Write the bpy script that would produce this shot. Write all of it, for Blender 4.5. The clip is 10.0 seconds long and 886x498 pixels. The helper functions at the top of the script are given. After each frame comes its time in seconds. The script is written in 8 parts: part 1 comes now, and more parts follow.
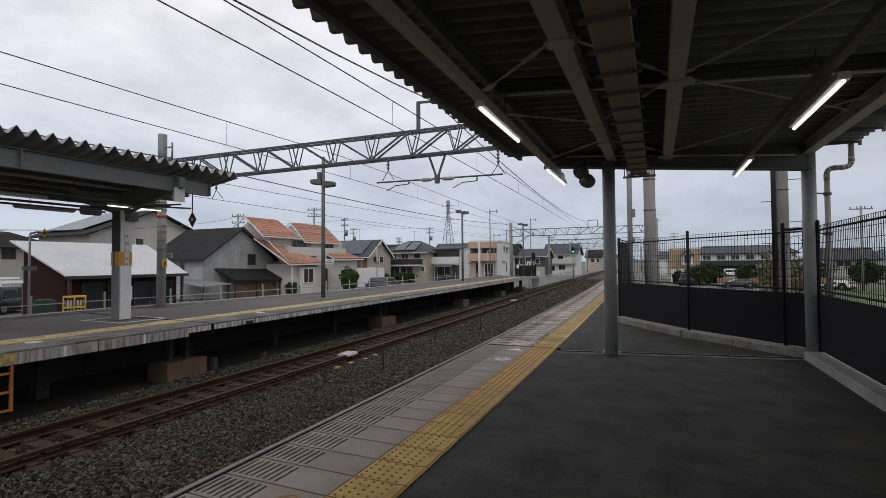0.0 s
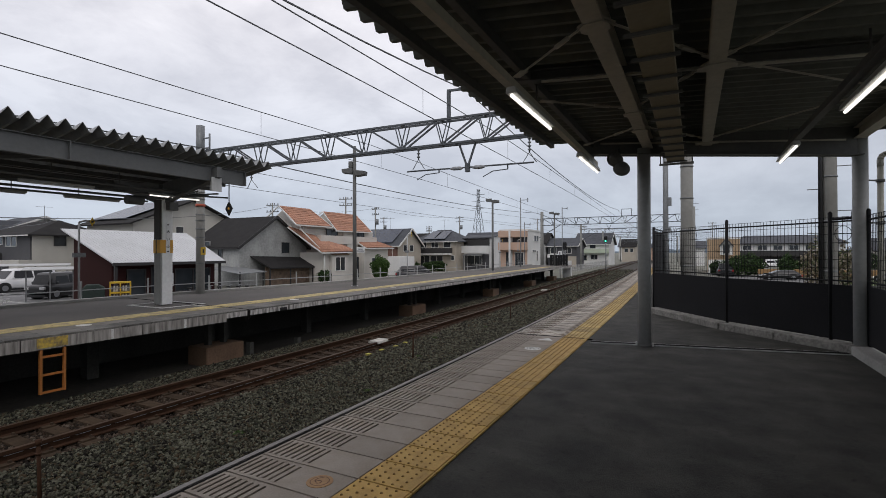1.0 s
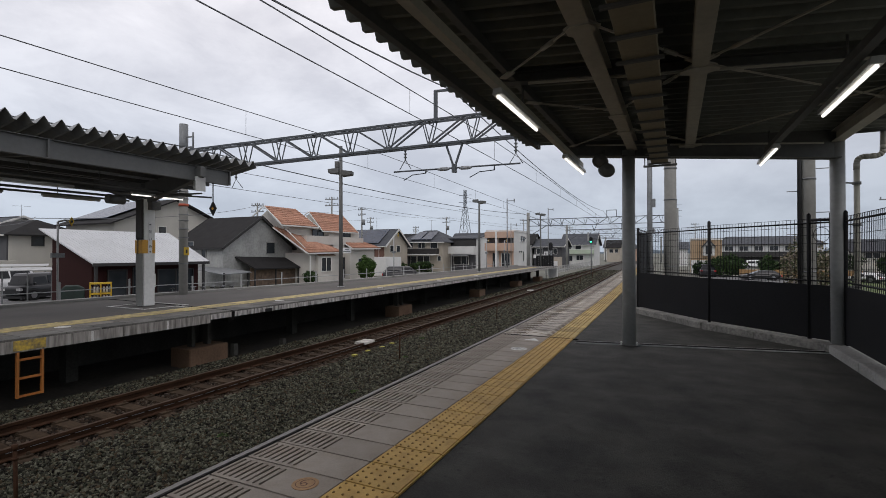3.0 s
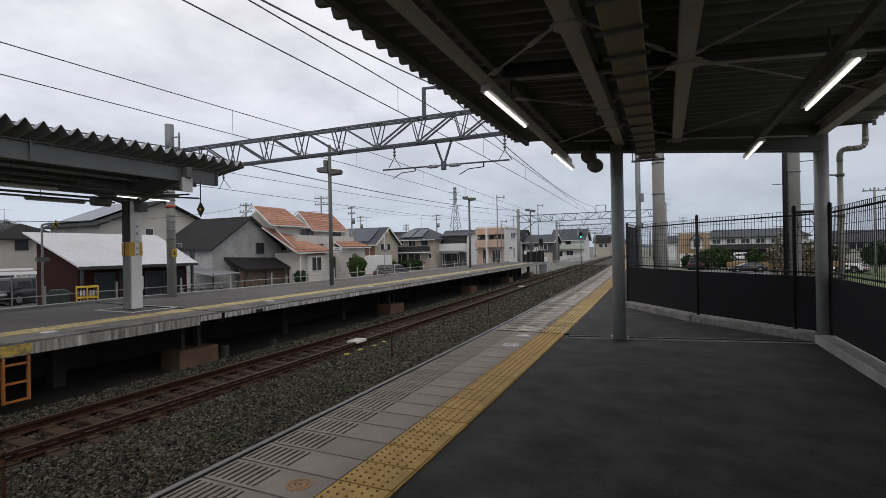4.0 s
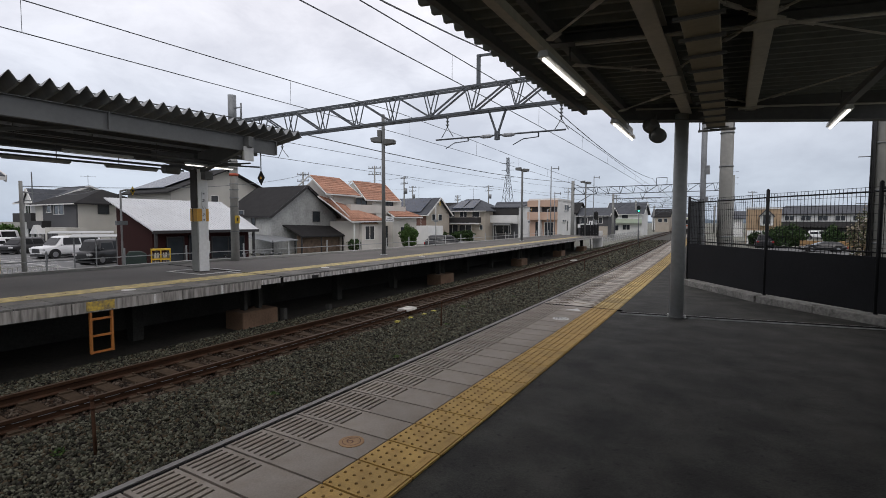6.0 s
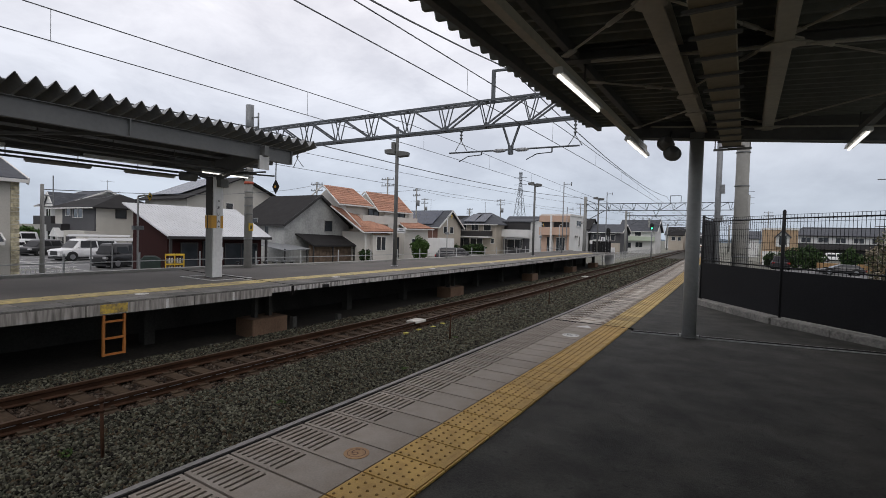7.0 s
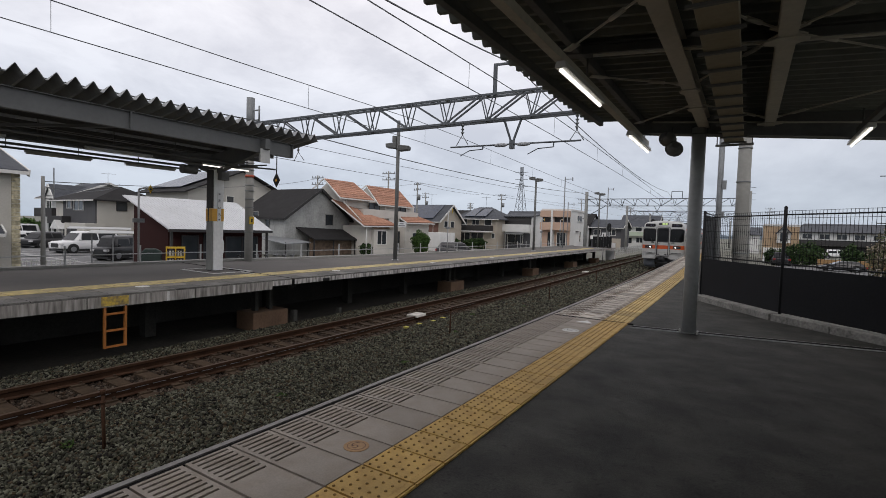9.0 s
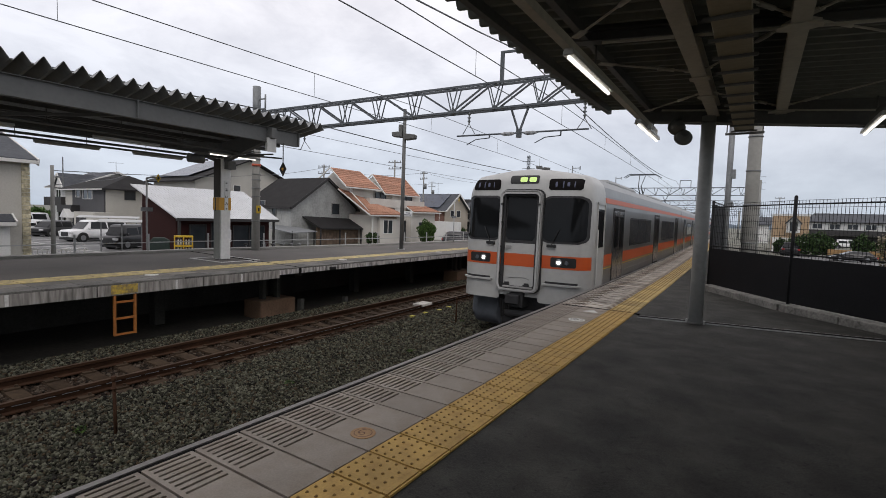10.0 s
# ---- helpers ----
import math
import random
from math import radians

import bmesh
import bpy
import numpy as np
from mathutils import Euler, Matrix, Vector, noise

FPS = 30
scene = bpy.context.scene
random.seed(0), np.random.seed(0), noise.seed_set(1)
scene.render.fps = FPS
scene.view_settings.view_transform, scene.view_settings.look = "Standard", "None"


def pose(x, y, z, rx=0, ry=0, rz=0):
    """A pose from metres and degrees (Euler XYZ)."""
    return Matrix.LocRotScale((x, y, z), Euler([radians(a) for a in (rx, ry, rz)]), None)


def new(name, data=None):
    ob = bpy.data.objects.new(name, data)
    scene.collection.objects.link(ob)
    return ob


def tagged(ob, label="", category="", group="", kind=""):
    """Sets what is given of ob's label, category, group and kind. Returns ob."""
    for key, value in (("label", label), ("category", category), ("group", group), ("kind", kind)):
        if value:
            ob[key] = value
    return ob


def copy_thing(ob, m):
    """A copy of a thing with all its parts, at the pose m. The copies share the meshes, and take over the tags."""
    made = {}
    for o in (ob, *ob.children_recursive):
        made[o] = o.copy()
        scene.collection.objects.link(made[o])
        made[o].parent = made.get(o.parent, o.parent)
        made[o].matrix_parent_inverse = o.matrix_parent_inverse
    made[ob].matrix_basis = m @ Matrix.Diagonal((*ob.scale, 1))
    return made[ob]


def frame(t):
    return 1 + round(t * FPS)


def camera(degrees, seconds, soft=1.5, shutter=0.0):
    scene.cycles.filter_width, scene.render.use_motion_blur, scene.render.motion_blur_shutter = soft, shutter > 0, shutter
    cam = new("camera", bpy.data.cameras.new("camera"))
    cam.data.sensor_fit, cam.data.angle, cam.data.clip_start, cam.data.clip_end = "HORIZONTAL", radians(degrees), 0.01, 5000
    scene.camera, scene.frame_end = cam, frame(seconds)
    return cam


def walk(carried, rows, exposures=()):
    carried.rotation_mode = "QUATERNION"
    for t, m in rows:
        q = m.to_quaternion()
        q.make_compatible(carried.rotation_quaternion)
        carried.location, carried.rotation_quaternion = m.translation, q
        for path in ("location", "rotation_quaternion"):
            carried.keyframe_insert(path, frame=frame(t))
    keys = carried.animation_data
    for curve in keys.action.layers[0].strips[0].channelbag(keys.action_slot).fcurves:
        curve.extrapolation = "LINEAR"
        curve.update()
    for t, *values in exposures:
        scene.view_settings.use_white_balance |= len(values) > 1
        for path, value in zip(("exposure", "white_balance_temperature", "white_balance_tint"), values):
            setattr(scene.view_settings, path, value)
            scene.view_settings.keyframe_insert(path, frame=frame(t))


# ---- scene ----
# ---------------------------------------------------------------- camera
EYE = (1.86, -1.843, 1.42)
cam = camera(85.25, 10.0, soft=0.5)
PATH = [(0.0, 23.88, 1.7, 0.42), (0.5, 24.05, 1.05, 0.61), (1.0, 27.44, 0.4, 0.14), (1.5, 30.48, -0.35, 0.41),
        (2.0, 29.19, -0.29, 0.25), (2.5, 27.69, -0.17, 0.33), (3.0, 25.86, 0.46, 0.1), (4.5, 24.51, -0.11, 1.06),
        (5.0, 24.44, -0.42, 0.7), (5.5, 27.26, -1.73, 0.99), (6.0, 30.83, -3.24, -0.09), (6.2, 32.35, -3.3, -0.35), (7.3, 32.05, -1.55, -1.85), (7.5, 32.13, -1.82, -1.92),
        (8.0, 32.46, -2.31, -2.01), (8.5, 31.54, -2.18, -1.95), (9.0, 32.26, -2.43, -1.86), (9.5, 32.21, -3.65, -1.74),
        (10.0, 33.0, -3.73, -1.93)]
walk(cam, [(t, pose(*EYE, 90 + pitch, roll, yaw)) for t, yaw, pitch, roll in PATH],
     exposures=[(0.0, 0.0, 6480, 14), (5.0, 0.02, 6480, 14), (6.0, 0.14, 6450, 14), (7.5, 0.10, 6520, 14), (9.0, 0.11, 6560, 14), (10.0, 0.21, 6600, 14)])

# ---------------------------------------------------------------- sky and sun
SUN_UP, SUN_TURN = 48, 150
world = bpy.data.worlds.new("overcast_sky")
scene.world = world
world.use_nodes = True
wn, wl = world.node_tree.nodes, world.node_tree.links
wn.clear()
w_out = wn.new("ShaderNodeOutputWorld")
w_bg = wn.new("ShaderNodeBackground")
w_sky = wn.new("ShaderNodeTexSky")
w_sky.sky_type = "NISHITA"
w_sky.sun_disc = False
w_sky.sun_elevation, w_sky.sun_rotation = radians(SUN_UP), radians(SUN_TURN)
w_dim = wn.new("ShaderNodeMix")
w_dim.data_type, w_dim.blend_type = "RGBA", "MULTIPLY"
w_dim.inputs[0].default_value = 1.0
w_dim.inputs[7].default_value = (0.1, 0.1, 0.1, 1)
w_co = wn.new("ShaderNodeTexCoord")
w_map = wn.new("ShaderNodeMapping")
w_map.inputs["Scale"].default_value = (1.6, 1.6, 3.4)
w_noise = wn.new("ShaderNodeTexNoise")
w_noise.inputs["Scale"].default_value = 2.7
w_noise.inputs["Detail"].default_value = 7
w_noise.inputs["Roughness"].default_value = 0.6
w_noise.inputs["Distortion"].default_value = 0.25
w_ramp = wn.new("ShaderNodeValToRGB")
w_ramp.color_ramp.elements[0].position, w_ramp.color_ramp.elements[0].color = 0.36, (0.78, 0.785, 0.82, 1)
w_ramp.color_ramp.elements[1].position, w_ramp.color_ramp.elements[1].color = 0.62, (1.0, 1.0, 1.02, 1)
w_sep = wn.new("ShaderNodeSeparateXYZ")
w_grad = wn.new("ShaderNodeValToRGB")
w_grad.color_ramp.elements[0].position, w_grad.color_ramp.elements[0].color = 0.0, (0.515, 0.605, 0.69, 1)
w_grad.color_ramp.elements[1].position, w_grad.color_ramp.elements[1].color = 0.45, (1, 1, 1, 1)
w_cloud = wn.new("ShaderNodeMix")
w_cloud.data_type, w_cloud.blend_type = "RGBA", "MULTIPLY"
w_cloud.inputs[0].default_value = 1.0
w_mix = wn.new("ShaderNodeMix")
w_mix.data_type = "RGBA"
w_mix.inputs[0].default_value = 0.93
wl.new(w_co.outputs["Generated"], w_map.inputs["Vector"])
wl.new(w_map.outputs["Vector"], w_noise.inputs["Vector"])
wl.new(w_noise.outputs["Fac"], w_ramp.inputs["Fac"])
wl.new(w_co.outputs["Generated"], w_sep.inputs["Vector"])
wl.new(w_sep.outputs["Z"], w_grad.inputs["Fac"])
wl.new(w_ramp.outputs["Color"], w_cloud.inputs[6])
wl.new(w_grad.outputs["Color"], w_cloud.inputs[7])
wl.new(w_sky.outputs["Color"], w_dim.inputs[6])
wl.new(w_dim.outputs[2], w_mix.inputs[6])
wl.new(w_cloud.outputs[2], w_mix.inputs[7])
wl.new(w_mix.outputs[2], w_bg.inputs["Color"])
w_side = wn.new("ShaderNodeMapRange")
w_side.inputs["From Min"].default_value, w_side.inputs["From Max"].default_value = -0.55, 0.45
w_side.inputs["To Min"].default_value, w_side.inputs["To Max"].default_value = 1.03, 0.86
wl.new(w_sep.outputs["X"], w_side.inputs["Value"])
wl.new(w_side.outputs["Result"], w_bg.inputs["Strength"])
wl.new(w_bg.outputs["Background"], w_out.inputs["Surface"])

sun = new("sun", bpy.data.lights.new("sun", "SUN"))
sun.data.energy, sun.data.angle, sun.data.color = 0.6, radians(25), (1.0, 0.97, 0.92)
sun.matrix_world = pose(0, 0, 60, 90 - SUN_UP, 0, 180 - SUN_TURN)


# ---------------------------------------------------------------- materials
def material(name, color, rough=0.8, metal=0.0, vary=0.25, grain=40.0, stain=1.5, bump=0.2, dark=None, random_tone=0.0, spec=0.5):
    """A surface with fine grain, broad stains and a little relief, all in metres of its object's space."""
    m = bpy.data.materials.new(name)
    m.use_nodes = True
    n, l = m.node_tree.nodes, m.node_tree.links
    b = n["Principled BSDF"]
    b.inputs["Roughness"].default_value, b.inputs["Metallic"].default_value = rough, metal
    b.inputs["Specular IOR Level"].default_value = spec
    co = n.new("ShaderNodeTexCoord")
    fine, broad = n.new("ShaderNodeTexNoise"), n.new("ShaderNodeTexNoise")
    fine.inputs["Scale"].default_value, fine.inputs["Detail"].default_value = grain, 4
    broad.inputs["Scale"].default_value, broad.inputs["Detail"].default_value = stain, 5
    where = co.outputs["Object"]
    if random_tone:
        which, shift = n.new("ShaderNodeObjectInfo"), n.new("ShaderNodeVectorMath")
        shift.operation = "MULTIPLY_ADD"
        shift.inputs[1].default_value = (37, 53, 71)
        l.new(which.outputs["Random"], shift.inputs[0])
        l.new(where, shift.inputs[2])
        where = shift.outputs["Vector"]
    l.new(where, fine.inputs["Vector"])
    l.new(where, broad.inputs["Vector"])
    add = n.new("ShaderNodeMath")
    add.operation = "MULTIPLY_ADD"
    add.inputs[1].default_value = 0.45
    l.new(fine.outputs["Fac"], add.inputs[0])
    scale = n.new("ShaderNodeMath")
    scale.operation = "MULTIPLY"
    scale.inputs[1].default_value = 0.55
    l.new(broad.outputs["Fac"], scale.inputs[0])
    l.new(scale.outputs[0], add.inputs[2])
    ramp = n.new("ShaderNodeValToRGB")
    low = dark or tuple(c * (1 - vary) for c in color)
    high = tuple(min(1, c * (1 + vary * 0.6)) for c in color)
    ramp.color_ramp.elements[0].position, ramp.color_ramp.elements[0].color = 0.36, (*low, 1)
    ramp.color_ramp.elements[1].position, ramp.color_ramp.elements[1].color = 0.64, (*high, 1)
    l.new(add.outputs[0], ramp.inputs["Fac"])
    out = ramp.outputs["Color"]
    if random_tone:
        info, hue = n.new("ShaderNodeObjectInfo"), n.new("ShaderNodeHueSaturation")
        rng = n.new("ShaderNodeMapRange")
        rng.inputs["To Min"].default_value, rng.inputs["To Max"].default_value = 1 - random_tone, 1 + random_tone
        l.new(info.outputs["Random"], rng.inputs["Value"])
        l.new(rng.outputs["Result"], hue.inputs["Value"])
        l.new(out, hue.inputs["Color"])
        out = hue.outputs["Color"]
    l.new(out, b.inputs["Base Color"])
    if bump:
        bp = n.new("ShaderNodeBump")
        bp.inputs["Strength"].default_value, bp.inputs["Distance"].default_value = bump, 0.004
        l.new(fine.outputs["Fac"], bp.inputs["Height"])
        l.new(bp.outputs["Normal"], b.inputs["Normal"])
    return m


def glow(name, color, strength):
    m = bpy.data.materials.new(name)
    m.use_nodes = True
    b = m.node_tree.nodes["Principled BSDF"]
    b.inputs["Base Color"].default_value = (*[0.5 * min(1, strength) * c for c in color], 1)
    b.inputs["Emission Color"].default_value = (*color, 1)
    b.inputs["Emission Strength"].default_value = strength
    return m


def island_material(name, tones, rough=0.9):
    """Loose pieces in one mesh: each island takes its own tone."""
    m = bpy.data.materials.new(name)
    m.use_nodes = True
    n, l = m.node_tree.nodes, m.node_tree.links
    b = n["Principled BSDF"]
    b.inputs["Roughness"].default_value = rough
    b.inputs["Specular IOR Level"].default_value = 0.2
    geo, ramp = n.new("ShaderNodeNewGeometry"), n.new("ShaderNodeValToRGB")
    ramp.color_ramp.interpolation = "CONSTANT"
    while len(ramp.color_ramp.elements) < len(tones):
        ramp.color_ramp.elements.new(0.5)
    for i, (e, c) in enumerate(zip(ramp.color_ramp.elements, tones)):
        e.position, e.color = i / len(tones), (*c, 1)
    l.new(geo.outputs["Random Per Island"], ramp.inputs["Fac"])
    co, fine, mul = n.new("ShaderNodeTexCoord"), n.new("ShaderNodeTexNoise"), n.new("ShaderNodeMix")
    fine.inputs["Scale"].default_value = 3.0
    mul.data_type, mul.blend_type = "RGBA", "MULTIPLY"
    mul.inputs[0].default_value = 0.5
    l.new(co.outputs["Object"], fine.inputs["Vector"])
    l.new(ramp.outputs["Color"], mul.inputs[6])
    l.new(fine.outputs["Fac"], mul.inputs[7])
    l.new(ramp.outputs["Color"], mul.inputs[6])
    l.new(mul.outputs[2], b.inputs["Base Color"])
    return m


ASPHALT = material("asphalt", (0.0455, 0.0442, 0.0375), 0.8, vary=0.7, grain=110, stain=2.2, bump=0.8, spec=0.3)


def speckle(m, scale, low, high, tone):
    """Small scattered spots that multiply the colour of a surface."""
    n, l = m.node_tree.nodes, m.node_tree.links
    b = n["Principled BSDF"]
    src = b.inputs["Base Color"].links[0].from_socket
    co, spot, ramp, mul = n.new("ShaderNodeTexCoord"), n.new("ShaderNodeTexNoise"), n.new("ShaderNodeValToRGB"), n.new("ShaderNodeMix")
    spot.inputs["Scale"].default_value, spot.inputs["Detail"].default_value = scale, 3
    ramp.color_ramp.elements[0].position, ramp.color_ramp.elements[0].color = low, (*tone, 1)
    ramp.color_ramp.elements[1].position, ramp.color_ramp.elements[1].color = high, (1, 1, 1, 1)
    mul.data_type, mul.blend_type = "RGBA", "MULTIPLY"
    mul.inputs[0].default_value = 1.0
    l.new(co.outputs["Object"], spot.inputs["Vector"])
    l.new(spot.outputs["Fac"], ramp.inputs["Fac"])
    l.new(src, mul.inputs[6])
    l.new(ramp.outputs["Color"], mul.inputs[7])
    l.new(mul.outputs[2], b.inputs["Base Color"])


speckle(ASPHALT, 22, 0.30, 0.36, (0.45, 0.45, 0.45))
speckle(ASPHALT, 3.2, 0.38, 0.58, (0.78, 0.76, 0.74))
ASPHALT_GREY = material("worn_asphalt", (0.104, 0.094, 0.085), 0.9, vary=0.3, grain=60, stain=0.5, bump=0.4)
ROAD = material("road_asphalt", (0.145, 0.145, 0.145), 0.9, vary=0.2, grain=30, stain=0.3)
CONCRETE = material("concrete", (0.34, 0.33, 0.31), 0.9, vary=0.3, grain=30, stain=1.2, bump=0.3)
CONCRETE_PALE = material("pale_concrete", (0.29, 0.285, 0.262), 0.88, vary=0.14, grain=12, stain=2.0, bump=0.3)
# Concrete below the far deck: the shade there is put into its colour.
CONCRETE_SHADED = material("shaded_concrete", (0.06, 0.06, 0.053), 0.95, vary=0.4, grain=20, stain=1.0)
EDGE_SLAB = material("slab_concrete", (0.295, 0.257, 0.217), 0.85, vary=0.16, grain=90, stain=3.0, bump=0.3, random_tone=0.08)
EDGE_STAINED = material("stained_slab_concrete", (0.40, 0.36, 0.31), 0.88, vary=0.6, grain=50, stain=4.0, bump=0.3, random_tone=0.28)
TACTILE = material("tactile_yellow", (0.48, 0.30, 0.075), 0.7, vary=0.2, grain=90, stain=3.0, bump=0.25, random_tone=0.06)
speckle(EDGE_SLAB, 4, 0.36, 0.60, (0.86, 0.83, 0.79))
speckle(EDGE_STAINED, 4.5, 0.42, 0.52, (0.36, 0.30, 0.25))
speckle(TACTILE, 8, 0.34, 0.5, (0.82, 0.78, 0.72))
TACTILE_WORN = material("worn_tactile_yellow", (0.44, 0.315, 0.115), 0.75, vary=0.4, grain=40, stain=3.5, bump=0.25, random_tone=0.18)
POLE_GREY = material("pole_concrete", (0.25, 0.25, 0.235), 0.9, vary=0.12, grain=10, stain=2.0, bump=0.2)
TACTILE_FADED = material("faded_yellow", (0.50, 0.39, 0.15), 0.8, dark=(0.22, 0.19, 0.11), vary=0.3, grain=14, stain=5.0, random_tone=0.1)
SLOT = material("slot_shadow_gap", (0.010, 0.009, 0.009), 0.95, vary=0.2, spec=0.08)
NOSING = material("steel_nosing", (0.215, 0.20, 0.188), 0.6, 0.2, vary=0.2, grain=30)
RUST = material("rusty_steel", (0.050, 0.025, 0.014), 0.85, 0.0, vary=0.35, grain=50, stain=3, spec=0.15)
RAIL_TOP = material("worn_rail", (0.072, 0.042, 0.026), 0.6, 0.15, vary=0.2, grain=30)
SLEEPER = material("rusty_sleeper", (0.055, 0.038, 0.025), 0.9, vary=0.35, grain=20, stain=4, bump=0.4, random_tone=0.2, spec=0.15)
BALLAST_BED = material("ballast_bed", (0.052, 0.046, 0.037), 0.95, vary=0.6, grain=16, stain=2.0, bump=1.0)
BALLAST = island_material("ballast_stone", [(0.064, 0.062, 0.045), (0.017, 0.016, 0.011), (0.118, 0.117, 0.087), (0.034, 0.032, 0.021), (0.158, 0.157, 0.116),
                                            (0.011, 0.009, 0.007), (0.070, 0.052, 0.031), (0.045, 0.049, 0.033), (0.097, 0.094, 0.063)])
BALLAST_RUSTY = island_material("rusty_ballast_stone", [(0.054, 0.036, 0.024), (0.019, 0.014, 0.010), (0.086, 0.064, 0.047), (0.032, 0.022, 0.015), (0.119, 0.095, 0.073), (0.049, 0.030, 0.019)])
STEEL_PAINT = material("grey_painted_steel", (0.40, 0.405, 0.40), 0.55, 0.0, vary=0.12, grain=15, stain=1.5, bump=0.05)
COLUMN_PAINT = material("column_paint", (0.30, 0.305, 0.295), 0.5, 0.0, vary=0.15, grain=15, stain=1.5, bump=0.05)
STEEL_PALE = material("pale_painted_steel", (0.50, 0.50, 0.48), 0.5, 0.0, vary=0.1, grain=15, stain=1.5, bump=0.05)
# Dark paint, and steel darkened where the near canopy gets less light.
STEEL_DARK = material("dark_and_shaded_steel", (0.11, 0.11, 0.105), 0.6, 0.0, vary=0.2, grain=15)
GALVANISED = material("galvanised_steel", (0.22, 0.23, 0.235), 0.55, 0.35, vary=0.25, grain=30, stain=4)
TRUSS_STEEL = material("weathered_truss_steel", (0.095, 0.105, 0.115), 0.6, 0.2, vary=0.25, grain=20, stain=2)
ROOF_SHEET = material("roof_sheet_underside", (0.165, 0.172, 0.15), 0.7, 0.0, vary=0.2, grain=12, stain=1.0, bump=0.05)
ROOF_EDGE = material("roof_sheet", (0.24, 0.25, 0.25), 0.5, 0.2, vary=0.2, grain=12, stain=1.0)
TRAY = material("cable_tray_steel", (0.28, 0.24, 0.16), 0.6, 0.0, vary=0.15, grain=20)
FENCE_BLACK = material("black_fence_steel", (0.010, 0.010, 0.011), 0.7, 0.0, vary=0.2, grain=40, spec=0.25)
PANEL_BLACK = material("black_fence_panel", (0.010, 0.010, 0.0115), 0.7, 0.0, vary=0.25, grain=30, spec=0.2)
# Wires lightened from black: sky glare around them is put into the colour.
WIRE = material("wire", (0.11, 0.115, 0.12), 0.6, 0.3, vary=0.1)
PORCELAIN = material("porcelain", (0.30, 0.31, 0.32), 0.3, vary=0.1)
LADDER_ORANGE = material("orange_ladder_paint", (0.33, 0.12, 0.025), 0.6, vary=0.2, grain=20)
YELLOW_PAINT = material("yellow_paint", (0.62, 0.40, 0.03), 0.6, vary=0.15, grain=20)
RED_PAINT = material("red_band_paint", (0.50, 0.10, 0.05), 0.6, vary=0.15, grain=20)
KERB = material("kerb_concrete", (0.215, 0.205, 0.185), 0.92, vary=0.5, grain=24, stain=3.0, bump=0.5)
ORANGE_PAINT = material("orange_band_paint", (0.62, 0.33, 0.05), 0.6, vary=0.15, grain=20)
BLACK_PAINT = material("black_paint", (0.012, 0.012, 0.012), 0.5, vary=0.15)
WHITE_PAINT = material("white_paint", (0.75, 0.75, 0.74), 0.5, vary=0.08, grain=20)
BROWN_BLOCK = material("brown_footing", (0.17, 0.105, 0.065), 0.9, vary=0.3, grain=20)
TUBE = glow("fluorescent_tube", (1.0, 0.97, 0.88), 1.3)
TUBE_OFF = material("white_tube_glass", (0.75, 0.76, 0.76), 0.3, vary=0.05)


# ---------------------------------------------------------------- mesh helpers
def box(bm, x0, x1, y0, y1, z0, z1, m=None):
    vs = [bm.verts.new(Vector((x, y, z))) for x in (x0, x1) for y in (y0, y1) for z in (z0, z1)]
    if m is not None:
        for v in vs:
            v.co = m @ v.co
    for f in ((0, 1, 3, 2), (4, 6, 7, 5), (0, 4, 5, 1), (2, 3, 7, 6), (0, 2, 6, 4), (1, 5, 7, 3)):
        bm.faces.new([vs[i] for i in f])
    return vs


def rod(bm, a, b, r, r2=None, n=8, caps=True):
    """A round bar from a to b."""
    a, b = Vector(a), Vector(b)
    r2 = r if r2 is None else r2
    q = (b - a).to_track_quat("Z", "Y")
    rings = []
    for p, rr in ((a, r), (b, r2)):
        rings.append([bm.verts.new(p + q @ Vector((rr * math.cos(2 * math.pi * i / n), rr * math.sin(2 * math.pi * i / n), 0))) for i in range(n)])
    for i in range(n):
        f = bm.faces.new((rings[0][i], rings[0][(i + 1) % n], rings[1][(i + 1) % n], rings[1][i]))
        f.smooth = n > 6
    if caps:
        bm.faces.new(rings[0][::-1])
        bm.faces.new(rings[1])


def bar(bm, a, b, w, h, up=(0, 0, 1)):
    """A square-edged bar from a to b, w wide and h high."""
    a, b = Vector(a), Vector(b)
    d = (b - a).normalized()
    s = d.cross(Vector(up))
    s = s.normalized() if s.length > 1e-5 else Vector((1, 0, 0))
    u = s.cross(d).normalized()
    vs = []
    for p in (a, b):
        for i, j in ((-1, -1), (1, -1), (1, 1), (-1, 1)):
            vs.append(bm.verts.new(p + s * (i * w / 2) + u * (j * h / 2)))
    for f in ((0, 1, 2, 3), (7, 6, 5, 4), (0, 4, 5, 1), (1, 5, 6, 2), (2, 6, 7, 3), (3, 7, 4, 0)):
        bm.faces.new([vs[i] for i in f])


def prism(bm, outline, axis, a, b):
    """A closed outline (two coordinates a point) pushed along an axis from a to b."""
    def put(p, t):
        return {"x": (t, p[0], p[1]), "y": (p[0], t, p[1]), "z": (p[0], p[1], t)}[axis]
    lo = [bm.verts.new(put(p, a)) for p in outline]
    hi = [bm.verts.new(put(p, b)) for p in outline]
    n = len(outline)
    for i in range(n):
        bm.faces.new((lo[i], lo[(i + 1) % n], hi[(i + 1) % n], hi[i]))
    bm.faces.new(lo[::-1])
    bm.faces.new(hi)


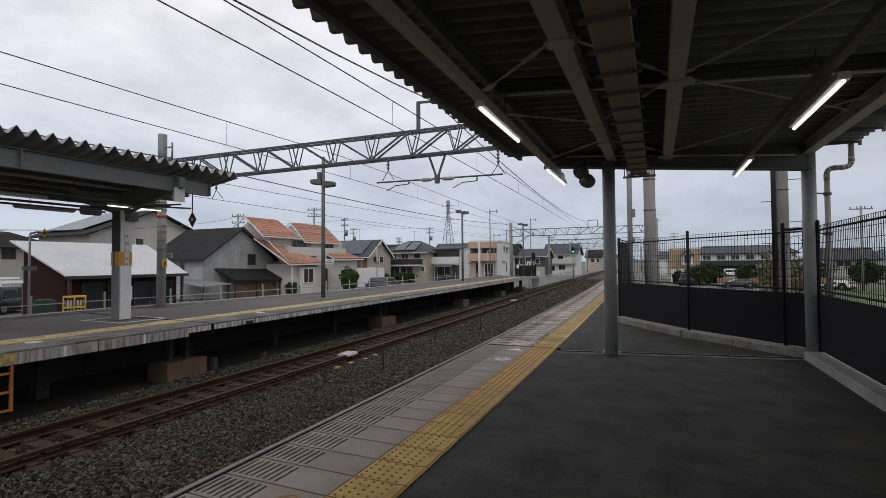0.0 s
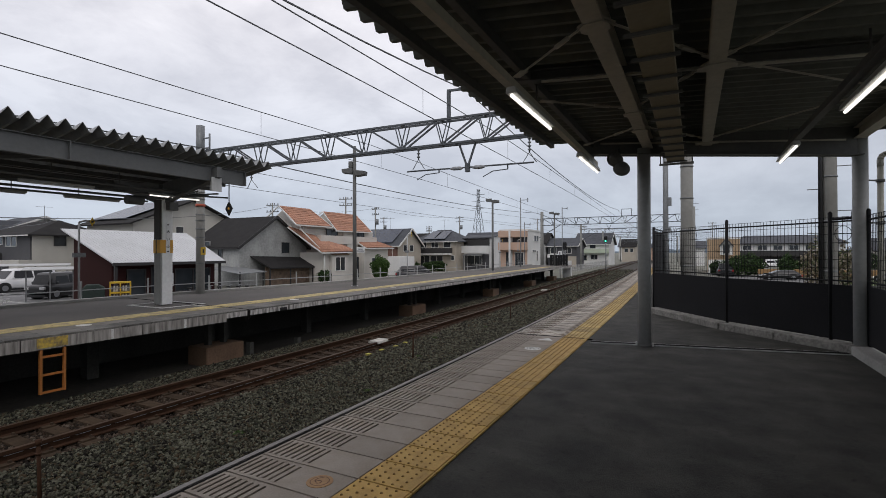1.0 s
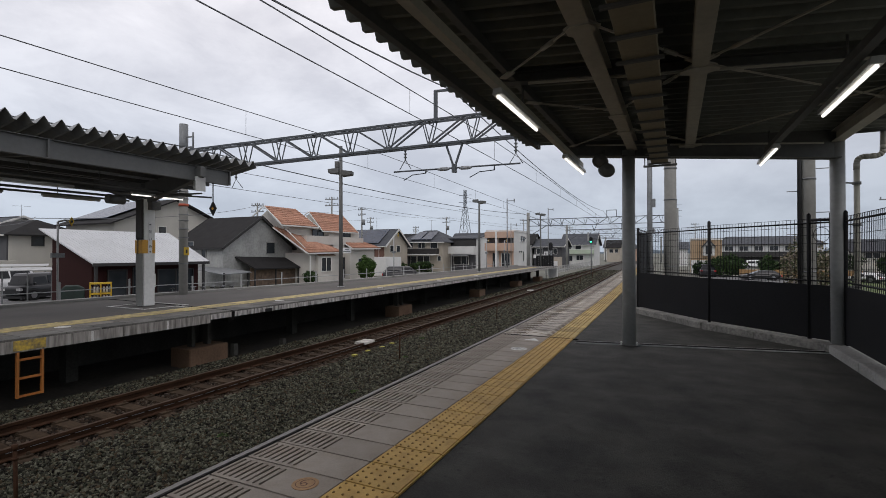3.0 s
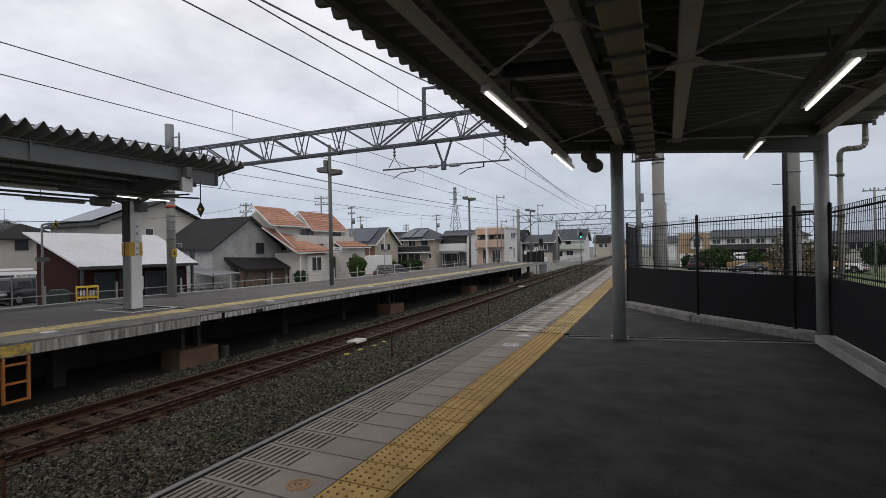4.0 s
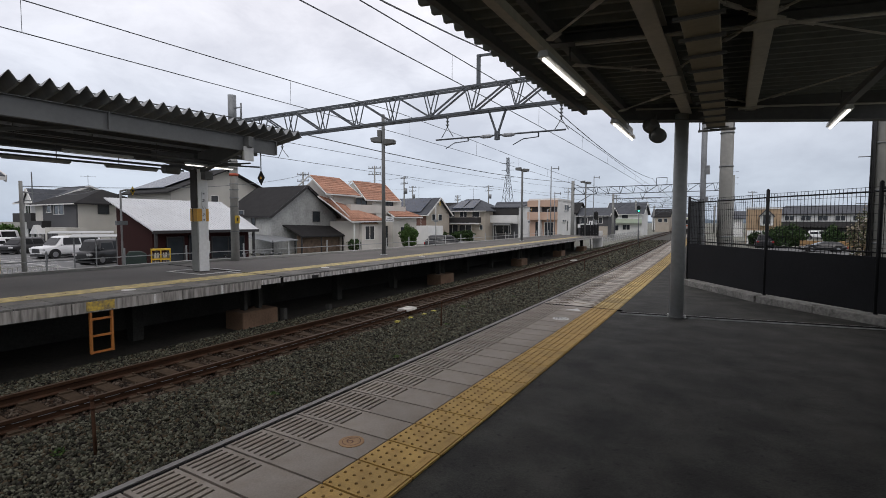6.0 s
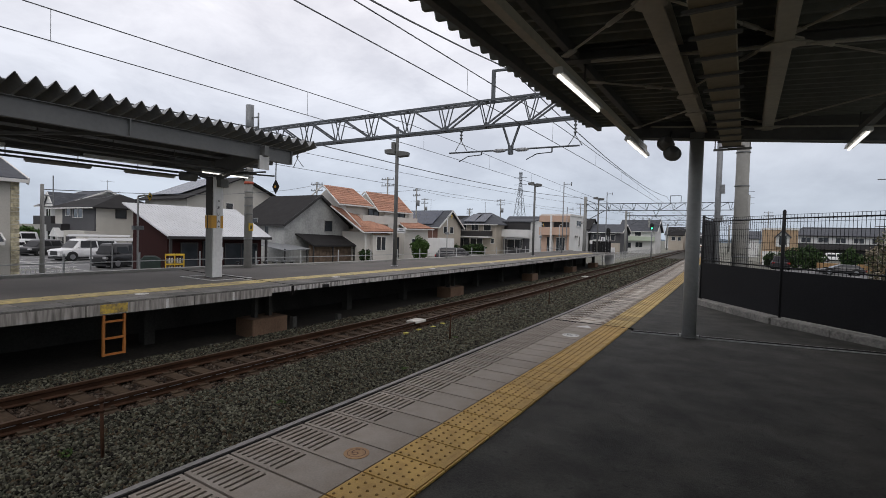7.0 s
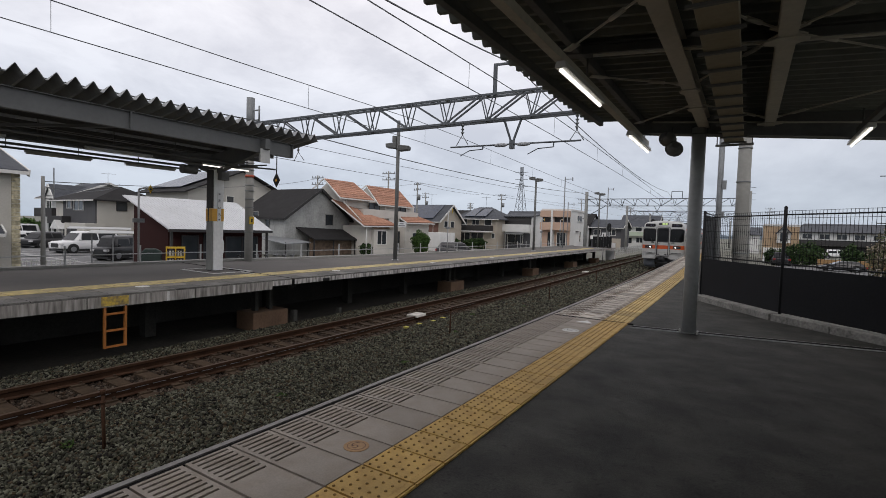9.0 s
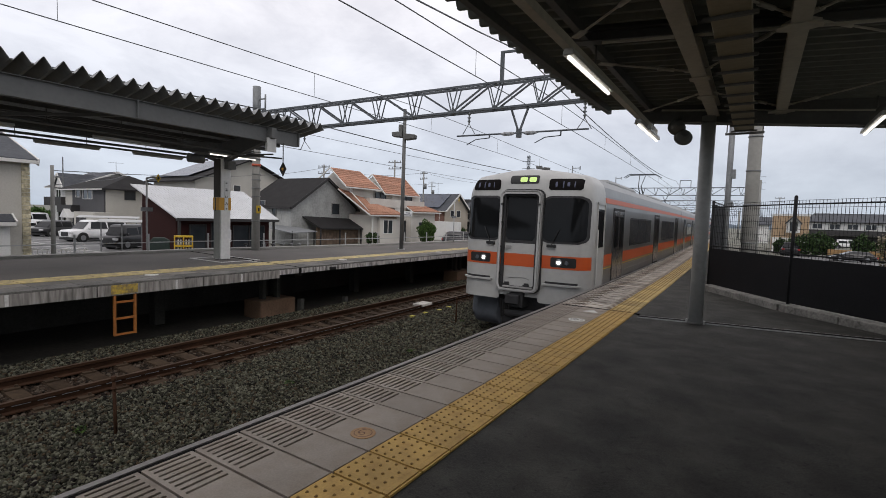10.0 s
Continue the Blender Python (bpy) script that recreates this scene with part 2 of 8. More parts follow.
def sweep(bm, outline, points, close=True, caps=True):
    """An outline (side, up) carried along points of the plan, which are (x, y, z)."""
    rings = []
    for i, p in enumerate(points):
        a, b = Vector(points[max(i - 1, 0)]), Vector(points[min(i + 1, len(points) - 1)])
        d = (b - a)
        d.z = 0
        d.normalize()
        s = Vector((d.y, -d.x, 0))
        rings.append([bm.verts.new(Vector(p) + s * o[0] + Vector((0, 0, o[1]))) for o in outline])
    n = len(outline)
    for r, q in zip(rings[:-1], rings[1:]):
        for i in range(n if close else n - 1):
            bm.faces.new((r[i], r[(i + 1) % n], q[(i + 1) % n], q[i]))
    if close and caps:
        bm.faces.new(rings[0])
        bm.faces.new(rings[-1][::-1])


def finish(bm, name, mats, bevel=0.0):
    bmesh.ops.recalc_face_normals(bm, faces=bm.faces[:])
    if bevel:
        bmesh.ops.bevel(bm, geom=[e for e in bm.edges if e.is_manifold and e.calc_face_angle(0) > 0.6], offset=bevel, segments=1, affect="EDGES")
    me = bpy.data.meshes.new(name)
    bm.to_mesh(me)
    bm.free()
    for m in mats if isinstance(mats, (list, tuple)) else [mats]:
        me.materials.append(m)
    return me


def part(name, bm, mat, parent=None, label="", bevel=0.0):
    ob = new(name, finish(bm, name, mat, bevel))
    if parent is not None:
        ob.parent = parent
    if label:
        tagged(ob, label)
    return ob


def piece(name, me, parent, m):
    ob = new(name, me)
    ob.parent = parent
    ob.matrix_basis = m
    return ob


def thing(name, label, category, m=None, group="", kind=""):
    ob = new(name)
    ob.empty_display_size = 0.2
    if m is not None:
        ob.matrix_basis = m
    return tagged(ob, label, category, group, kind)


def solid(name, bm, mat, label, category="", group="", kind="", bevel=0.0):
    return tagged(part(name, bm, mat, None, "", bevel), label, category, group, kind)


# The line: straight at first, then a gentle bend to the left, then straight again.
BEND_FROM, BEND_TO, BEND = -4.0, 25.0, 0.0007


def bend(y):
    d = min(max(y - BEND_FROM, 0), BEND_TO - BEND_FROM)
    return -BEND * d * d - 2 * BEND * d * max(y - BEND_TO, 0)


def heading(y):
    """Turn of the line to the left at y, in degrees."""
    d = min(max(y - BEND_FROM, 0), BEND_TO - BEND_FROM)
    return math.degrees(math.atan(2 * BEND * d))


def line(side, z, y0, y1, step=4.0):
    n = max(1, math.ceil((y1 - y0) / step))
    return [(side + bend(y0 + (y1 - y0) * i / n), y0 + (y1 - y0) * i / n, z) for i in range(n + 1)]


def on_line(side, y, z=0.0):
    return pose(side + bend(y), y, z, 0, 0, heading(y))


RAIL_Z, GROUND_Z, BED_Z = -1.13, -1.45, -1.36
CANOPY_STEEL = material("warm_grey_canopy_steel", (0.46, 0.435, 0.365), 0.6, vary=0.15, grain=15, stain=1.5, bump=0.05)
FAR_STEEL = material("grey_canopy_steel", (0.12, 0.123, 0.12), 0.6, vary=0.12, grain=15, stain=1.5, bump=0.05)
TRACK_NEAR, TRACK_FAR = -2.44, -6.58
EDGE_NEAR, EDGE_FAR = -0.90, -8.0
# ---------------------------------------------------------------- ground, road, ballast
bm = bmesh.new()
box(bm, -2500, 2500, -2500, 2500, GROUND_Z - 0.4, GROUND_Z)
GROUND_MAT = material("dry_ground", (0.16, 0.16, 0.13), 0.95, vary=0.35, grain=4, stain=0.08)
solid("ground", bm, GROUND_MAT, "flat grey-green ground of a suburb", "ground", kind="structure")

bm = bmesh.new()
sweep(bm, [(-4.6, 0), (-4.6, -0.3), (4.6, -0.3), (4.6, 0), (1.5, 0.0)], line(-4.2, BED_Z, -14, 420, 6))
solid("ballast_bed", bm, BALLAST_BED, "dark grey ballast bed under the two tracks", "ballast", kind="structure")


def build_track(side):
    track = thing("railway_track", "rusty steel railway track on brown sleepers in ballast", "track", kind="structure")
    head = [(-0.034, 0), (-0.034, -0.04), (-0.01, -0.055), (-0.01, -0.12), (-0.065, -0.135), (-0.065, -0.15),
            (0.065, -0.15), (0.065, -0.135), (0.01, -0.12), (0.01, -0.055), (0.034, -0.04), (0.034, 0)]
    for s in (-0.566, 0.566):
        b = bmesh.new()
        sweep(b, head, line(side + s, RAIL_Z, -14, 420, 4))
        part("rail", b, RUST, track, "rusty steel rail")
        b = bmesh.new()
        sweep(b, [(-0.030, 0.001), (-0.030, 0.003), (0.030, 0.003), (0.030, 0.001)], line(side + s, RAIL_Z, -14, 420, 4))
        part("rail_head", b, RAIL_TOP, track, "worn brown rail head")
    return track


tracks = [build_track(TRACK_NEAR), build_track(TRACK_FAR)]

# ---------------------------------------------------------------- near platform
platform = thing("platform", "asphalt railway platform with a concrete slab edge", "platform", kind="structure")
bm = bmesh.new()
sweep(bm, [(0, -0.012), (0, -0.30), (3.5, -0.30), (3.5, -0.012)], line(0.40, 0, -14, 7.4, 2), caps=True)
part("deck", bm, ASPHALT, platform, "dark smooth asphalt surface")
bm = bmesh.new()
sweep(bm, [(0, -0.012), (0, -0.30), (1.05, -0.30), (1.05, -0.012)], line(0.40, 0, 7.4, 62, 3))
part("deck", bm, ASPHALT, platform, "dark smooth asphalt surface")
bm = bmesh.new()
prism(bm, [(1.2, 7.3), (3.85, 7.3), (3.85, 6.9), (1.05, 10.7)], "z", -0.3, -0.014)
part("deck", bm, ASPHALT, platform)
bm = bmesh.new()
sweep(bm, [(-0.1, -0.06), (-0.1, -1.5), (0.5, -1.5), (0.5, -0.06)], line(-0.45, 0, -14, 62, 3))
part("platform_wall", bm, CONCRETE, platform, "grey concrete platform wall")
bm = bmesh.new()
sweep(bm, [(-0.008, 0.002), (-0.008, -0.10), (0.036, -0.10), (0.036, 0.002)], line(EDGE_NEAR - 0.005, 0, -14, 62, 2))
part("nosing", bm, NOSING, platform, "pale metal nosing along the platform edge")
bm = bmesh.new()
sweep(bm, [(-0.866, -0.006), (-0.866, -0.09), (-0.838, -0.09), (-0.838, -0.006)], line(0, 0, -14, 62, 2))
part("edge_rubber", bm, SLOT, platform, "black rubber strip inside the nosing")

# ---------------------------------------------------------------- far platform
far_platform = thing("far_platform", "weathered platform deck across the tracks, open underneath", "platform", kind="structure")


def deck_width(y):
    """The far deck is widest under its canopy and narrows past it."""
    for (ya, wa), (yb, wb) in zip(DECK_PLAN[:-1], DECK_PLAN[1:]):
        if y <= yb:
            return wa + (wb - wa) * max(0.0, (y - ya) / (yb - ya))
    return DECK_PLAN[-1][1]


DECK_PLAN = ((-14, 6.25), (8.2, 6.25), (9.6, 5.85), (16.5, 5.05), (26, 4.75), (50, 4.7))


def back_line(inset, z, y0, y1, step=1.5):
    n = math.ceil((y1 - y0) / step)
    ys = [y0 + (y1 - y0) * i / n for i in range(n + 1)]
    return [(EDGE_FAR - deck_width(y) + inset + bend(y), y, z) for y in ys]


bm = bmesh.new()
rows = []
for (xb, y, _), (xf, _, _) in zip(back_line(0, 0, -14, 50, 1.0), line(EDGE_FAR, 0, -14, 50, 1.0)):
    rows.append([bm.verts.new(p) for p in ((xb, y, -0.01), (xb, y, -0.14), (xf, y, -0.14), (xf, y, -0.01))])
for a, c in zip(rows[:-1], rows[1:]):
    for i in range(4):
        bm.faces.new((a[i], a[(i + 1) % 4], c[(i + 1) % 4], c[i]))
bm.faces.new(rows[0])
bm.faces.new(rows[-1][::-1])
bmesh.ops.recalc_face_normals(bm, faces=bm.faces)
part("deck", bm, ASPHALT_GREY, far_platform, "worn grey asphalt deck")
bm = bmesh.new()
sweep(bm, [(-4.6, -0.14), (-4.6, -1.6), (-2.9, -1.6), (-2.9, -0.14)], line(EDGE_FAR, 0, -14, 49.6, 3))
part("under_wall", bm, CONCRETE_SHADED, far_platform, "black shaded wall set back under the deck")

# Soil under the far deck, coloured dark to stand for the shade there.
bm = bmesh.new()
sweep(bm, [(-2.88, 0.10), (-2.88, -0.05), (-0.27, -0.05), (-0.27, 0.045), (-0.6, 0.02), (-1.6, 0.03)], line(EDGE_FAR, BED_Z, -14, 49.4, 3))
solid("soil_strip", bm, material("shade_darkened_soil", (0.04, 0.036, 0.028), 0.95, vary=0.5, grain=14, stain=0.9), "dark soil under the far platform, shade put into its colour", "soil", kind="structure")

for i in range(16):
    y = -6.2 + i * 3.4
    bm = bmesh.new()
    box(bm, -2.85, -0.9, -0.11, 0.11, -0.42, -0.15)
    part("deck_beam", bm, CONCRETE_SHADED, far_platform, "dark concrete beam under the deck").matrix_basis = on_line(EDGE_FAR, y)
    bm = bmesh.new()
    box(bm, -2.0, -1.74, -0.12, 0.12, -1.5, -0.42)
    part("deck_post", bm, CONCRETE_SHADED, far_platform, "dark concrete post under the deck").matrix_basis = on_line(EDGE_FAR, y)

# ---------------------------------------------------------------- near canopy
def skew(x, y):
    """The canopy's cross members stand a little askew to the edge."""
    return y + 0.25 * (x - 1.2)


canopy = thing("platform_canopy", "grey steel platform canopy with a folded sheet roof", "canopy", kind="structure")
CAN_L, CAN_R, CAN_OUT, CAN_END, CAN_START, RIB = -0.36, 3.95, 4.62, 6.15, -12.0, 0.198
bm = bmesh.new()
n = int((CAN_END + 0.10 - CAN_START) / RIB)
for i in range(n):
    y = CAN_END + 0.10 - i * RIB
    prof = [(0, 0.0), (0.02, 0.0), (0.075, 0.12), (0.115, 0.12), (0.175, 0.0), (RIB, 0.0)]
    top = []
    for u, v in prof:
        top.append([bm.verts.new((x, skew(x, y - u), 3.17 + v)) for x in (CAN_L, CAN_OUT)] + [bm.verts.new((x, skew(x, y - u), 3.178 + v)) for x in (CAN_L, CAN_OUT)])
    for a, b in zip(top[:-1], top[1:]):
        bm.faces.new((a[0], a[1], b[1], b[0]))
        bm.faces.new((a[2], b[2], b[3], a[3]))
        bm.faces.new((a[0], b[0], b[2], a[2]))
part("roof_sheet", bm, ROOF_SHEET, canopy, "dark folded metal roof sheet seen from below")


def i_beam(b, a, c, w, h, t=0.012):
    a, c = Vector(a), Vector(c)
    up = Vector((0, 0, 1))
    bar(b, a, c, w, t)
    bar(b, a + up * (h - t), c + up * (h - t), w, t)
    bar(b, a + up * (h / 2 - t / 2), c + up * (h / 2 - t / 2), t, h - t * 2)


for x, w in ((1.26, 0.14), (2.05, 0.13), (3.93, 0.14)):
    bm = bmesh.new()
    i_beam(bm, (x, -12, 3.0), (x, skew(x, 6.1), 3.0), w, 0.16)
    part("beam", bm, CANOPY_STEEL, canopy, "grey painted steel beam")
for x in (-0.12, 0.45):
    bm = bmesh.new()
    bar(bm, (x, -12, 3.12), (x, skew(x, 6.1), 3.12), 0.06, 0.09)
    part("purlin", bm, STEEL_DARK, canopy)
for y in (6.1, 2.85, -0.4, -3.6, -7.0, -10.5):
    bm = bmesh.new()
    if y > 6:
        q = [(0.25, 2.94), (CAN_R, 2.75), (CAN_R, 3.17), (0.25, 3.17)]
        for off in (-0.006, 0.006):
            vs = [bm.verts.new((x, skew(x, y) + off, z)) for x, z in q]
            bm.faces.new(vs if off < 0 else vs[::-1])
        for off in (-0.05, 0.05):
            bar(bm, (0.25, skew(0.25, y) + off, 2.95), (CAN_R, skew(CAN_R, y) + off, 2.76), 0.10, 0.012)
    else:
        i_beam(bm, (0.25, skew(0.25, y), 3.07), (CAN_R - 0.05, skew(CAN_R, y), 3.07), 0.12, 0.1)
    # Cross beams get less light; that shade is put into the dark colour.
    part("cross_beam", bm, STEEL_DARK, canopy, "steel cross beam, coloured dark for the weaker light on it")
    bm = bmesh.new()
    zc, zd = (3.03, 3.03) if y < 6 else (3.09, 2.97)
    rod(bm, (0.6, skew(0.6, y) - 0.09, zc), (CAN_R - 0.2, skew(CAN_R - 0.2, y) - 0.09, zd), 0.014)
    part("conduit", bm, CANOPY_STEEL, canopy, "grey thin conduit")
# wind bracing under the sheet, zigzag from beam to beam, with turnbuckles and node plates
def brace(p, q):
    b = bmesh.new()
    p, q = Vector((*p, 3.06)), Vector((*q, 3.06))
    d = (q - p).normalized()
    rod(b, p, q, 0.010, n=6)
    c = p + d * min(0.42, (q - p).length * 0.35)
    rod(b, c - d * 0.09, c + d * 0.09, 0.019, n=8)
    bar(b, p, p + d * 0.17, 0.07, 0.012)
    bar(b, q - d * 0.17, q, 0.07, 0.012)
    part("brace_rod", b, CANOPY_STEEL, canopy, "grey brace rod with a turnbuckle")


for yc in (6.1, 2.85, -0.4, -3.6):
    brace((2.05, yc), (1.26, yc - 1.22))
    brace((1.26, yc - 1.22), (0.40, yc - 0.38))
    brace((2.05, yc), (3.90, yc - 1.95))
    if yc < 6:
        brace((2.05, yc), (1.26, yc + 1.18))
        brace((1.26, yc + 1.18), (0.40, yc + 0.42))
        brace((2.05, yc), (3.90, yc + 1.95))
    for xa, ya in ((2.05, yc), (1.26, yc - 1.22), (1.26, yc + 1.18)):
        if ya > 6.2:
            continue
        w = 0.15 if xa > 2 else 0.10
        bm = bmesh.new()
        prism(bm, [(xa - w, ya - 0.04), (xa - w, ya + 0.04), (xa - 0.06, ya + 0.09), (xa + 0.06, ya + 0.09), (xa + w, ya + 0.04), (xa + w, ya - 0.04), (xa + 0.06, ya - 0.09), (xa - 0.06, ya - 0.09)], "z", 2.984, 2.996)
        part("gusset_plate", bm, CANOPY_STEEL, canopy, "grey steel node plate")
# cable tray with straps
tray = thing("cable_tray", "beige steel cable tray with cross straps under the canopy", "cable tray")
bm = bmesh.new()
box(bm, 1.50, 1.75, -12, 6.75, 2.86, 2.94)
part("tray", bm, TRAY, tray, bevel=0.006)
for i in range(40):
    bm = bmesh.new()
    y = 6.6 - i * 0.46
    box(bm, 1.46, 1.79, y - 0.015, y + 0.015, 2.835, 2.858)
    part("strap", bm, STEEL_DARK, tray)
bm = bmesh.new()
box(bm, 1.38, 1.88, 6.72, 6.76, 2.82, 2.85)
rod(bm, (1.40, 6.74, 2.83), (1.40, 6.74, 3.2), 0.008)
rod(bm, (1.86, 6.74, 2.83), (1.86, 6.74, 3.2), 0.008)
part("hanger", bm, STEEL_DARK, tray)
# clips along the outer edge of the roof sheet
for i in range(20):
    y = 7.0 - i * 0.81
    bm = bmesh.new()
    box(bm, CAN_OUT - 0.03, CAN_OUT + 0.01, y - 0.012, y + 0.012, 3.10, 3.18)
    bar(bm, (CAN_R, y, 3.15), (CAN_OUT, y, 3.15), 0.03, 0.03)
    part("edge_clip", bm, STEEL_DARK, canopy)


def column(x, y, r, top, mat, label):
    c = thing("column", label, "column", pose(x, y, 0))
    b = bmesh.new()
    rod(b, (0, 0, 0), (0, 0, top), r, n=24)
    part("shaft", b, mat, c)
    b = bmesh.new()
    rod(b, (0, 0, -0.01), (0, 0, 0.008), r + 0.012, n=24)
    part("base_ring", b, STEEL_DARK, c)
    for s in (-1, 1):
        b = bmesh.new()
        box(b, s * (r + 0.02) - 0.012, s * (r + 0.02) + 0.012, -0.03, 0.02, -0.01, 0.04)
        part("bolt", b, STEEL_PALE, c)
    return c


column(1.20, 6.10, 0.095, 3.0, COLUMN_PAINT, "round grey steel column under the canopy")
column(3.95, 6.85, 0.09, 3.05, COLUMN_PAINT, "round pale grey steel column beside the black fence")
column(1.20, -6.0, 0.115, 3.0, STEEL_PAINT, "round grey steel column under the canopy")


def strip_light(x, y0, y1, z, lit=True, group="lights of the canopy"):
    lamp = thing("strip_light", "fluorescent strip light, lit, with a white housing" if lit else "white fluorescent strip light, unlit", "light", pose(x, y0, z), group)
    b = bmesh.new()
    L = y1 - y0
    prism(b, [(-0.05, 0.018), (0.05, 0.018), (0.038, 0.075), (-0.038, 0.075)], "y", 0, L)
    part("housing", b, STEEL_PALE, lamp, bevel=0.006)
    b = bmesh.new()
    rod(b, (0, 0.02, 0.003), (0, L - 0.02, 0.003), 0.017, n=12)
    part("tube", b, TUBE if lit else TUBE_OFF, lamp, "glowing white tube" if lit else "white tube")
    return lamp


for x, y0, y1 in ((0.51, 2.0, 3.28), (0.46, 5.0, 6.45), (0.55, -1.6, -0.1), (0.58, -5, -3.5), (3.15, 2.56, 3.98), (3.02, 5.55, 6.85), (3.14, -0.6, 0.8), (3.14, -4, -2.6)):
    strip_light(x, y0, y1, 2.74)
for x0, x1 in ((0.60, 0.455), (3.21, 3.02)):
    rail = thing("lighting_rail", "grey steel lighting rail hung from the canopy", "rail")
    bm = bmesh.new()
    bar(bm, (x0, -12, 2.855), (x1, 6.3, 2.855), 0.07, 0.07)
    # Right rail is coloured darker to stand for the weaker light there.
    part("bar", bm, CANOPY_STEEL if x0 < 1 else STEEL_DARK, rail)
    for y in (6.1, 2.85, -0.4, -3.6, -7.0):
        bm = bmesh.new()
        rod(bm, (x0 + (x1 - x0) * (y + 12) / 18.3, y, 2.88), (x0 + (x1 - x0) * (y + 12) / 18.3, y, 3.1), 0.01)
        part("hanger", bm, STEEL_DARK, rail)

speaker = thing("loudspeaker", "round grey double loudspeaker hung under the canopy", "loudspeaker", pose(0.86, 5.75, 2.72))
for dx, dz, ry in ((-0.03, 0.08, 10), (0.06, -0.06, -8)):
    bm = bmesh.new()
    rod(bm, (0, 0, 0), (0, 0, 0.04), 0.125, 0.105, n=24)
    rod(bm, (0, 0, 0.04), (0, 0, 0.12), 0.105, 0.05, n=24)
    o = part("horn", bm, STEEL_DARK if dz > 0 else FAR_STEEL, speaker, bevel=0.004)
    o.matrix_basis = pose(dx, 0, dz, 70, ry, 20)
bm = bmesh.new()
rod(bm, (0, 0.1, 0.05), (0, 0.25, 0.3), 0.015)
part("bracket", bm, STEEL_DARK, speaker)

# ---------------------------------------------------------------- kerb and black fence
FENCE_LINE = [(3.98, -12.0), (3.96, 6.72), (3.86, 6.96), (2.39, 8.50), (1.0, 10.65)]
kerb = thing("kerb", "rough grey concrete kerb under the fence", "kerb", kind="structure")
for (xa, ya), (xb, yb) in zip(FENCE_LINE[:-1], FENCE_LINE[1:]):
    a, c = Vector((xa, ya, 0)), Vector((xb, yb, 0))
    n = max(1, round((c - a).length / 1.25))
    for i in range(n):
        p, q = a + (c - a) * (i / n), a + (c - a) * ((i + 1) / n)
        e = (q - p).normalized() * 0.005
        bm = bmesh.new()
        sweep(bm, [(-0.16, -0.05), (-0.16, 0.105), (0.12, 0.105), (0.12, -0.05)], [tuple(p + e), tuple(q - e)])
        part("kerb_stone", bm, CONCRETE if yb < 6.8 and ya < 0 else KERB, kerb, bevel=0.012)


def fence_run(pts, base=0.125, mid=0.93, top=1.93):
    f = thing("mesh_fence", "black steel mesh fence with solid lower panels", "fence", group="black fence along the platform")
    for (xa, ya), (xb, yb) in zip(pts[:-1], pts[1:]):
        a, c = Vector((xa, ya, 0)), Vector((xb, yb, 0))
        d = (c - a).normalized()
        L = (c - a).length
        b = bmesh.new()
        bar(b, a + Vector((0, 0, (base + mid) / 2)), c + Vector((0, 0, (base + mid) / 2)), 0.025, mid - base)
        part("lower_panel", b, PANEL_BLACK, f, "solid black panel")
        for z in (mid + 0.06, top - 0.07):
            b = bmesh.new()
            rod(b, a + Vector((0, 0, z)), c + Vector((0, 0, z)), 0.014, n=6)
            part("rail", b, FENCE_BLACK, f)
        b = bmesh.new()
        for i in range(int(L / 0.0625)):
            p = a + d * (i * 0.0625 + 0.03)
            bar(b, p + Vector((0, 0, mid)), p + Vector((0, 0, top)), 0.006, 0.006, up=(1, 0, 0))
        for z in np.arange(mid + 0.12, top, 0.125):
            bar(b, a + Vector((0, 0, float(z))), c + Vector((0, 0, float(z))), 0.006, 0.006)
        tagged(part("wire_mesh", b, FENCE_BLACK, f, "thin black wire mesh"), kind="stuff")
    for x, y in pts:
        b = bmesh.new()
        rod(b, (x, y, base - 0.04), (x, y, top + 0.06), 0.028, n=12)
        rod(b, (x, y, top + 0.06), (x, y, top + 0.085), 0.028, 0.01, n=12)
        part("post", b, FENCE_BLACK, f)
    return f


fence_run([(4.02, 6.78), (4.0, 4.2), (4.02, 2.2), (4.03, 0.9), (4.04, -0.3), (4.05, -1.7), (4.06, -3.7), (4.06, -5.7), (4.07, -7.7), (4.08, -9.7)])
fence_run([(3.90, 6.95), (3.68, 7.20), (2.42, 8.55), (1.03, 10.65)], base=0.125)
pts = [(1.03, 10.75)] + [(1.34 + bend(y), y) for y in (12.7, 14.7, 16.7, 18.7, 22.7, 26.7, 30.7, 36, 42, 48, 54, 61)]
fence_run(pts, base=0.04, mid=1.92)
gate_ring = thing("gate_frame", "black steel frame with a ring between fence and column", "fence")
bm = bmesh.new()
rod(bm, (3.70, 7.15, 1.90), (3.95, 6.95, 1.90), 0.02)
for k in range(20):
    a0, a1 = 2 * math.pi * k / 20, 2 * math.pi * (k + 1) / 20
    rod(bm, (3.80 + 0.08 * math.cos(a0), 7.05 - 0.08 * math.cos(a0), 1.68 + 0.11 * math.sin(a0)), (3.80 + 0.08 * math.cos(a1), 7.05 - 0.08 * math.cos(a1), 1.68 + 0.11 * math.sin(a1)), 0.004, n=6, caps=False)
rod(bm, (3.70, 7.15, 1.68), (3.95, 6.95, 1.68), 0.006)
part("top_bar", bm, FENCE_BLACK, gate_ring)

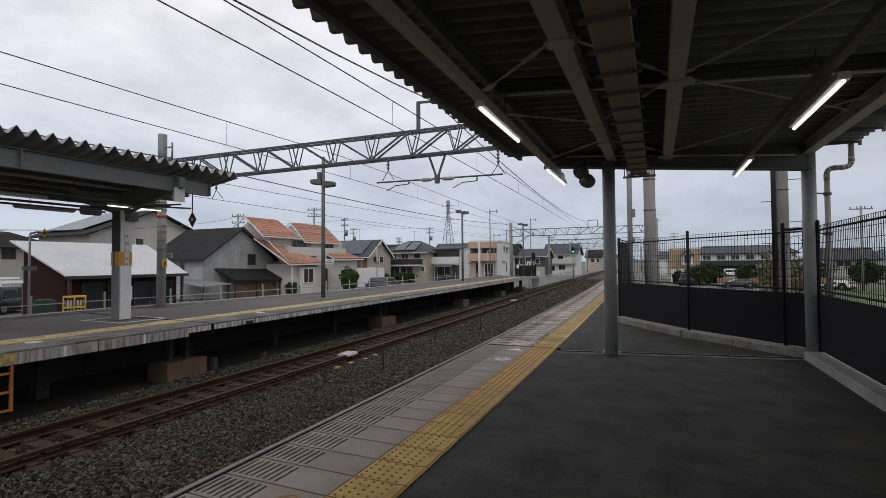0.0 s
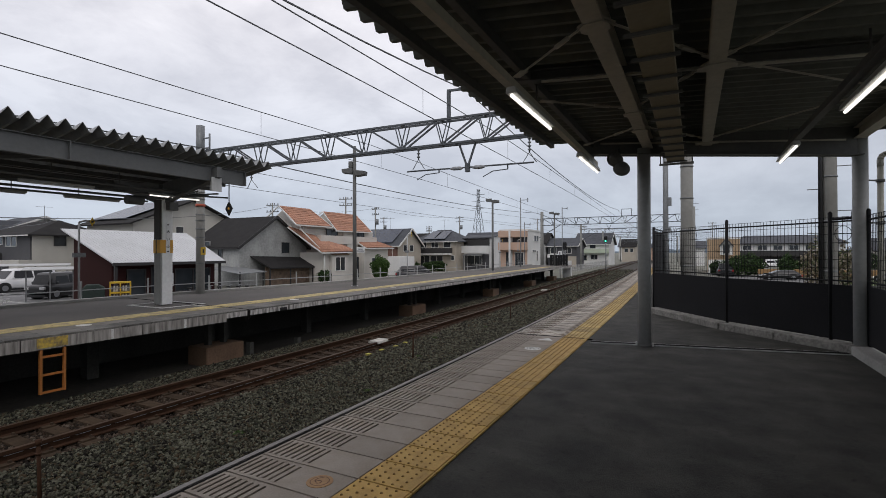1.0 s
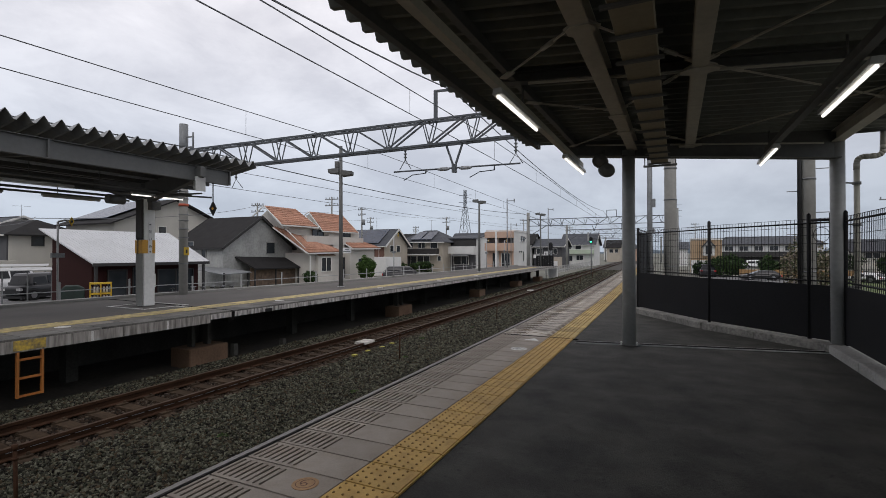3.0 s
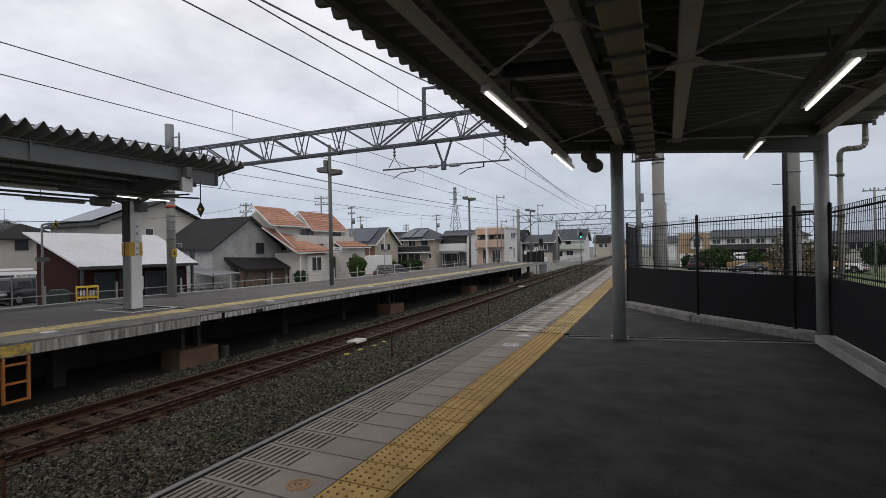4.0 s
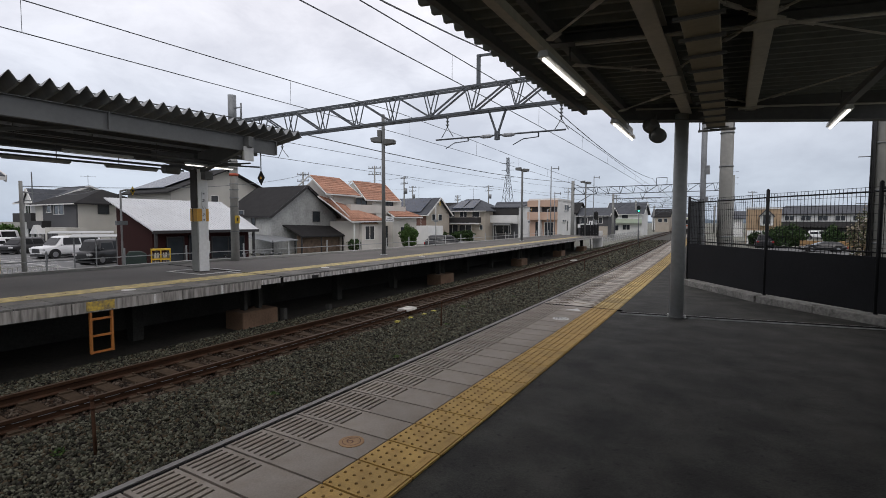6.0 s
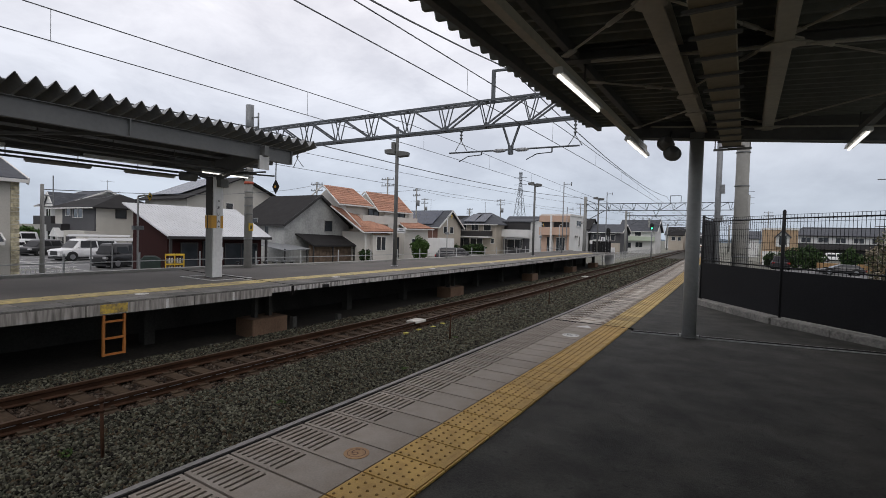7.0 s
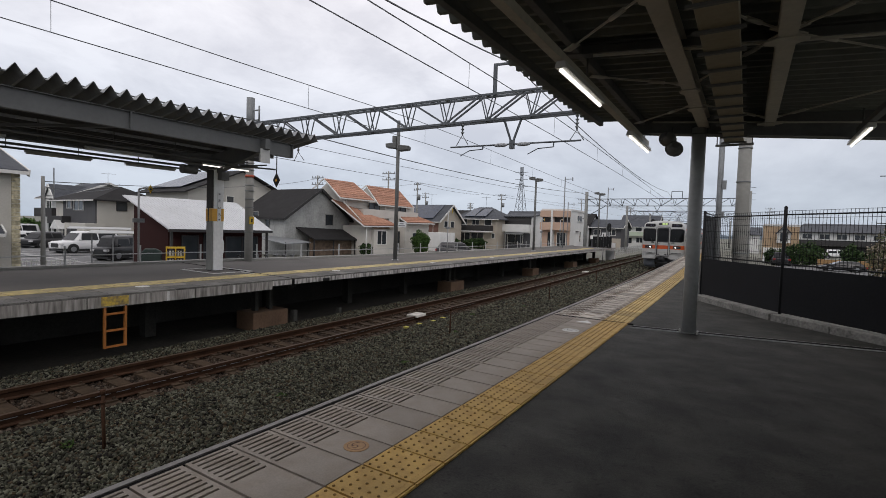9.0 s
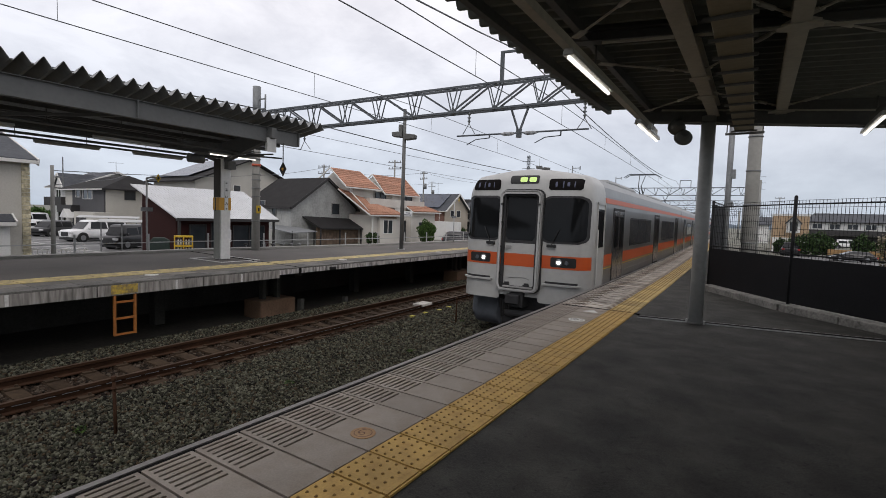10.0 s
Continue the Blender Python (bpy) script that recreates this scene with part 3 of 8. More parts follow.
# drain across the platform
drain = thing("expansion_joint", "dark drain joint with two pale metal strips across the platform", "joint", kind="structure")
for off, w, mat, nm in ((-0.07, 0.011, STEEL_PAINT, "strip"), (0.07, 0.011, STEEL_PAINT, "strip"), (0, 0.13, SLOT, "gap")):
    bm = bmesh.new()
    bar(bm, (0.42, 6.02 + off, -0.008), (3.84, 6.72 + off, -0.008), w, 0.018 if mat is SLOT else 0.02)
    part(nm, bm, mat, drain)

# ---------------------------------------------------------------- poles outside the fence
def concrete_pole(x, y, r0, r1, z0, z1, label="tall round concrete pole with steel bands"):
    p = thing("concrete_pole", label, "pole", pose(x, y, z0))
    b = bmesh.new()
    rod(b, (0, 0, 0), (0, 0, z1 - z0), r0, r1, n=20)
    part("shaft", b, CONCRETE_PALE if z1 != 6.0 else POLE_GREY, p)
    for z in (2.5, 3.4, 4.2, 5.0):
        if z < z1 - z0:
            b = bmesh.new()
            rod(b, (0, 0, z), (0, 0, z + 0.03), r0 + 0.005, n=20)
            part("band", b, GALVANISED, p)
    return p


concrete_pole(1.73, 11.75, 0.15, 0.135, GROUND_Z, 6.1)
p = concrete_pole(4.04, 9.05, 0.125, 0.11, GROUND_Z, 9.5, "tall round concrete utility pole with cables and steps")
for i in range(12):
    bm = bmesh.new()
    s = 1 if i % 2 else -1
    rod(bm, (0, 0, 3.2 + i * 0.4), (0.32 * s, 0, 3.2 + i * 0.4), 0.009, n=6)
    part("step_bolt", bm, GALVANISED, p)
for a in (200, 215):
    bm = bmesh.new()
    rod(bm, (0.165 * math.cos(radians(a)), 0.165 * math.sin(radians(a)), 0), (0.145 * math.cos(radians(a)), 0.145 * math.sin(radians(a)), 9), 0.022, n=8)
    part("cable", bm, BLACK_PAINT, p)
thin = thing("steel_pole", "thin grey steel pole with a small box", "pole", pose(1.27, 11.2, GROUND_Z))
bm = bmesh.new()
rod(bm, (0, 0, 0), (0, 0, 7.5), 0.062, n=14)
part("shaft", bm, GALVANISED, thin)
bm = bmesh.new()
box(bm, 0.04, 0.13, -0.07, 0.07, 4.0, 4.2)
part("box", bm, GALVANISED, thin)
bm = bmesh.new()
box(bm, 0.04, 0.11, -0.05, 0.05, 3.35, 3.47)
part("box", bm, GALVANISED, thin)
pipe = thing("downpipe", "beige drain pipe with elbows beside the column", "pipe")
PIPE = material("beige_pipe", (0.30, 0.295, 0.245), 0.5, vary=0.12, grain=15)
bm = bmesh.new()
way = [(4.22, 0.0), (4.22, 2.72)] + [(4.30 - 0.08 * math.cos(radians(a)), 2.72 + 0.08 * math.sin(radians(a))) for a in (30, 60, 90)]
way += [(4.44, 2.80)] + [(4.44 + 0.08 * math.sin(radians(a)), 2.88 - 0.08 * math.cos(radians(a))) for a in (30, 60, 90)] + [(4.52, 3.16)]
for (xa, za), (xb, zb) in zip(way[:-1], way[1:]):
    rod(bm, (xa, 7.05, za), (xb, 7.05, zb), 0.037, n=14)
for xa, za, xb, zb in ((4.22, 2.62, 4.22, 2.72), (4.30, 2.80, 4.36, 2.80), (4.38, 2.80, 4.44, 2.80), (4.52, 2.88, 4.52, 2.95)):
    rod(bm, (xa, 7.05, za), (xb, 7.05, zb), 0.0395, n=14)
part("tube", bm, PIPE, pipe)
for z in (0.9, 1.8, 2.4):
    bm = bmesh.new()
    rod(bm, (4.22, 7.05, z), (4.22, 7.05, z + 0.04), 0.053, n=14)
    bar(bm, (3.95, 6.85, z + 0.02), (4.2, 7.03, z + 0.02), 0.02, 0.02)
    part("clip", bm, STEEL_DARK, pipe)

# ---------------------------------------------------------------- far canopy
far_canopy = thing("far_canopy", "grey steel canopy with a folded sheet roof on the far platform", "canopy", kind="structure")
FC_EDGE, FC_END, FC_START = -8.82, 8.12, -13.0
bm = bmesh.new()
RIB2 = 0.292
for i in range(int((FC_END - FC_START) / RIB2)):
    y = FC_END - i * RIB2
    rows = []
    for u, v in ((0, 0.0), (0.02, 0.0), (0.136, 0.17), (0.156, 0.17), (0.272, 0.0), (RIB2, 0.0)):
        rows.append([bm.verts.new((x, y - u, z + v)) for x, z in ((FC_EDGE, 3.84), (-11.3, 3.46), (-13.9, 3.8))])
    for a, b in zip(rows[:-1], rows[1:]):
        bm.faces.new((a[0], a[1], b[1], b[0]))
        bm.faces.new((a[1], a[2], b[2], b[1]))
ob = part("roof_sheet", bm, ROOF_EDGE, far_canopy, "grey folded metal roof sheet")
mod = ob.modifiers.new("thickness", "SOLIDIFY")
mod.thickness = 0.008
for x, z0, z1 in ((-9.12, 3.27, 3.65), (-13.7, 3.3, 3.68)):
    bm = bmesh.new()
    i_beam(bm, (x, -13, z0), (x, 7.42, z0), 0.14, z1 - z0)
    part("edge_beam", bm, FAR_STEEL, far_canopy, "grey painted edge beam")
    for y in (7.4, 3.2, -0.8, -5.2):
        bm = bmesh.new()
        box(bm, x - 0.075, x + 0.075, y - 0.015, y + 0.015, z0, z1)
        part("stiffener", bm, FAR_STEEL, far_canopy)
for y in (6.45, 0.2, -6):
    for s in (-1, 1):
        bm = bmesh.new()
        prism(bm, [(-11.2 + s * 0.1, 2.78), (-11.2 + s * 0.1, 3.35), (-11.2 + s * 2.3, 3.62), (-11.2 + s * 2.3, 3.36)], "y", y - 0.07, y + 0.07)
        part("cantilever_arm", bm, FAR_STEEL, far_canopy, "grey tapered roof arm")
for x in (-9.9, -10.6, -11.2, -12.0, -12.8):
    bm = bmesh.new()
    z = 3.42 + abs(x + 11.3) * 0.13
    bar(bm, (x, -13, z - 0.06), (x, 7.95, z - 0.06), 0.07, 0.1)
    part("purlin", bm, STEEL_DARK, far_canopy)
for x, z in ((-10.35, 3.05), (-10.75, 2.96), (-11.9, 2.98)):
    bm = bmesh.new()
    rod(bm, (x, -13, z), (x, 7.0, z), 0.03)
    part("conduit", bm, STEEL_DARK, far_canopy)


# pale end plates of the arms, struts and the hung cable rails
for y in (6.45, 0.2, -6):
    bm = bmesh.new()
    box(bm, -9.02, -8.985, y - 0.14, y + 0.14, 3.0, 3.36)
    box(bm, -9.2, -9.02, y - 0.05, y + 0.05, 3.05, 3.33)
    part("arm_end_plate", bm, STEEL_PALE, far_canopy, "pale end plate of the roof arm")
for y0, y1 in ((3.2, 0.9), (-0.8, -3.2)):
    bm = bmesh.new()
    bar(bm, (-9.2, y0, 3.34), (-11.1, y1, 3.1), 0.06, 0.06)
    part("knee_strut", bm, FAR_STEEL, far_canopy, "grey diagonal strut")
for x, z in ((-10.95, 3.0), (-12.85, 2.99)):
    bm = bmesh.new()
    bar(bm, (x, -13, z), (x, 7.0, z), 0.05, 0.05)
    part("light_rail", bm, FAR_STEEL, far_canopy, "grey hung lighting rail")
    for k in range(13):
        y = 6.6 - k * 1.45
        bm = bmesh.new()
        rod(bm, (x, y, z), (x, y, 3.5), 0.010, n=6)
        part("hanger_rod", bm, STEEL_DARK, far_canopy)
for k in range(4):
    bm = bmesh.new()
    rod(bm, (-9.4, 6.2 + k * 0.3, 3.0 - 0.08 * (k % 2)), (-11.0, 6.3 + k * 0.12, 2.9 + 0.05 * k), 0.022, n=8)
    part("cable_pipe", bm, STEEL_DARK, far_canopy)
bm = bmesh.new()
rod(bm, (-11.0, 5.35, 2.80), (-11.0, 5.75, 2.80), 0.12, 0.12, n=16)
part("horn_speaker", bm, STEEL_DARK, far_canopy, "dark round loudspeaker")


def lettering(text, size, parent, m):
    """Flat letters as a mesh, centred, facing +z of m."""
    cu = bpy.data.curves.new("letters", "FONT")
    cu.body, cu.size, cu.align_x, cu.align_y, cu.extrude = text, size, "CENTER", "CENTER", 0.001
    tmp = new("letters", cu)
    me = bpy.data.meshes.new_from_object(tmp.evaluated_get(bpy.context.evaluated_depsgraph_get()))
    bpy.data.objects.remove(tmp)
    me.materials.append(BLACK_PAINT)
    return piece("character", me, parent, m)


COLUMN_WHITE = material("white_column_paint", (0.80, 0.80, 0.78), 0.5, vary=0.1, grain=12, stain=1.5, bump=0.05)


def far_column(y):
    c = thing("column", "pale square steel column with an orange band and a name board", "column", pose(-11.17, y, 0))
    b = bmesh.new()
    box(b, -0.15, 0.15, -0.15, 0.15, 0, 2.9)
    part("shaft", b, COLUMN_WHITE, c, bevel=0.01)
    b = bmesh.new()
    box(b, -0.156, 0.156, -0.206, 0.156, 1.42, 1.78)
    part("band", b, ORANGE_PAINT, c, "orange painted band")
    b = bmesh.new()
    box(b, 0.156, 0.17, -0.05, 0.06, 1.4, 2.25)
    part("name_board", b, WHITE_PAINT, c, "white vertical name board")
    for i, ch in enumerate("\u3042\u3044\u307f"):
        lettering(ch, 0.105, c, pose(0.172, 0.005, 2.0 - i * 0.2, 90, 0, 90))
    for z in (2.2, 1.46):
        b = bmesh.new()
        box(b, 0.17, 0.172, -0.02, 0.03, z - 0.015, z + 0.015)
        part("small_print", b, BLACK_PAINT, c)
    b = bmesh.new()
    box(b, -0.14, 0.13, -0.20, -0.152, 1.79, 2.88)
    box(b, -0.04, 0.0, -0.215, -0.208, 1.40, 1.79)
    part("face_panel", b, material("dark_brown_cover", (0.035, 0.03, 0.025), 0.7, vary=0.3, grain=20), c, "dark cable cover", bevel=0.004)
    # Grey panel over the column's -y face: its shaded side, put into colour.
    b = bmesh.new()
    box(b, -0.14, 0.13, -0.198, -0.152, 0.02, 1.42)
    part("face_panel", b, POLE_GREY, c, "grey panel standing in for the shaded column side", bevel=0.006)
    b = bmesh.new()
    box(b, -0.05, 0.34, -0.05, 0.19, 2.60, 2.82)
    part("speaker_box", b, STEEL_DARK, c)
    return c


far_column(6.45)
far_column(0.2)
for y0 in (5.75, 3.0, 0.2):
    strip_light(-10.7, y0, y0 + 1.45, 2.93, y0 > 5, "lights of the far canopy")
for y0 in (0.4, 2.6, 4.8):
    strip_light(-12.85, y0, y0 + 1.4, 2.9, False, "lights of the far canopy")

# ---------------------------------------------------------------- lamps and poles on the far platform
def platform_lamp(x, y, top, arms, head=0.94):
    l = thing("platform_lamp", "grey steel platform lamp post with flat heads", "street lamp", pose(x, y, 0, 0, 0, 20), "platform lamps")
    b = bmesh.new()
    rod(b, (0, 0, 0), (0, 0, top), 0.088, 0.07, n=14)
    part("pole", b, FAR_STEEL, l)
    for s in arms:
        b = bmesh.new()
        dz = 0.1 if s > 0 else 0.0
        prism(b, [(s * 0.06, top - head - 0.24 - dz), (s * 0.50, top - head - 0.19 - dz), (s * 0.52, top - head - 0.03 - dz), (s * 0.06, top - head + 0.02 - dz)], "y", -0.17, 0.17)
        part("lamp_head", b, STEEL_DARK if s > 0 else FAR_STEEL, l, bevel=0.02)
    if head > 0:
        b = bmesh.new()
        box(b, -0.24, -0.07, -0.09, 0.09, top - head + 0.03, top - head + 0.30)
        bar(b, (0, 0, top - 0.25), (0.32, 0, top - 0.22), 0.03, 0.03)
        rod(b, (0.3, 0, top - 0.32), (0.3, 0, top - 0.12), 0.03, n=8)
        part("control_box", b, STEEL_DARK, l, "dark box and bracket on the lamp post", bevel=0.01)
    b = bmesh.new()
    rod(b, (0, 0, 0), (0, 0, 0.03), 0.15, n=14)
    part("base_plate", b, STEEL_PAINT, l)
    return l


platform_lamp(-10.79, 14.44, 5.9, (-1, 1))
platform_lamp(-11.54, 32.1, 5.35, (-1, 1), -0.1)
platform_lamp(-10.6, 46.7, 5.4, (-1, 1), -0.1)

gantry_pole = concrete_pole(-13.56, 9.28, 0.15, 0.13, GROUND_Z, 5.9, "tall concrete catenary pole with orange bands")
for z, h, mat in ((4.5, 0.09, RED_PAINT), (4.0, 0.03, GALVANISED), (3.7, 0.03, GALVANISED), (4.75, 0.03, GALVANISED)):
    bm = bmesh.new()
    rod(bm, (0, 0, z), (0, 0, z + h), 0.158, n=20)
    part("painted_band", bm, mat, gantry_pole)

bm = bmesh.new()
rod(bm, (0, 0, 6.1), (0, 0, 7.36), 0.142, n=20)
bar(bm, (0, 0, 6.9), (0.45, 0.05, 6.9), 0.04, 0.04)
bar(bm, (0, 0, 6.55), (0.45, 0.05, 6.55), 0.04, 0.04)
rod(bm, (0.42, 0.05, 6.5), (0.42, 0.05, 7.05), 0.03, n=8)
part("pole_head", bm, GALVANISED, gantry_pole, "grey steel pole head with a bracket")
bm = bmesh.new()
box(bm, 0.135, 0.165, -0.09, 0.09, 2.8, 3.08)
part("number_plate", bm, YELLOW_PAINT, gantry_pole, "yellow plate with a dark bar")
bm = bmesh.new()
box(bm, 0.165, 0.169, -0.03, 0.03, 2.87, 3.0)
part("plate_bar", bm, BLACK_PAINT, gantry_pole)

# ---------------------------------------------------------------- catenary gantries
def gantry(ax, ay, bx, by, za, zb, h, n, w=0.26):
    g = thing("catenary_gantry", "weathered grey steel lattice gantry over the tracks", "gantry")
    A, B = Vector((ax, ay, za)), Vector((bx, by, zb))
    d = (B - A) / n
    s = Vector((-(B - A).y, (B - A).x, 0)).normalized() * (w / 2)
    up = Vector((0, 0, h))
    for k in (-1, 1):
        for z in (0, 1):
            b = bmesh.new()
            bar(b, A + s * k + up * z, B + s * k + up * z, 0.058, 0.058)
            part("chord", b, TRUSS_STEEL, g)
        for i in range(n):
            p, q = A + d * i + s * k, A + d * (i + 1) + s * k
            b = bmesh.new()
            bar(b, p, p + up + d * 0.15, 0.028, 0.028, up=s)
            bar(b, p, p + up - d * 0.15, 0.028, 0.028, up=s)
            part("upright", b, TRUSS_STEEL, g)
            b = bmesh.new()
            if i < n // 2:
                bar(b, p + up + d * 0.15, q, 0.045, 0.045, up=s)
            else:
                bar(b, p, q + up - d * 0.15, 0.045, 0.045, up=s)
            part("diagonal", b, TRUSS_STEEL, g)
    for i in range(n + 1):
        for z in (0, 1):
            b = bmesh.new()
            bar(b, A + d * i + up * z - s, A + d * i + up * z + s, 0.05, 0.05)
            part("tie", b, TRUSS_STEEL, g)
    return g


def insulator(b, a, c, k=6, r=0.055):
    a, c = Vector(a), Vector(c)
    rod(b, a, c, 0.022, n=8)
    for i in range(k):
        p = a + (c - a) * ((i + 0.2) / k)
        q = a + (c - a) * ((i + 0.55) / k)
        rod(b, p, q, r, r * 0.6, n=12)


gan = gantry(-13.56, 9.28, 1.72, 11.7, 4.24, 4.80, 0.72, 12)


def drop(parent, x, y, top, low, reach):
    """A hanging bracket with its cross pipe, insulators and steady arms."""
    b = bmesh.new()
    bar(b, (x - 0.28, y, top), (x, y, low), 0.05, 0.05, up=(0, 1, 0))
    bar(b, (x + 0.28, y, top), (x, y, low), 0.05, 0.05, up=(0, 1, 0))
    box(b, x - 0.06, x + 0.06, y - 0.06, y + 0.06, low - 0.12, low + 0.12)
    part("drop_bracket", b, TRUSS_STEEL, parent)
    b = bmesh.new()
    rod(b, (x - reach, y - 0.12 * reach, low), (x + reach, y + 0.12 * reach, low + 0.03), 0.024, n=8)
    part("cross_pipe", b, TRUSS_STEEL, parent)
    for s in (-1, 1):
        b = bmesh.new()
        for x0, x1, r0, r1 in ((0.14, 0.22, 0.025, 0.055), (0.22, 0.42, 0.055, 0.055), (0.42, 0.52, 0.055, 0.025)):
            rod(b, (x + s * x0, y + s * x0 * 0.12, low), (x + s * x1, y + s * x1 * 0.12, low), r0, r1, n=12)
        part("insulator", b, PORCELAIN, parent, "pale grey insulator")


drop(gan, -3.9, 10.8, 4.62, 3.86, 1.9)
for x, y in ((-5.4, 10.57), (-2.15, 11.1)):
    bm = bmesh.new()
    insulator(bm, (x, y, 4.6), (x, y, 4.2), 4)
    rod(bm, (x, y, 4.2), (x - 0.2, y, 3.9), 0.012)
    rod(bm, (x, y, 4.2), (x + 0.2, y, 3.9), 0.012)
    part("hanging_insulator", bm, GALVANISED, gan)
for x, y in ((-4.75, 10.65), (-2.75, 11.0)):
    bm = bmesh.new()
    rod(bm, (x, y, 3.88), (x, y, 3.76), 0.02)
    rod(bm, (x, y, 3.76), (x - 0.45, y, 3.74), 0.014)
    rod(bm, (x - 0.45, y, 3.74), (x - 0.75, y, 3.6), 0.014)
    part("steady_arm", bm, TRUSS_STEEL, gan)
bm = bmesh.new()
bar(bm, (-4.45, 10.7, 5.3), (-4.45, 10.7, 6.15), 0.09, 0.09, up=(0, 1, 0))
bar(bm, (-4.5, 10.7, 6.15), (-3.9, 10.8, 6.15), 0.06, 0.06)
part("feeder_bracket", bm, TRUSS_STEEL, gan)
for x, y, z in ((-11.39, 9.62, 4.30),):
    bm = bmesh.new()
    insulator(bm, (x, y, z), (x, y, z - 0.4), 4)
    rod(bm, (x, y, z - 0.4), (x - 0.2, y, z - 0.7), 0.012)
    rod(bm, (x, y, z - 0.4), (x + 0.3, y, z - 0.7), 0.012)
    part("hanging_insulator", bm, GALVANISED, gan)


def catenary(side, zc, zm, hang, low):
    w = thing("overhead_wire", "black overhead contact and messenger wires with droppers", "overhead wire")
    for z, r, sag in ((zc, 0.006, low), (zm, 0.0065, hang)):
        b = bmesh.new()
        pts = []
        for p in line(side, z, -14, 300, 3):
            u = ((p[1] - 10.8) % 50.0) / 50.0
            pts.append((p[0], p[1], p[2] - sag * 4 * u * (1 - u)))
        sweep(b, [(-r, -r), (r, -r), (r, r), (-r, r)], pts)
        part("wire", b, WIRE, w)
    y = -13.25
    while y < 120:
        u = ((y - 10.8) % 50.0) / 50.0
        b = bmesh.new()
        rod(b, (side + bend(y), y, zc - low * 4 * u * (1 - u)), (side + bend(y), y, zm - hang * 4 * u * (1 - u)), 0.004, n=5)
        part("dropper", b, WIRE, w)
        y += 4.75
    return w


catenary(-2.42, 3.95, 4.47, 0.22, 0.0)
catenary(-6.55, 4.04, 4.66, 0.34, 0.06)

# ---------------------------------------------------------------- houses
def wall_mat(name, c, vary=0.12):
    return material(name, c, 0.9, vary=vary, grain=20, stain=0.6, bump=0.15)


W_CREAM = wall_mat("cream_render", (0.52, 0.50, 0.45))
W_WHITE = wall_mat("white_render", (0.68, 0.68, 0.66))
W_IVORY = wall_mat("ivory_render", (0.60, 0.57, 0.52))
W_GREY = material("grey_render", (0.37, 0.375, 0.36), 0.9, vary=0.25, grain=5, stain=0.9, bump=0.2)
W_DARK = wall_mat("dark_grey_siding", (0.075, 0.075, 0.08))
W_BEIGE = wall_mat("beige_siding", (0.52, 0.36, 0.27))
W_RED = material("red_brown_siding", (0.036, 0.012, 0.011), 0.9, vary=0.15, grain=20, stain=0.6, bump=0.15, spec=0.2)
W_BROWN = wall_mat("brown_siding", (0.16, 0.085, 0.065))
W_GREEN = wall_mat("pale_green_siding", (0.48, 0.55, 0.43))
W_SAND = wall_mat("sand_render", (0.45, 0.40, 0.33))
R_BLACK = material("black_slate_roof", (0.028, 0.027, 0.027), 0.85, vary=0.25, grain=12, stain=1.5, spec=0.15)
R_GREY = material("grey_slate_roof", (0.075, 0.08, 0.09), 0.8, vary=0.25, grain=12, stain=1.5, spec=0.25)
R_METAL = material("pale_metal_roof", (0.53, 0.54, 0.55), 0.5, 0.1, vary=0.12, grain=6, stain=0.6)
R_ORANGE = material("orange_tile_roof", (0.385, 0.195, 0.125), 0.8, vary=0.35, grain=9, stain=2, random_tone=0.15)
TRIM_WHITE = material("white_trim", (0.70, 0.69, 0.66), 0.7, vary=0.08)
TRIM_DARK = material("dark_trim", (0.03, 0.028, 0.028), 0.6, vary=0.1)
TRIM_GREY = material("grey_trim", (0.26, 0.26, 0.25), 0.7, vary=0.1)
WOOD = material("weathered_wood", (0.17, 0.12, 0.085), 0.9, vary=0.4, grain=30, stain=3)
SOLAR = material("solar_panel", (0.035, 0.045, 0.07), 0.25, vary=0.2, grain=5)


def glass_material(name, tint=(0.03, 0.035, 0.04)):
    m = bpy.data.materials.new(name)
    m.use_nodes = True
    b = m.node_tree.nodes["Principled BSDF"]
    n, l = m.node_tree.nodes, m.node_tree.links
    b.inputs["Roughness"].default_value = 0.08
    co, nz, rp = n.new("ShaderNodeTexCoord"), n.new("ShaderNodeTexNoise"), n.new("ShaderNodeValToRGB")
    nz.inputs["Scale"].default_value = 1.3
    rp.color_ramp.elements[0].color = (*[c * 0.6 for c in tint], 1)
    rp.color_ramp.elements[1].color = (*[c * 1.8 for c in tint], 1)
    l.new(co.outputs["Object"], nz.inputs["Vector"])
    l.new(nz.outputs["Fac"], rp.inputs["Fac"])
    l.new(rp.outputs["Color"], b.inputs["Base Color"])
    return m


GLASS = glass_material("window_glass")


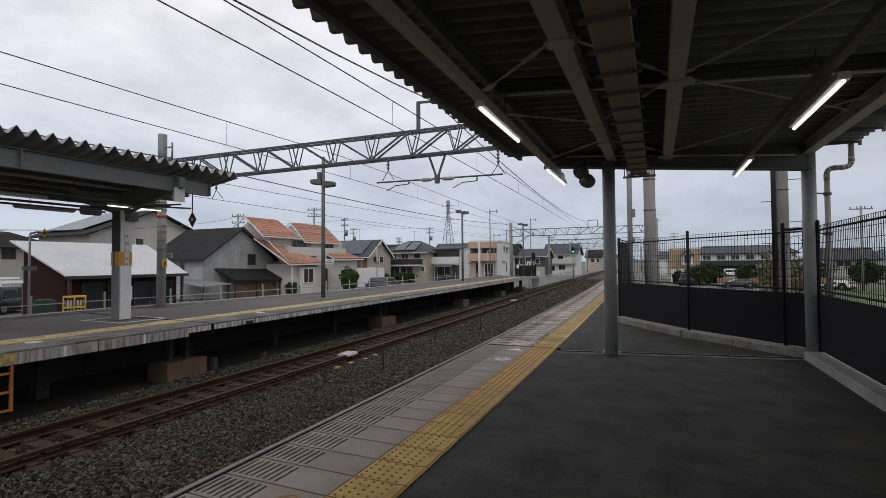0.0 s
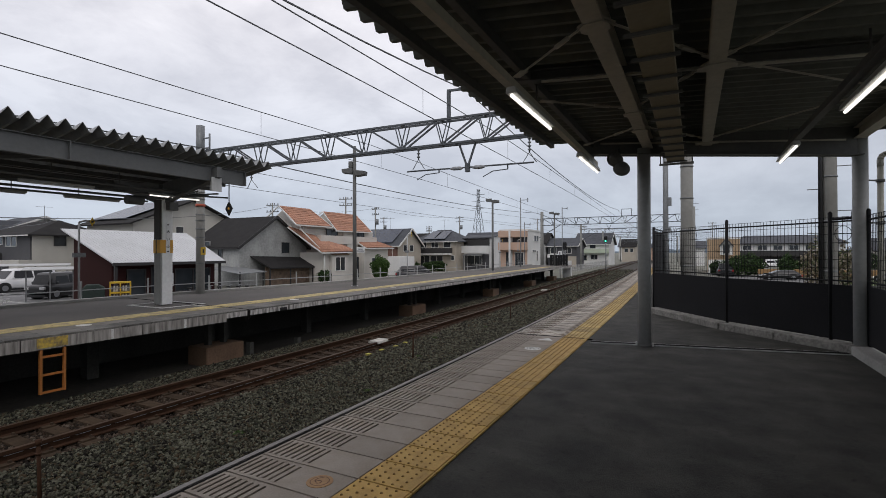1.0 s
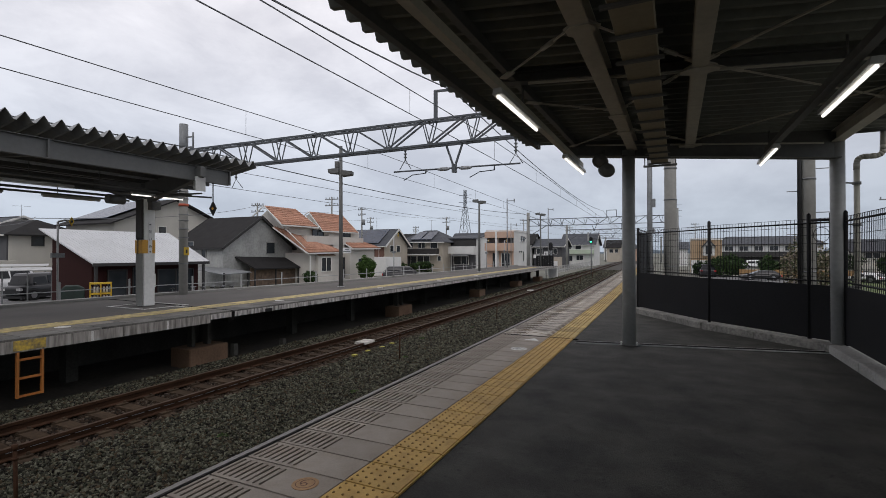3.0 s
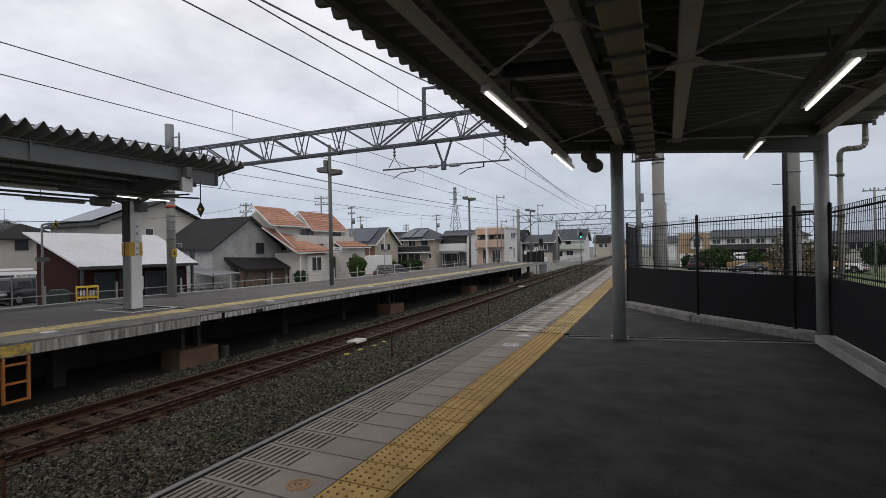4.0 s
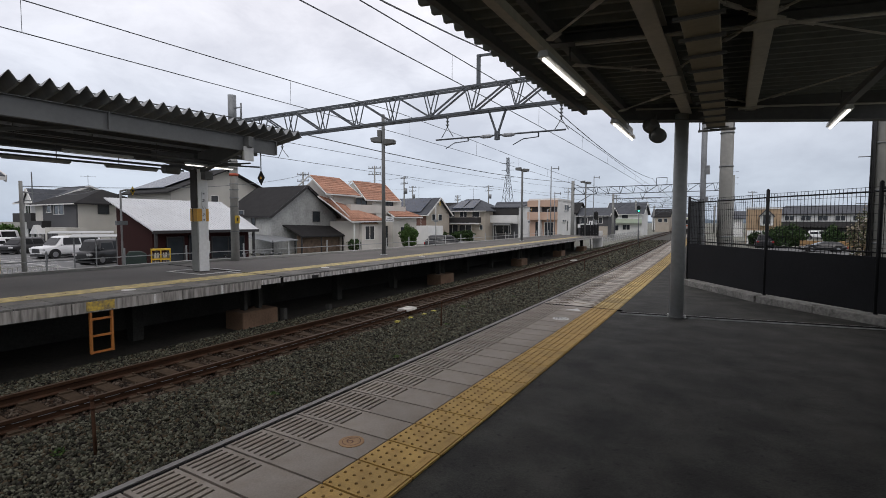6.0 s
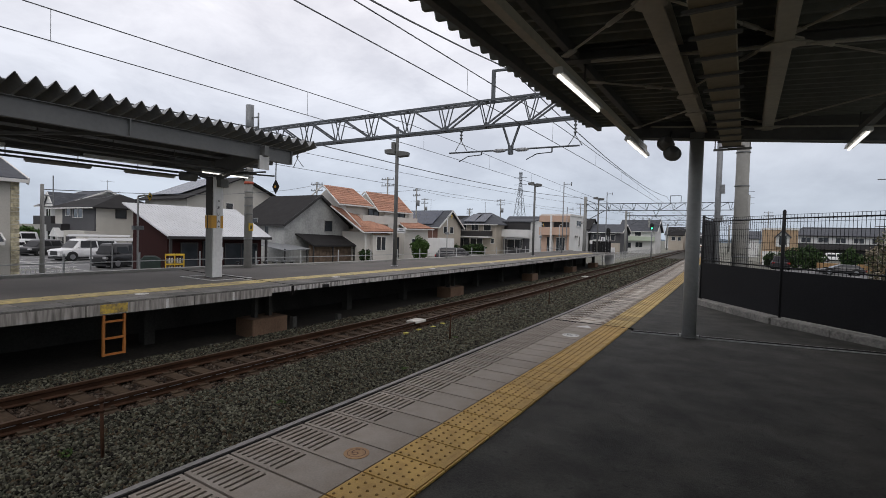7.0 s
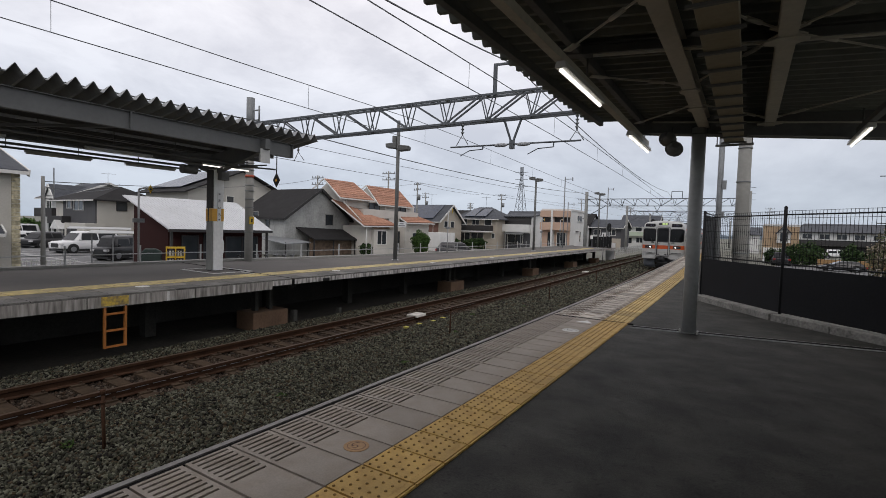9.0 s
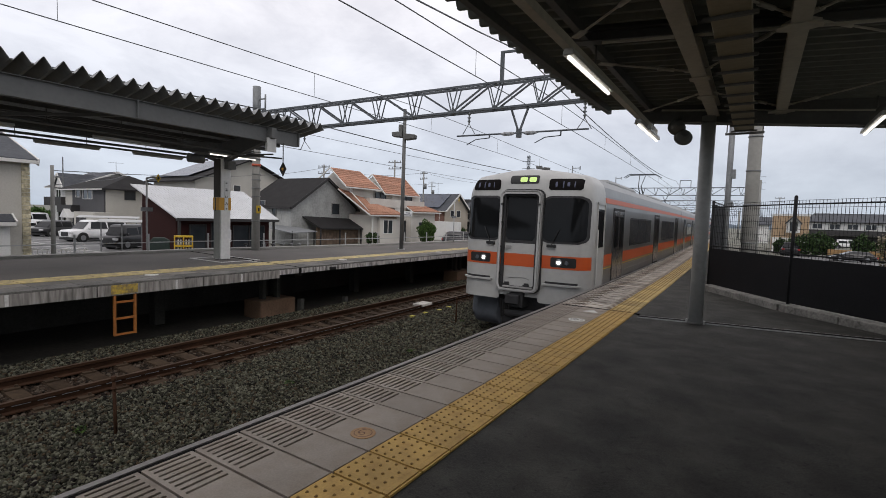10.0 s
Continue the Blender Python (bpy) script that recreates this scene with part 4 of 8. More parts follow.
def window(parent, face, u0, u1, z0, z1, at, frame_mat, curtain=False):
    """A window on a wall. face: 's' looks to -y (u runs along x), 'e' looks to +x (u runs along y)."""
    w = new("window")
    w.parent = parent

    def slab(b, a0, a1, c0, c1, d0, d1):
        if face == "s":
            box(b, a0, a1, at - d1, at - d0, c0, c1)
        else:
            box(b, at + d0, at + d1, a0, a1, c0, c1)
    t = 0.06
    b = bmesh.new()
    slab(b, u0 - t, u1 + t, z1, z1 + t, 0, 0.07)
    slab(b, u0 - t, u1 + t, z0 - t, z0, 0, 0.09)
    slab(b, u0 - t, u0, z0, z1, 0, 0.07)
    slab(b, u1, u1 + t, z0, z1, 0, 0.07)
    if u1 - u0 > 1.2:
        m = (u0 + u1) / 2
        slab(b, m - 0.03, m + 0.03, z0, z1, 0, 0.06)
    fr = part("frame", b, frame_mat, w)
    b = bmesh.new()
    slab(b, u0, u1, z0, z1, 0.005, 0.02)
    part("pane", b, GLASS, w)
    return w


def roof_slab(b, quad, t=0.14):
    """A sloping slab through four corners."""
    q = [Vector(p) for p in quad]
    lo = [b.verts.new(p) for p in q]
    hi = [b.verts.new(p + Vector((0, 0, t))) for p in q]
    b.faces.new(lo[::-1])
    b.faces.new(hi)
    for i in range(4):
        b.faces.new((lo[i], lo[(i + 1) % 4], hi[(i + 1) % 4], hi[i]))


def house(label, x0, x1, y0, y1, eave, ridge, ridge_along, walls, roof, over=0.45, windows=(), hip=0.0, trim=None, base=GROUND_Z):
    """A house with upright walls and a pitched roof. ridge_along: 'x', 'y' or 'flat'."""
    h = thing("house", label, "house", pose(x1, y0, base))
    k = Vector((x1, y0, base))

    def mv(b):
        for v in b.verts:
            v.co -= k
    b = bmesh.new()
    xm, ym = (x0 + x1) / 2, (y0 + y1) / 2
    if ridge_along == "y" and not hip:
        prism(b, [(x0, base), (x1, base), (x1, eave), (xm, ridge), (x0, eave)], "y", y0, y1)
    elif ridge_along == "x" and not hip:
        prism(b, [(y0, base), (y1, base), (y1, eave), (ym, ridge), (y0, eave)], "x", x0, x1)
    else:
        box(b, x0, x1, y0, y1, base, eave)
    mv(b)
    part("wall", b, walls, h)
    o = over
    if ridge_along == "flat":
        b = bmesh.new()
        box(b, x0 - 0.08, x1 + 0.08, y0 - 0.08, y1 + 0.08, eave, eave + 0.25)
        mv(b)
        part("parapet", b, roof, h)
    else:
        drop_z = (ridge - eave) / ((x1 - x0) / 2 if ridge_along == "y" else (y1 - y0) / 2) * o
        if ridge_along == "y":
            e0, e1 = y0 - o, y1 + o
            r0, r1 = (e0 + hip, e1 - hip)
            quads = [[(x0 - o, e0, eave - drop_z), (x0 - o, e1, eave - drop_z), (xm, r1, ridge), (xm, r0, ridge)],
                     [(x1 + o, e1, eave - drop_z), (x1 + o, e0, eave - drop_z), (xm, r0, ridge), (xm, r1, ridge)]]
            if hip:
                quads += [[(x0 - o, e0, eave - drop_z), (xm, r0, ridge), (xm, r0 + 0.01, ridge), (x1 + o, e0, eave - drop_z)],
                          [(x1 + o, e1, eave - drop_z), (xm, r1, ridge), (xm, r1 - 0.01, ridge), (x0 - o, e1, eave - drop_z)]]
        else:
            e0, e1 = x0 - o, x1 + o
            r0, r1 = e0 + hip, e1 - hip
            quads = [[(e0, y0 - o, eave - drop_z), (r0, ym, ridge), (r1, ym, ridge), (e1, y0 - o, eave - drop_z)],
                     [(e1, y1 + o, eave - drop_z), (r1, ym, ridge), (r0, ym, ridge), (e0, y1 + o, eave - drop_z)]]
            if hip:
                quads += [[(e0, y1 + o, eave - drop_z), (r0, ym, ridge), (r0 + 0.01, ym, ridge), (e0, y0 - o, eave - drop_z)],
                          [(e1, y0 - o, eave - drop_z), (r1, ym, ridge), (r1 - 0.01, ym, ridge), (e1, y1 + o, eave - drop_z)]]
        for q in quads:
            b = bmesh.new()
            roof_slab(b, q)
            mv(b)
            part("roof", b, roof, h)
        if trim is not None:
            runs = []
            low = eave - drop_z + 0.04
            if ridge_along == "y":
                if not hip:
                    for yy in (y0 - o - 0.03, y1 + o + 0.03):
                        runs += [((x1 + o, yy, low), (xm, yy, ridge + 0.04), 0.05, 0.24), ((x0 - o, yy, low), (xm, yy, ridge + 0.04), 0.05, 0.24)]
                for xx in (x1 + o + 0.05, x0 - o - 0.05):
                    runs.append(((xx, y0 - o, low), (xx, y1 + o, low), 0.1, 0.12))
            else:
                if not hip:
                    for xx in (x0 - o - 0.03, x1 + o + 0.03):
                        runs += [((xx, y0 - o, low), (xx, ym, ridge + 0.04), 0.05, 0.24), ((xx, y1 + o, low), (xx, ym, ridge + 0.04), 0.05, 0.24)]
                for yy in (y0 - o - 0.05, y1 + o + 0.05):
                    runs.append(((x0 - o, yy, low), (x1 + o, yy, low), 0.1, 0.12))
            for p, q, w_, h_ in runs:
                b = bmesh.new()
                bar(b, p, q, w_, h_)
                mv(b)
                part("fascia", b, trim, h)
    for face, u0, u1, z0, z1 in windows:
        w = window(h, face, u0 - (k.x if face == "s" else k.y), u1 - (k.x if face == "s" else k.y), z0 - base, z1 - base,
                   0.0, TRIM_GREY if walls in (W_GREY,) else TRIM_WHITE)
    return h


def extra(h, name, mat, label="", bevel=0.0):
    """A context for one more part of a house, given in world coordinates."""
    def add(b):
        k = h.matrix_basis.translation
        for v in b.verts:
            v.co -= k
        return part(name, b, mat, h, label, bevel)
    return add


def quad_roof(h, quad, mat, t=0.16, name="roof", label=""):
    b = bmesh.new()
    roof_slab(b, quad, t)
    return extra(h, name, mat, label)(b)


def block(h, name, mat, x0, x1, y0, y1, z0, z1, label=""):
    b = bmesh.new()
    box(b, x0, x1, y0, y1, z0, z1)
    return extra(h, name, mat, label)(b)


def tiled_roof(h, a, b_, c, d, rows, cols, mat):
    """Courses of pan tiles over the slope a-b (ridge) to d-c (eave): each course steps over the next."""
    a, b_, c, d = (Vector(p) for p in (a, b_, c, d))
    quad_roof(h, [a, b_, c, d], mat, 0.08, "roof_base")
    up = (b_ - a).cross(d - a).normalized()
    if up.z < 0:
        up = -up
    for r in range(rows):
        bm_ = bmesh.new()
        p0, p1 = a.lerp(d, r / rows), b_.lerp(c, r / rows)
        q0, q1 = a.lerp(d, (r + 1.06) / rows), b_.lerp(c, (r + 1.06) / rows)
        for i in range(cols):
            u0, u1 = i / cols, (i + 1) / cols
            um = (u0 + u1) / 2
            lo = [p0.lerp(p1, u0), p0.lerp(p1, um), p0.lerp(p1, u1), q0.lerp(q1, u1), q0.lerp(q1, um), q0.lerp(q1, u0)]
            hs = (0.085, 0.12, 0.085, 0.115, 0.16, 0.115)
            v = [bm_.verts.new(p + up * k) for p, k in zip(lo, hs)]
            e = [bm_.verts.new(p + up * 0.06) for p in (lo[5], lo[3])]
            bm_.faces.new((v[0], v[1], v[4], v[5]))
            bm_.faces.new((v[1], v[2], v[3], v[4]))
            bm_.faces.new((v[5], v[4], v[3], e[1], e[0]))
        extra(h, "tile_course", mat)(bm_)


# ---- cream house beside the platform
h = house("cream two-storey house with a dark roof and stone quoins", -32, -20.3, -3, 4.67, 2.95, 4.9, "y", W_CREAM, R_GREY, 0.22, trim=TRIM_WHITE)
stone = material("rough_quoin_stone", (0.50, 0.45, 0.31), 0.9, vary=0.5, grain=14, stain=5, bump=0.6, random_tone=0.2)
for i in range(28):
    w = 0.20 if i % 2 else 0.13
    z = GROUND_Z + 0.02 + i * 0.155
    block(h, "quoin", stone, -20.3 - w, -20.26, 4.67 - 0.2, 4.71, z, z + 0.14)
# porch in front of it
house("small white porch roof beside the cream house", -22.2, -20.0, 1.4, 4.05, 0.72, 1.35, "y", W_WHITE, R_GREY, 0.12, trim=TRIM_WHITE)

# ---- dark grey house with pale side
h = house("dark grey two-storey house with a pale side wall", -68, -57.4, 22.2, 29, 3.45, 4.9, "x", W_CREAM, R_BLACK, 0.6, hip=3.0, trim=TRIM_WHITE)
block(h, "front_cladding", W_DARK, -65.6, -57.5, 22.05, 22.2, GROUND_Z, 3.42, "dark grey cladding")
for u0, u1, z0, z1 in ((-64.5, -63.4, 2.4, 3.3), (-62.6, -60.3, 2.2, 3.2), (-63.5, -61.0, -0.9, 0.6)):
    window(h, "s", u0 + 57.4, u1 + 57.4, z0 - GROUND_Z, z1 - GROUND_Z, -0.15, TRIM_WHITE)
block(h, "balcony", TRIM_DARK, -67.6, -63.6, 21.2, 22.1, 0.55, 1.45, "dark balcony")
block(h, "porch", W_CREAM, -60.6, -55.6, 20.4, 22.2, GROUND_Z, 0.75, "pale porch box")
# Flat dark panel: the porch opening's shade is put into its colour.
block(h, "porch_opening", TRIM_DARK, -60.0, -57.6, 20.36, 20.4, GROUND_Z, 0.2)
b = bmesh.new()
prism(b, [(-65.2, 0.0), (-62.8, 0.0), (-64.0, 1.0)], "y", 20.6, 22.2)
extra(h, "porch_gable", W_WHITE)(b)
for x in (-64.9, -63.1):
    block(h, "porch_post", W_WHITE, x - 0.09, x + 0.09, 20.7, 20.9, GROUND_Z, 0.0)
window(h, "e", 1.9, 2.9, 3.7, 4.6, 0.0, TRIM_DARK)
h = house("grey gabled two-storey house with a small dormer", -77.5, -70, 24, 33, 3.9, 5.9, "x", W_WHITE, R_GREY, 0.6, trim=TRIM_WHITE)
b = bmesh.new()
prism(b, [(-73.4, 3.6), (-70.4, 3.6), (-71.9, 5.3)], "y", 22.9, 27)
extra(h, "dormer", W_WHITE)(b)
quad_roof(h, [(-73.6, 22.7, 3.5), (-71.9, 22.7, 5.3), (-71.9, 27, 5.3), (-73.6, 27, 3.5)], R_GREY, 0.12)
quad_roof(h, [(-70.2, 22.7, 3.5), (-70.2, 27, 3.5), (-71.9, 27, 5.3), (-71.9, 22.7, 5.3)], R_GREY, 0.12)
for p, q in (((-73.6, 22.66, 3.5), (-71.9, 22.66, 5.3)), ((-70.2, 22.66, 3.5), (-71.9, 22.66, 5.3))):
    b = bmesh.new()
    bar(b, p, q, 0.1, 0.24)
    extra(h, "barge_board", TRIM_WHITE)(b)
window(h, "s", -2.7, -1.3, 3.6, 4.9, -1.1, TRIM_WHITE)
block(h, "balcony", TRIM_DARK, -76, -70.5, 22.6, 24, 1.3, 2.4, "dark wooden balcony")
window(h, "s", -5.5, -3.0, 0.6, 2.2, 0.0, TRIM_WHITE)

# ---- cream house with solar roof behind the restaurant
h = house("cream two-storey house with a black solar roof", -53, -45, 25, 37, 4.4, 6.9, "x", W_CREAM, R_BLACK, 0.7, windows=(("e", 29.2, 30.0, 3.2, 4.1), ("e", 33.5, 34.6, 1.6, 2.8)))
quad_roof(h, [(-52.6, 25.2, 4.78), (-52.6, 30.4, 6.95), (-46.6, 30.4, 6.95), (-46.6, 25.2, 4.78)], SOLAR, 0.05, "solar_panel", "dark solar panels")

# ---- red-brown restaurant with a single pale roof slope
rest = thing("restaurant", "red-brown single-storey restaurant with a pale ribbed metal roof", "building", pose(-24.6, 12.3, GROUND_Z))
b = bmesh.new()
prism(b, [(-28.8, GROUND_Z), (-25.1, GROUND_Z), (-25.1, 0.95), (-28.8, 2.45)], "y", 12.5, 18.6)
extra(rest, "wall", W_RED)(b)
quad_roof(rest, [(-29.2, 12.05, 2.72), (-29.2, 19.5, 2.72), (-24.45, 18.9, 0.86), (-24.45, 12.2, 0.86)], R_METAL, 0.07, "roof", "pale ribbed metal roof")
for i in range(38):
    u = (i + 0.5) / 38
    b = bmesh.new()
    bar(b, (-29.2, 12.05 + 7.45 * u, 2.785), (-24.45, 12.2 + 6.7 * u, 0.925), 0.03, 0.03)
    extra(rest, "roof_rib", R_METAL)(b)
block(rest, "fascia", TRIM_DARK, -24.5, -24.42, 12.2, 18.9, 0.76, 0.92)
for u0, u1, z0, z1 in ((13.3, 14.2, -0.9, 0.5), (14.6, 15.3, -1.3, 0.6), (16.0, 18.2, -0.8, 0.45)):
    window(rest, "e", u0 - 12.3, u1 - 12.3, z0 - GROUND_Z, z1 - GROUND_Z, -0.5, TRIM_DARK)
for y in (12.35, 14.9, 17.0, 18.5):
    block(rest, "veranda_post", TRIM_DARK, -24.62, -24.5, y, y + 0.12, GROUND_Z, 0.84)
block(rest, "notice", WHITE_PAINT, -25.1, -25.05, 15.5, 15.85, -0.5, 0.25, "white notice board")

# ---- grey gabled house with lean-to
h = house("grey rendered gabled house with a black roof", -39.5, -32.84, 26.81, 35.0, 1.95, 4.72, "x", W_GREY, R_BLACK, 0.28, trim=TRIM_DARK,
          windows=(("e", 31.66, 32.66, 1.4, 2.4), ("s", -35.4, -34.9, 0.9, 1.7), ("s", -37.2, -36.5, 1.6, 2.4)))
block(h, "side_wing", W_GREY, -32.84, -32.80, 35.0, 37.2, GROUND_Z, 0.9)
quad_roof(h, [(-33.0, 28.0, 1.10), (-33.0, 34.2, 0.95), (-30.9, 34.9, -0.05), (-30.9, 28.6, -0.02)], R_BLACK, 0.12, "lean_to_roof", "black lean-to roof")
for i in range(13):
    y = 28.6 + i * 0.42
    block(h, "board", WOOD, -31.6, -31.55, y, y + 0.40, GROUND_Z, 0.15)
for y in (28.6, 31.0, 33.9):
    block(h, "post", TRIM_DARK, -31.1, -31.0, y, y + 0.1, GROUND_Z, 0.0)
quad_roof(h, [(-34.6, 24.9, 0.15), (-34.6, 27.6, 0.25), (-29.2, 26.6, -0.15), (-29.2, 23.9, -0.25)], GALVANISED, 0.05, "carport_roof", "grey sheet carport roof")
for x, y in ((-34.3, 25.1), (-29.5, 24.1), (-29.5, 26.4)):
    block(h, "carport_post", TRIM_DARK, x, x + 0.08, y, y + 0.08, GROUND_Z, -0.1)

# ---- white house with orange tiled roofs
oh = thing("house", "white two-storey house with several orange tiled roofs", "house", pose(-29.8, 34.1, GROUND_Z))
block(oh, "wall", W_IVORY, -36.5, -29.85, 34.1, 38.7, GROUND_Z, 1.45)
block(oh, "wall", W_IVORY, -36.5, -29.85, 40.6, 45.2, GROUND_Z, 1.9)
block(oh, "wall", W_IVORY, -36.5, -30.6, 38.7, 40.6, GROUND_Z, 2.9)
b = bmesh.new()
prism(b, [(-37.0, 3.2), (-31.5, 3.2), (-31.5, 4.05), (-34.0, 5.85), (-37.0, 3.9)], "y", 33.2, 36.6)
extra(oh, "wall", W_IVORY)(b)
b = bmesh.new()
prism(b, [(-37.0, 1.3), (-33.5, 1.3), (-33.5, 3.2), (-37.0, 3.2)], "y", 34.3, 38.7)
extra(oh, "wall", W_IVORY)(b)
b = bmesh.new()
prism(b, [(-37.0, 1.3), (-31.3, 1.3), (-31.3, 3.7), (-34.0, 5.75), (-37.0, 3.7)], "y", 38.9, 44.2)
extra(oh, "wall", W_IVORY)(b)
block(oh, "balcony", W_IVORY, -31.6, -30.55, 34.6, 44.0, 2.3, 3.15, "white balcony wall")
tiled_roof(oh, (-34, 32.5, 5.95), (-34, 36.7, 5.95), (-30.9, 36.5, 4.02), (-30.9, 31.6, 4.02), 9, 16, R_ORANGE)
tiled_roof(oh, (-34, 38.8, 5.85), (-34, 44.5, 5.85), (-30.9, 43.4, 3.68), (-30.9, 37.3, 3.68), 10, 20, R_ORANGE)
tiled_roof(oh, (-32.2, 31.9, 3.85), (-32.2, 37.4, 2.95), (-29.4, 38.5, 1.52), (-29.4, 33.4, 1.42), 10, 18, R_ORANGE)
tiled_roof(oh, (-31.2, 40.9, 2.75), (-31.2, 44.3, 2.75), (-29.4, 45.6, 1.98), (-29.4, 40.3, 1.92), 5, 16, R_ORANGE)
for p, q in (((-34, 32.45, 5.98), (-30.8, 31.5, 4.02)), ((-34, 36.75, 5.98), (-30.8, 36.6, 4.0)), ((-34, 38.7, 5.88), (-30.8, 37.2, 3.66)), ((-34, 44.6, 5.88), (-30.8, 43.5, 3.68)),
             ((-34, 32.45, 5.98), (-37.2, 32.4, 3.9)), ((-34, 38.7, 5.88), (-37.2, 38.6, 3.7)), ((-32.2, 31.8, 3.85), (-29.3, 33.3, 1.4)), ((-31.2, 40.8, 2.72), (-29.3, 40.2, 1.88)),
             ((-30.8, 31.5, 4.0), (-30.8, 36.6, 4.0)), ((-30.8, 37.2, 3.66), (-30.8, 43.5, 3.68)), ((-29.3, 33.3, 1.38), (-29.3, 38.6, 1.46)), ((-29.3, 40.2, 1.86), (-29.3, 45.7, 1.92))):
    b = bmesh.new()
    bar(b, p, q, 0.07, 0.12)
    extra(oh, "barge_board", TRIM_WHITE)(b)
kx, ky = 34.1, GROUND_Z
window(oh, "e", 35.4 - kx, 37.0 - kx, -0.4 - ky, 1.1 - ky, -0.05, TRIM_WHITE)
block(oh, "bay", W_IVORY, -29.85, -29.5, 35.0, 37.4, GROUND_Z, 1.25)
window(oh, "e", 35.5 - kx, 36.9 - kx, -0.35 - ky, 0.95 - ky, 0.3, TRIM_WHITE)
quad_roof(oh, [(-29.85, 34.9, 1.42), (-29.85, 37.5, 1.42), (-29.35, 37.5, 1.16), (-29.35, 34.9, 1.16)], BROWN_BLOCK, 0.05, "bay_roof")
window(oh, "e", 36.2 - kx, 37.8 - kx, 3.2 - ky, 3.8 - ky, -1.45, TRIM_DARK)
window(oh, "e", 40.6 - kx, 42.4 - kx, 3.1 - ky, 3.6 - ky, -1.45, TRIM_DARK)
window(oh, "e", 39.8 - kx, 40.5 - kx, -1.2 - ky, 0.9 - ky, -0.78, TRIM_DARK)
window(oh, "e", 42.0 - kx, 43.6 - kx, -0.6 - ky, 0.8 - ky, -0.05, TRIM_WHITE)
b = bmesh.new()
rod(b, (-29.5, 33.9, GROUND_Z), (-29.5, 33.9, 1.4), 0.05)
rod(b, (-29.5, 33.9, 1.4), (-31.0, 32.2, 3.7), 0.05)
rod(b, (-31.0, 32.2, 3.7), (-30.9, 32.2, 4.0), 0.05)
extra(oh, "downpipe", TRIM_WHITE)(b)
board = thing("shop_sign", "white shop sign on the orange-roofed house", "sign", pose(-29.0, 38.8, 1.68))
b = bmesh.new()
box(b, -0.05, 0.05, -0.8, 0.8, -0.28, 0.28)
part("panel", b, WHITE_PAINT, board, bevel=0.02)
for z, w in ((0.1, 0.35), (-0.1, 0.6)):
    b = bmesh.new()
    box(b, 0.05, 0.056, -w, w, z - 0.05, z + 0.05)
    part("lettering_bar", b, GALVANISED, board, "grey unreadable lettering")
b = bmesh.new()
box(b, -0.8, -0.05, -0.03, 0.03, 0.1, 0.14)
part("bracket", b, TRIM_DARK, board)

# ---- the row of houses down the street
h = house("brown house with solar panels and a pale gable", -43, -36, 57, 63.5, 2.6, 4.9, "x", W_SAND, R_GREY, 0.45, trim=TRIM_WHITE, windows=(("e", 58.4, 59.4, 1.6, 2.5), ("e", 60.2, 61.2, 1.6, 2.5), ("s", -38.5, -37, 0.8, 2.0)))
block(h, "brown_cladding", W_BROWN, -42.9, -36.1, 56.94, 57.0, GROUND_Z, 2.5, "brown clad wall")
quad_roof(h, [(-42.6, 56.9, 2.86), (-42.6, 60.0, 4.92), (-37.0, 60.0, 4.92), (-37.0, 56.9, 2.86)], SOLAR, 0.05, "solar_panel")
h = house("sand coloured two-storey house with a solar roof and black balcony", -38.5, -30.9, 65.6, 72.5, 3.3, 5.0, "x", W_SAND, R_GREY, 0.55, hip=3.2, trim=TRIM_WHITE,
          windows=(("s", -37.4, -36.2, 2.2, 3.1), ("s", -35.2, -34.0, 2.2, 3.1), ("s", -33.0, -31.8, 2.2, 3.1), ("s", -37.5, -35.6, -1.2, 0.9), ("s", -35.3, -33.2, -1.2, 0.9), ("s", -31.7, -31.2, 0.2, 0.9)))
block(h, "balcony", TRIM_DARK, -38.2, -31.5, 64.5, 65.6, 1.25, 2.1, "black balcony")
block(h, "balcony_floor", TRIM_WHITE, -38.2, -31.5, 64.5, 65.6, 1.05, 1.25)
for x0 in (-36.6, -34.6):
    quad_roof(h, [(x0, 65.3, 3.52), (x0 + 0.2, 68.3, 4.85), (x0 + 1.7, 68.3, 4.85), (x0 + 1.9, 65.3, 3.52)], SOLAR, 0.06, "solar_panel")
h = house("white modern house with dark balcony recess", -31.3, -26.4, 68.7, 77, 3.65, 4.2, "x", W_WHITE, R_GREY, 0.25)
# Flat dark panels stand for the shade in balcony and ground floor.
block(h, "balcony_recess", TRIM_DARK, -31.0, -26.5, 68.62, 68.7, 2.45, 3.6)
block(h, "balcony_wall", W_WHITE, -31.4, -26.4, 67.6, 67.75, 1.3, 2.45, "white balcony wall")
block(h, "ground_recess", W_DARK, -30.7, -26.6, 68.6, 68.7, GROUND_Z, 1.1)
window(h, "s", -3.9, -1.4, 1.0, 2.3, -0.12, TRIM_WHITE)
quad_roof(h, [(-30.4, 66.9, 0.9), (-30.4, 68.7, 1.15), (-27.4, 68.7, 1.15), (-27.4, 66.9, 0.9)], GALVANISED, 0.05, "terrace_roof")
for x in (-30.3, -27.5):
    block(h, "terrace_post", GALVANISED, x, x + 0.08, 67.0, 67.08, GROUND_Z, 0.9)
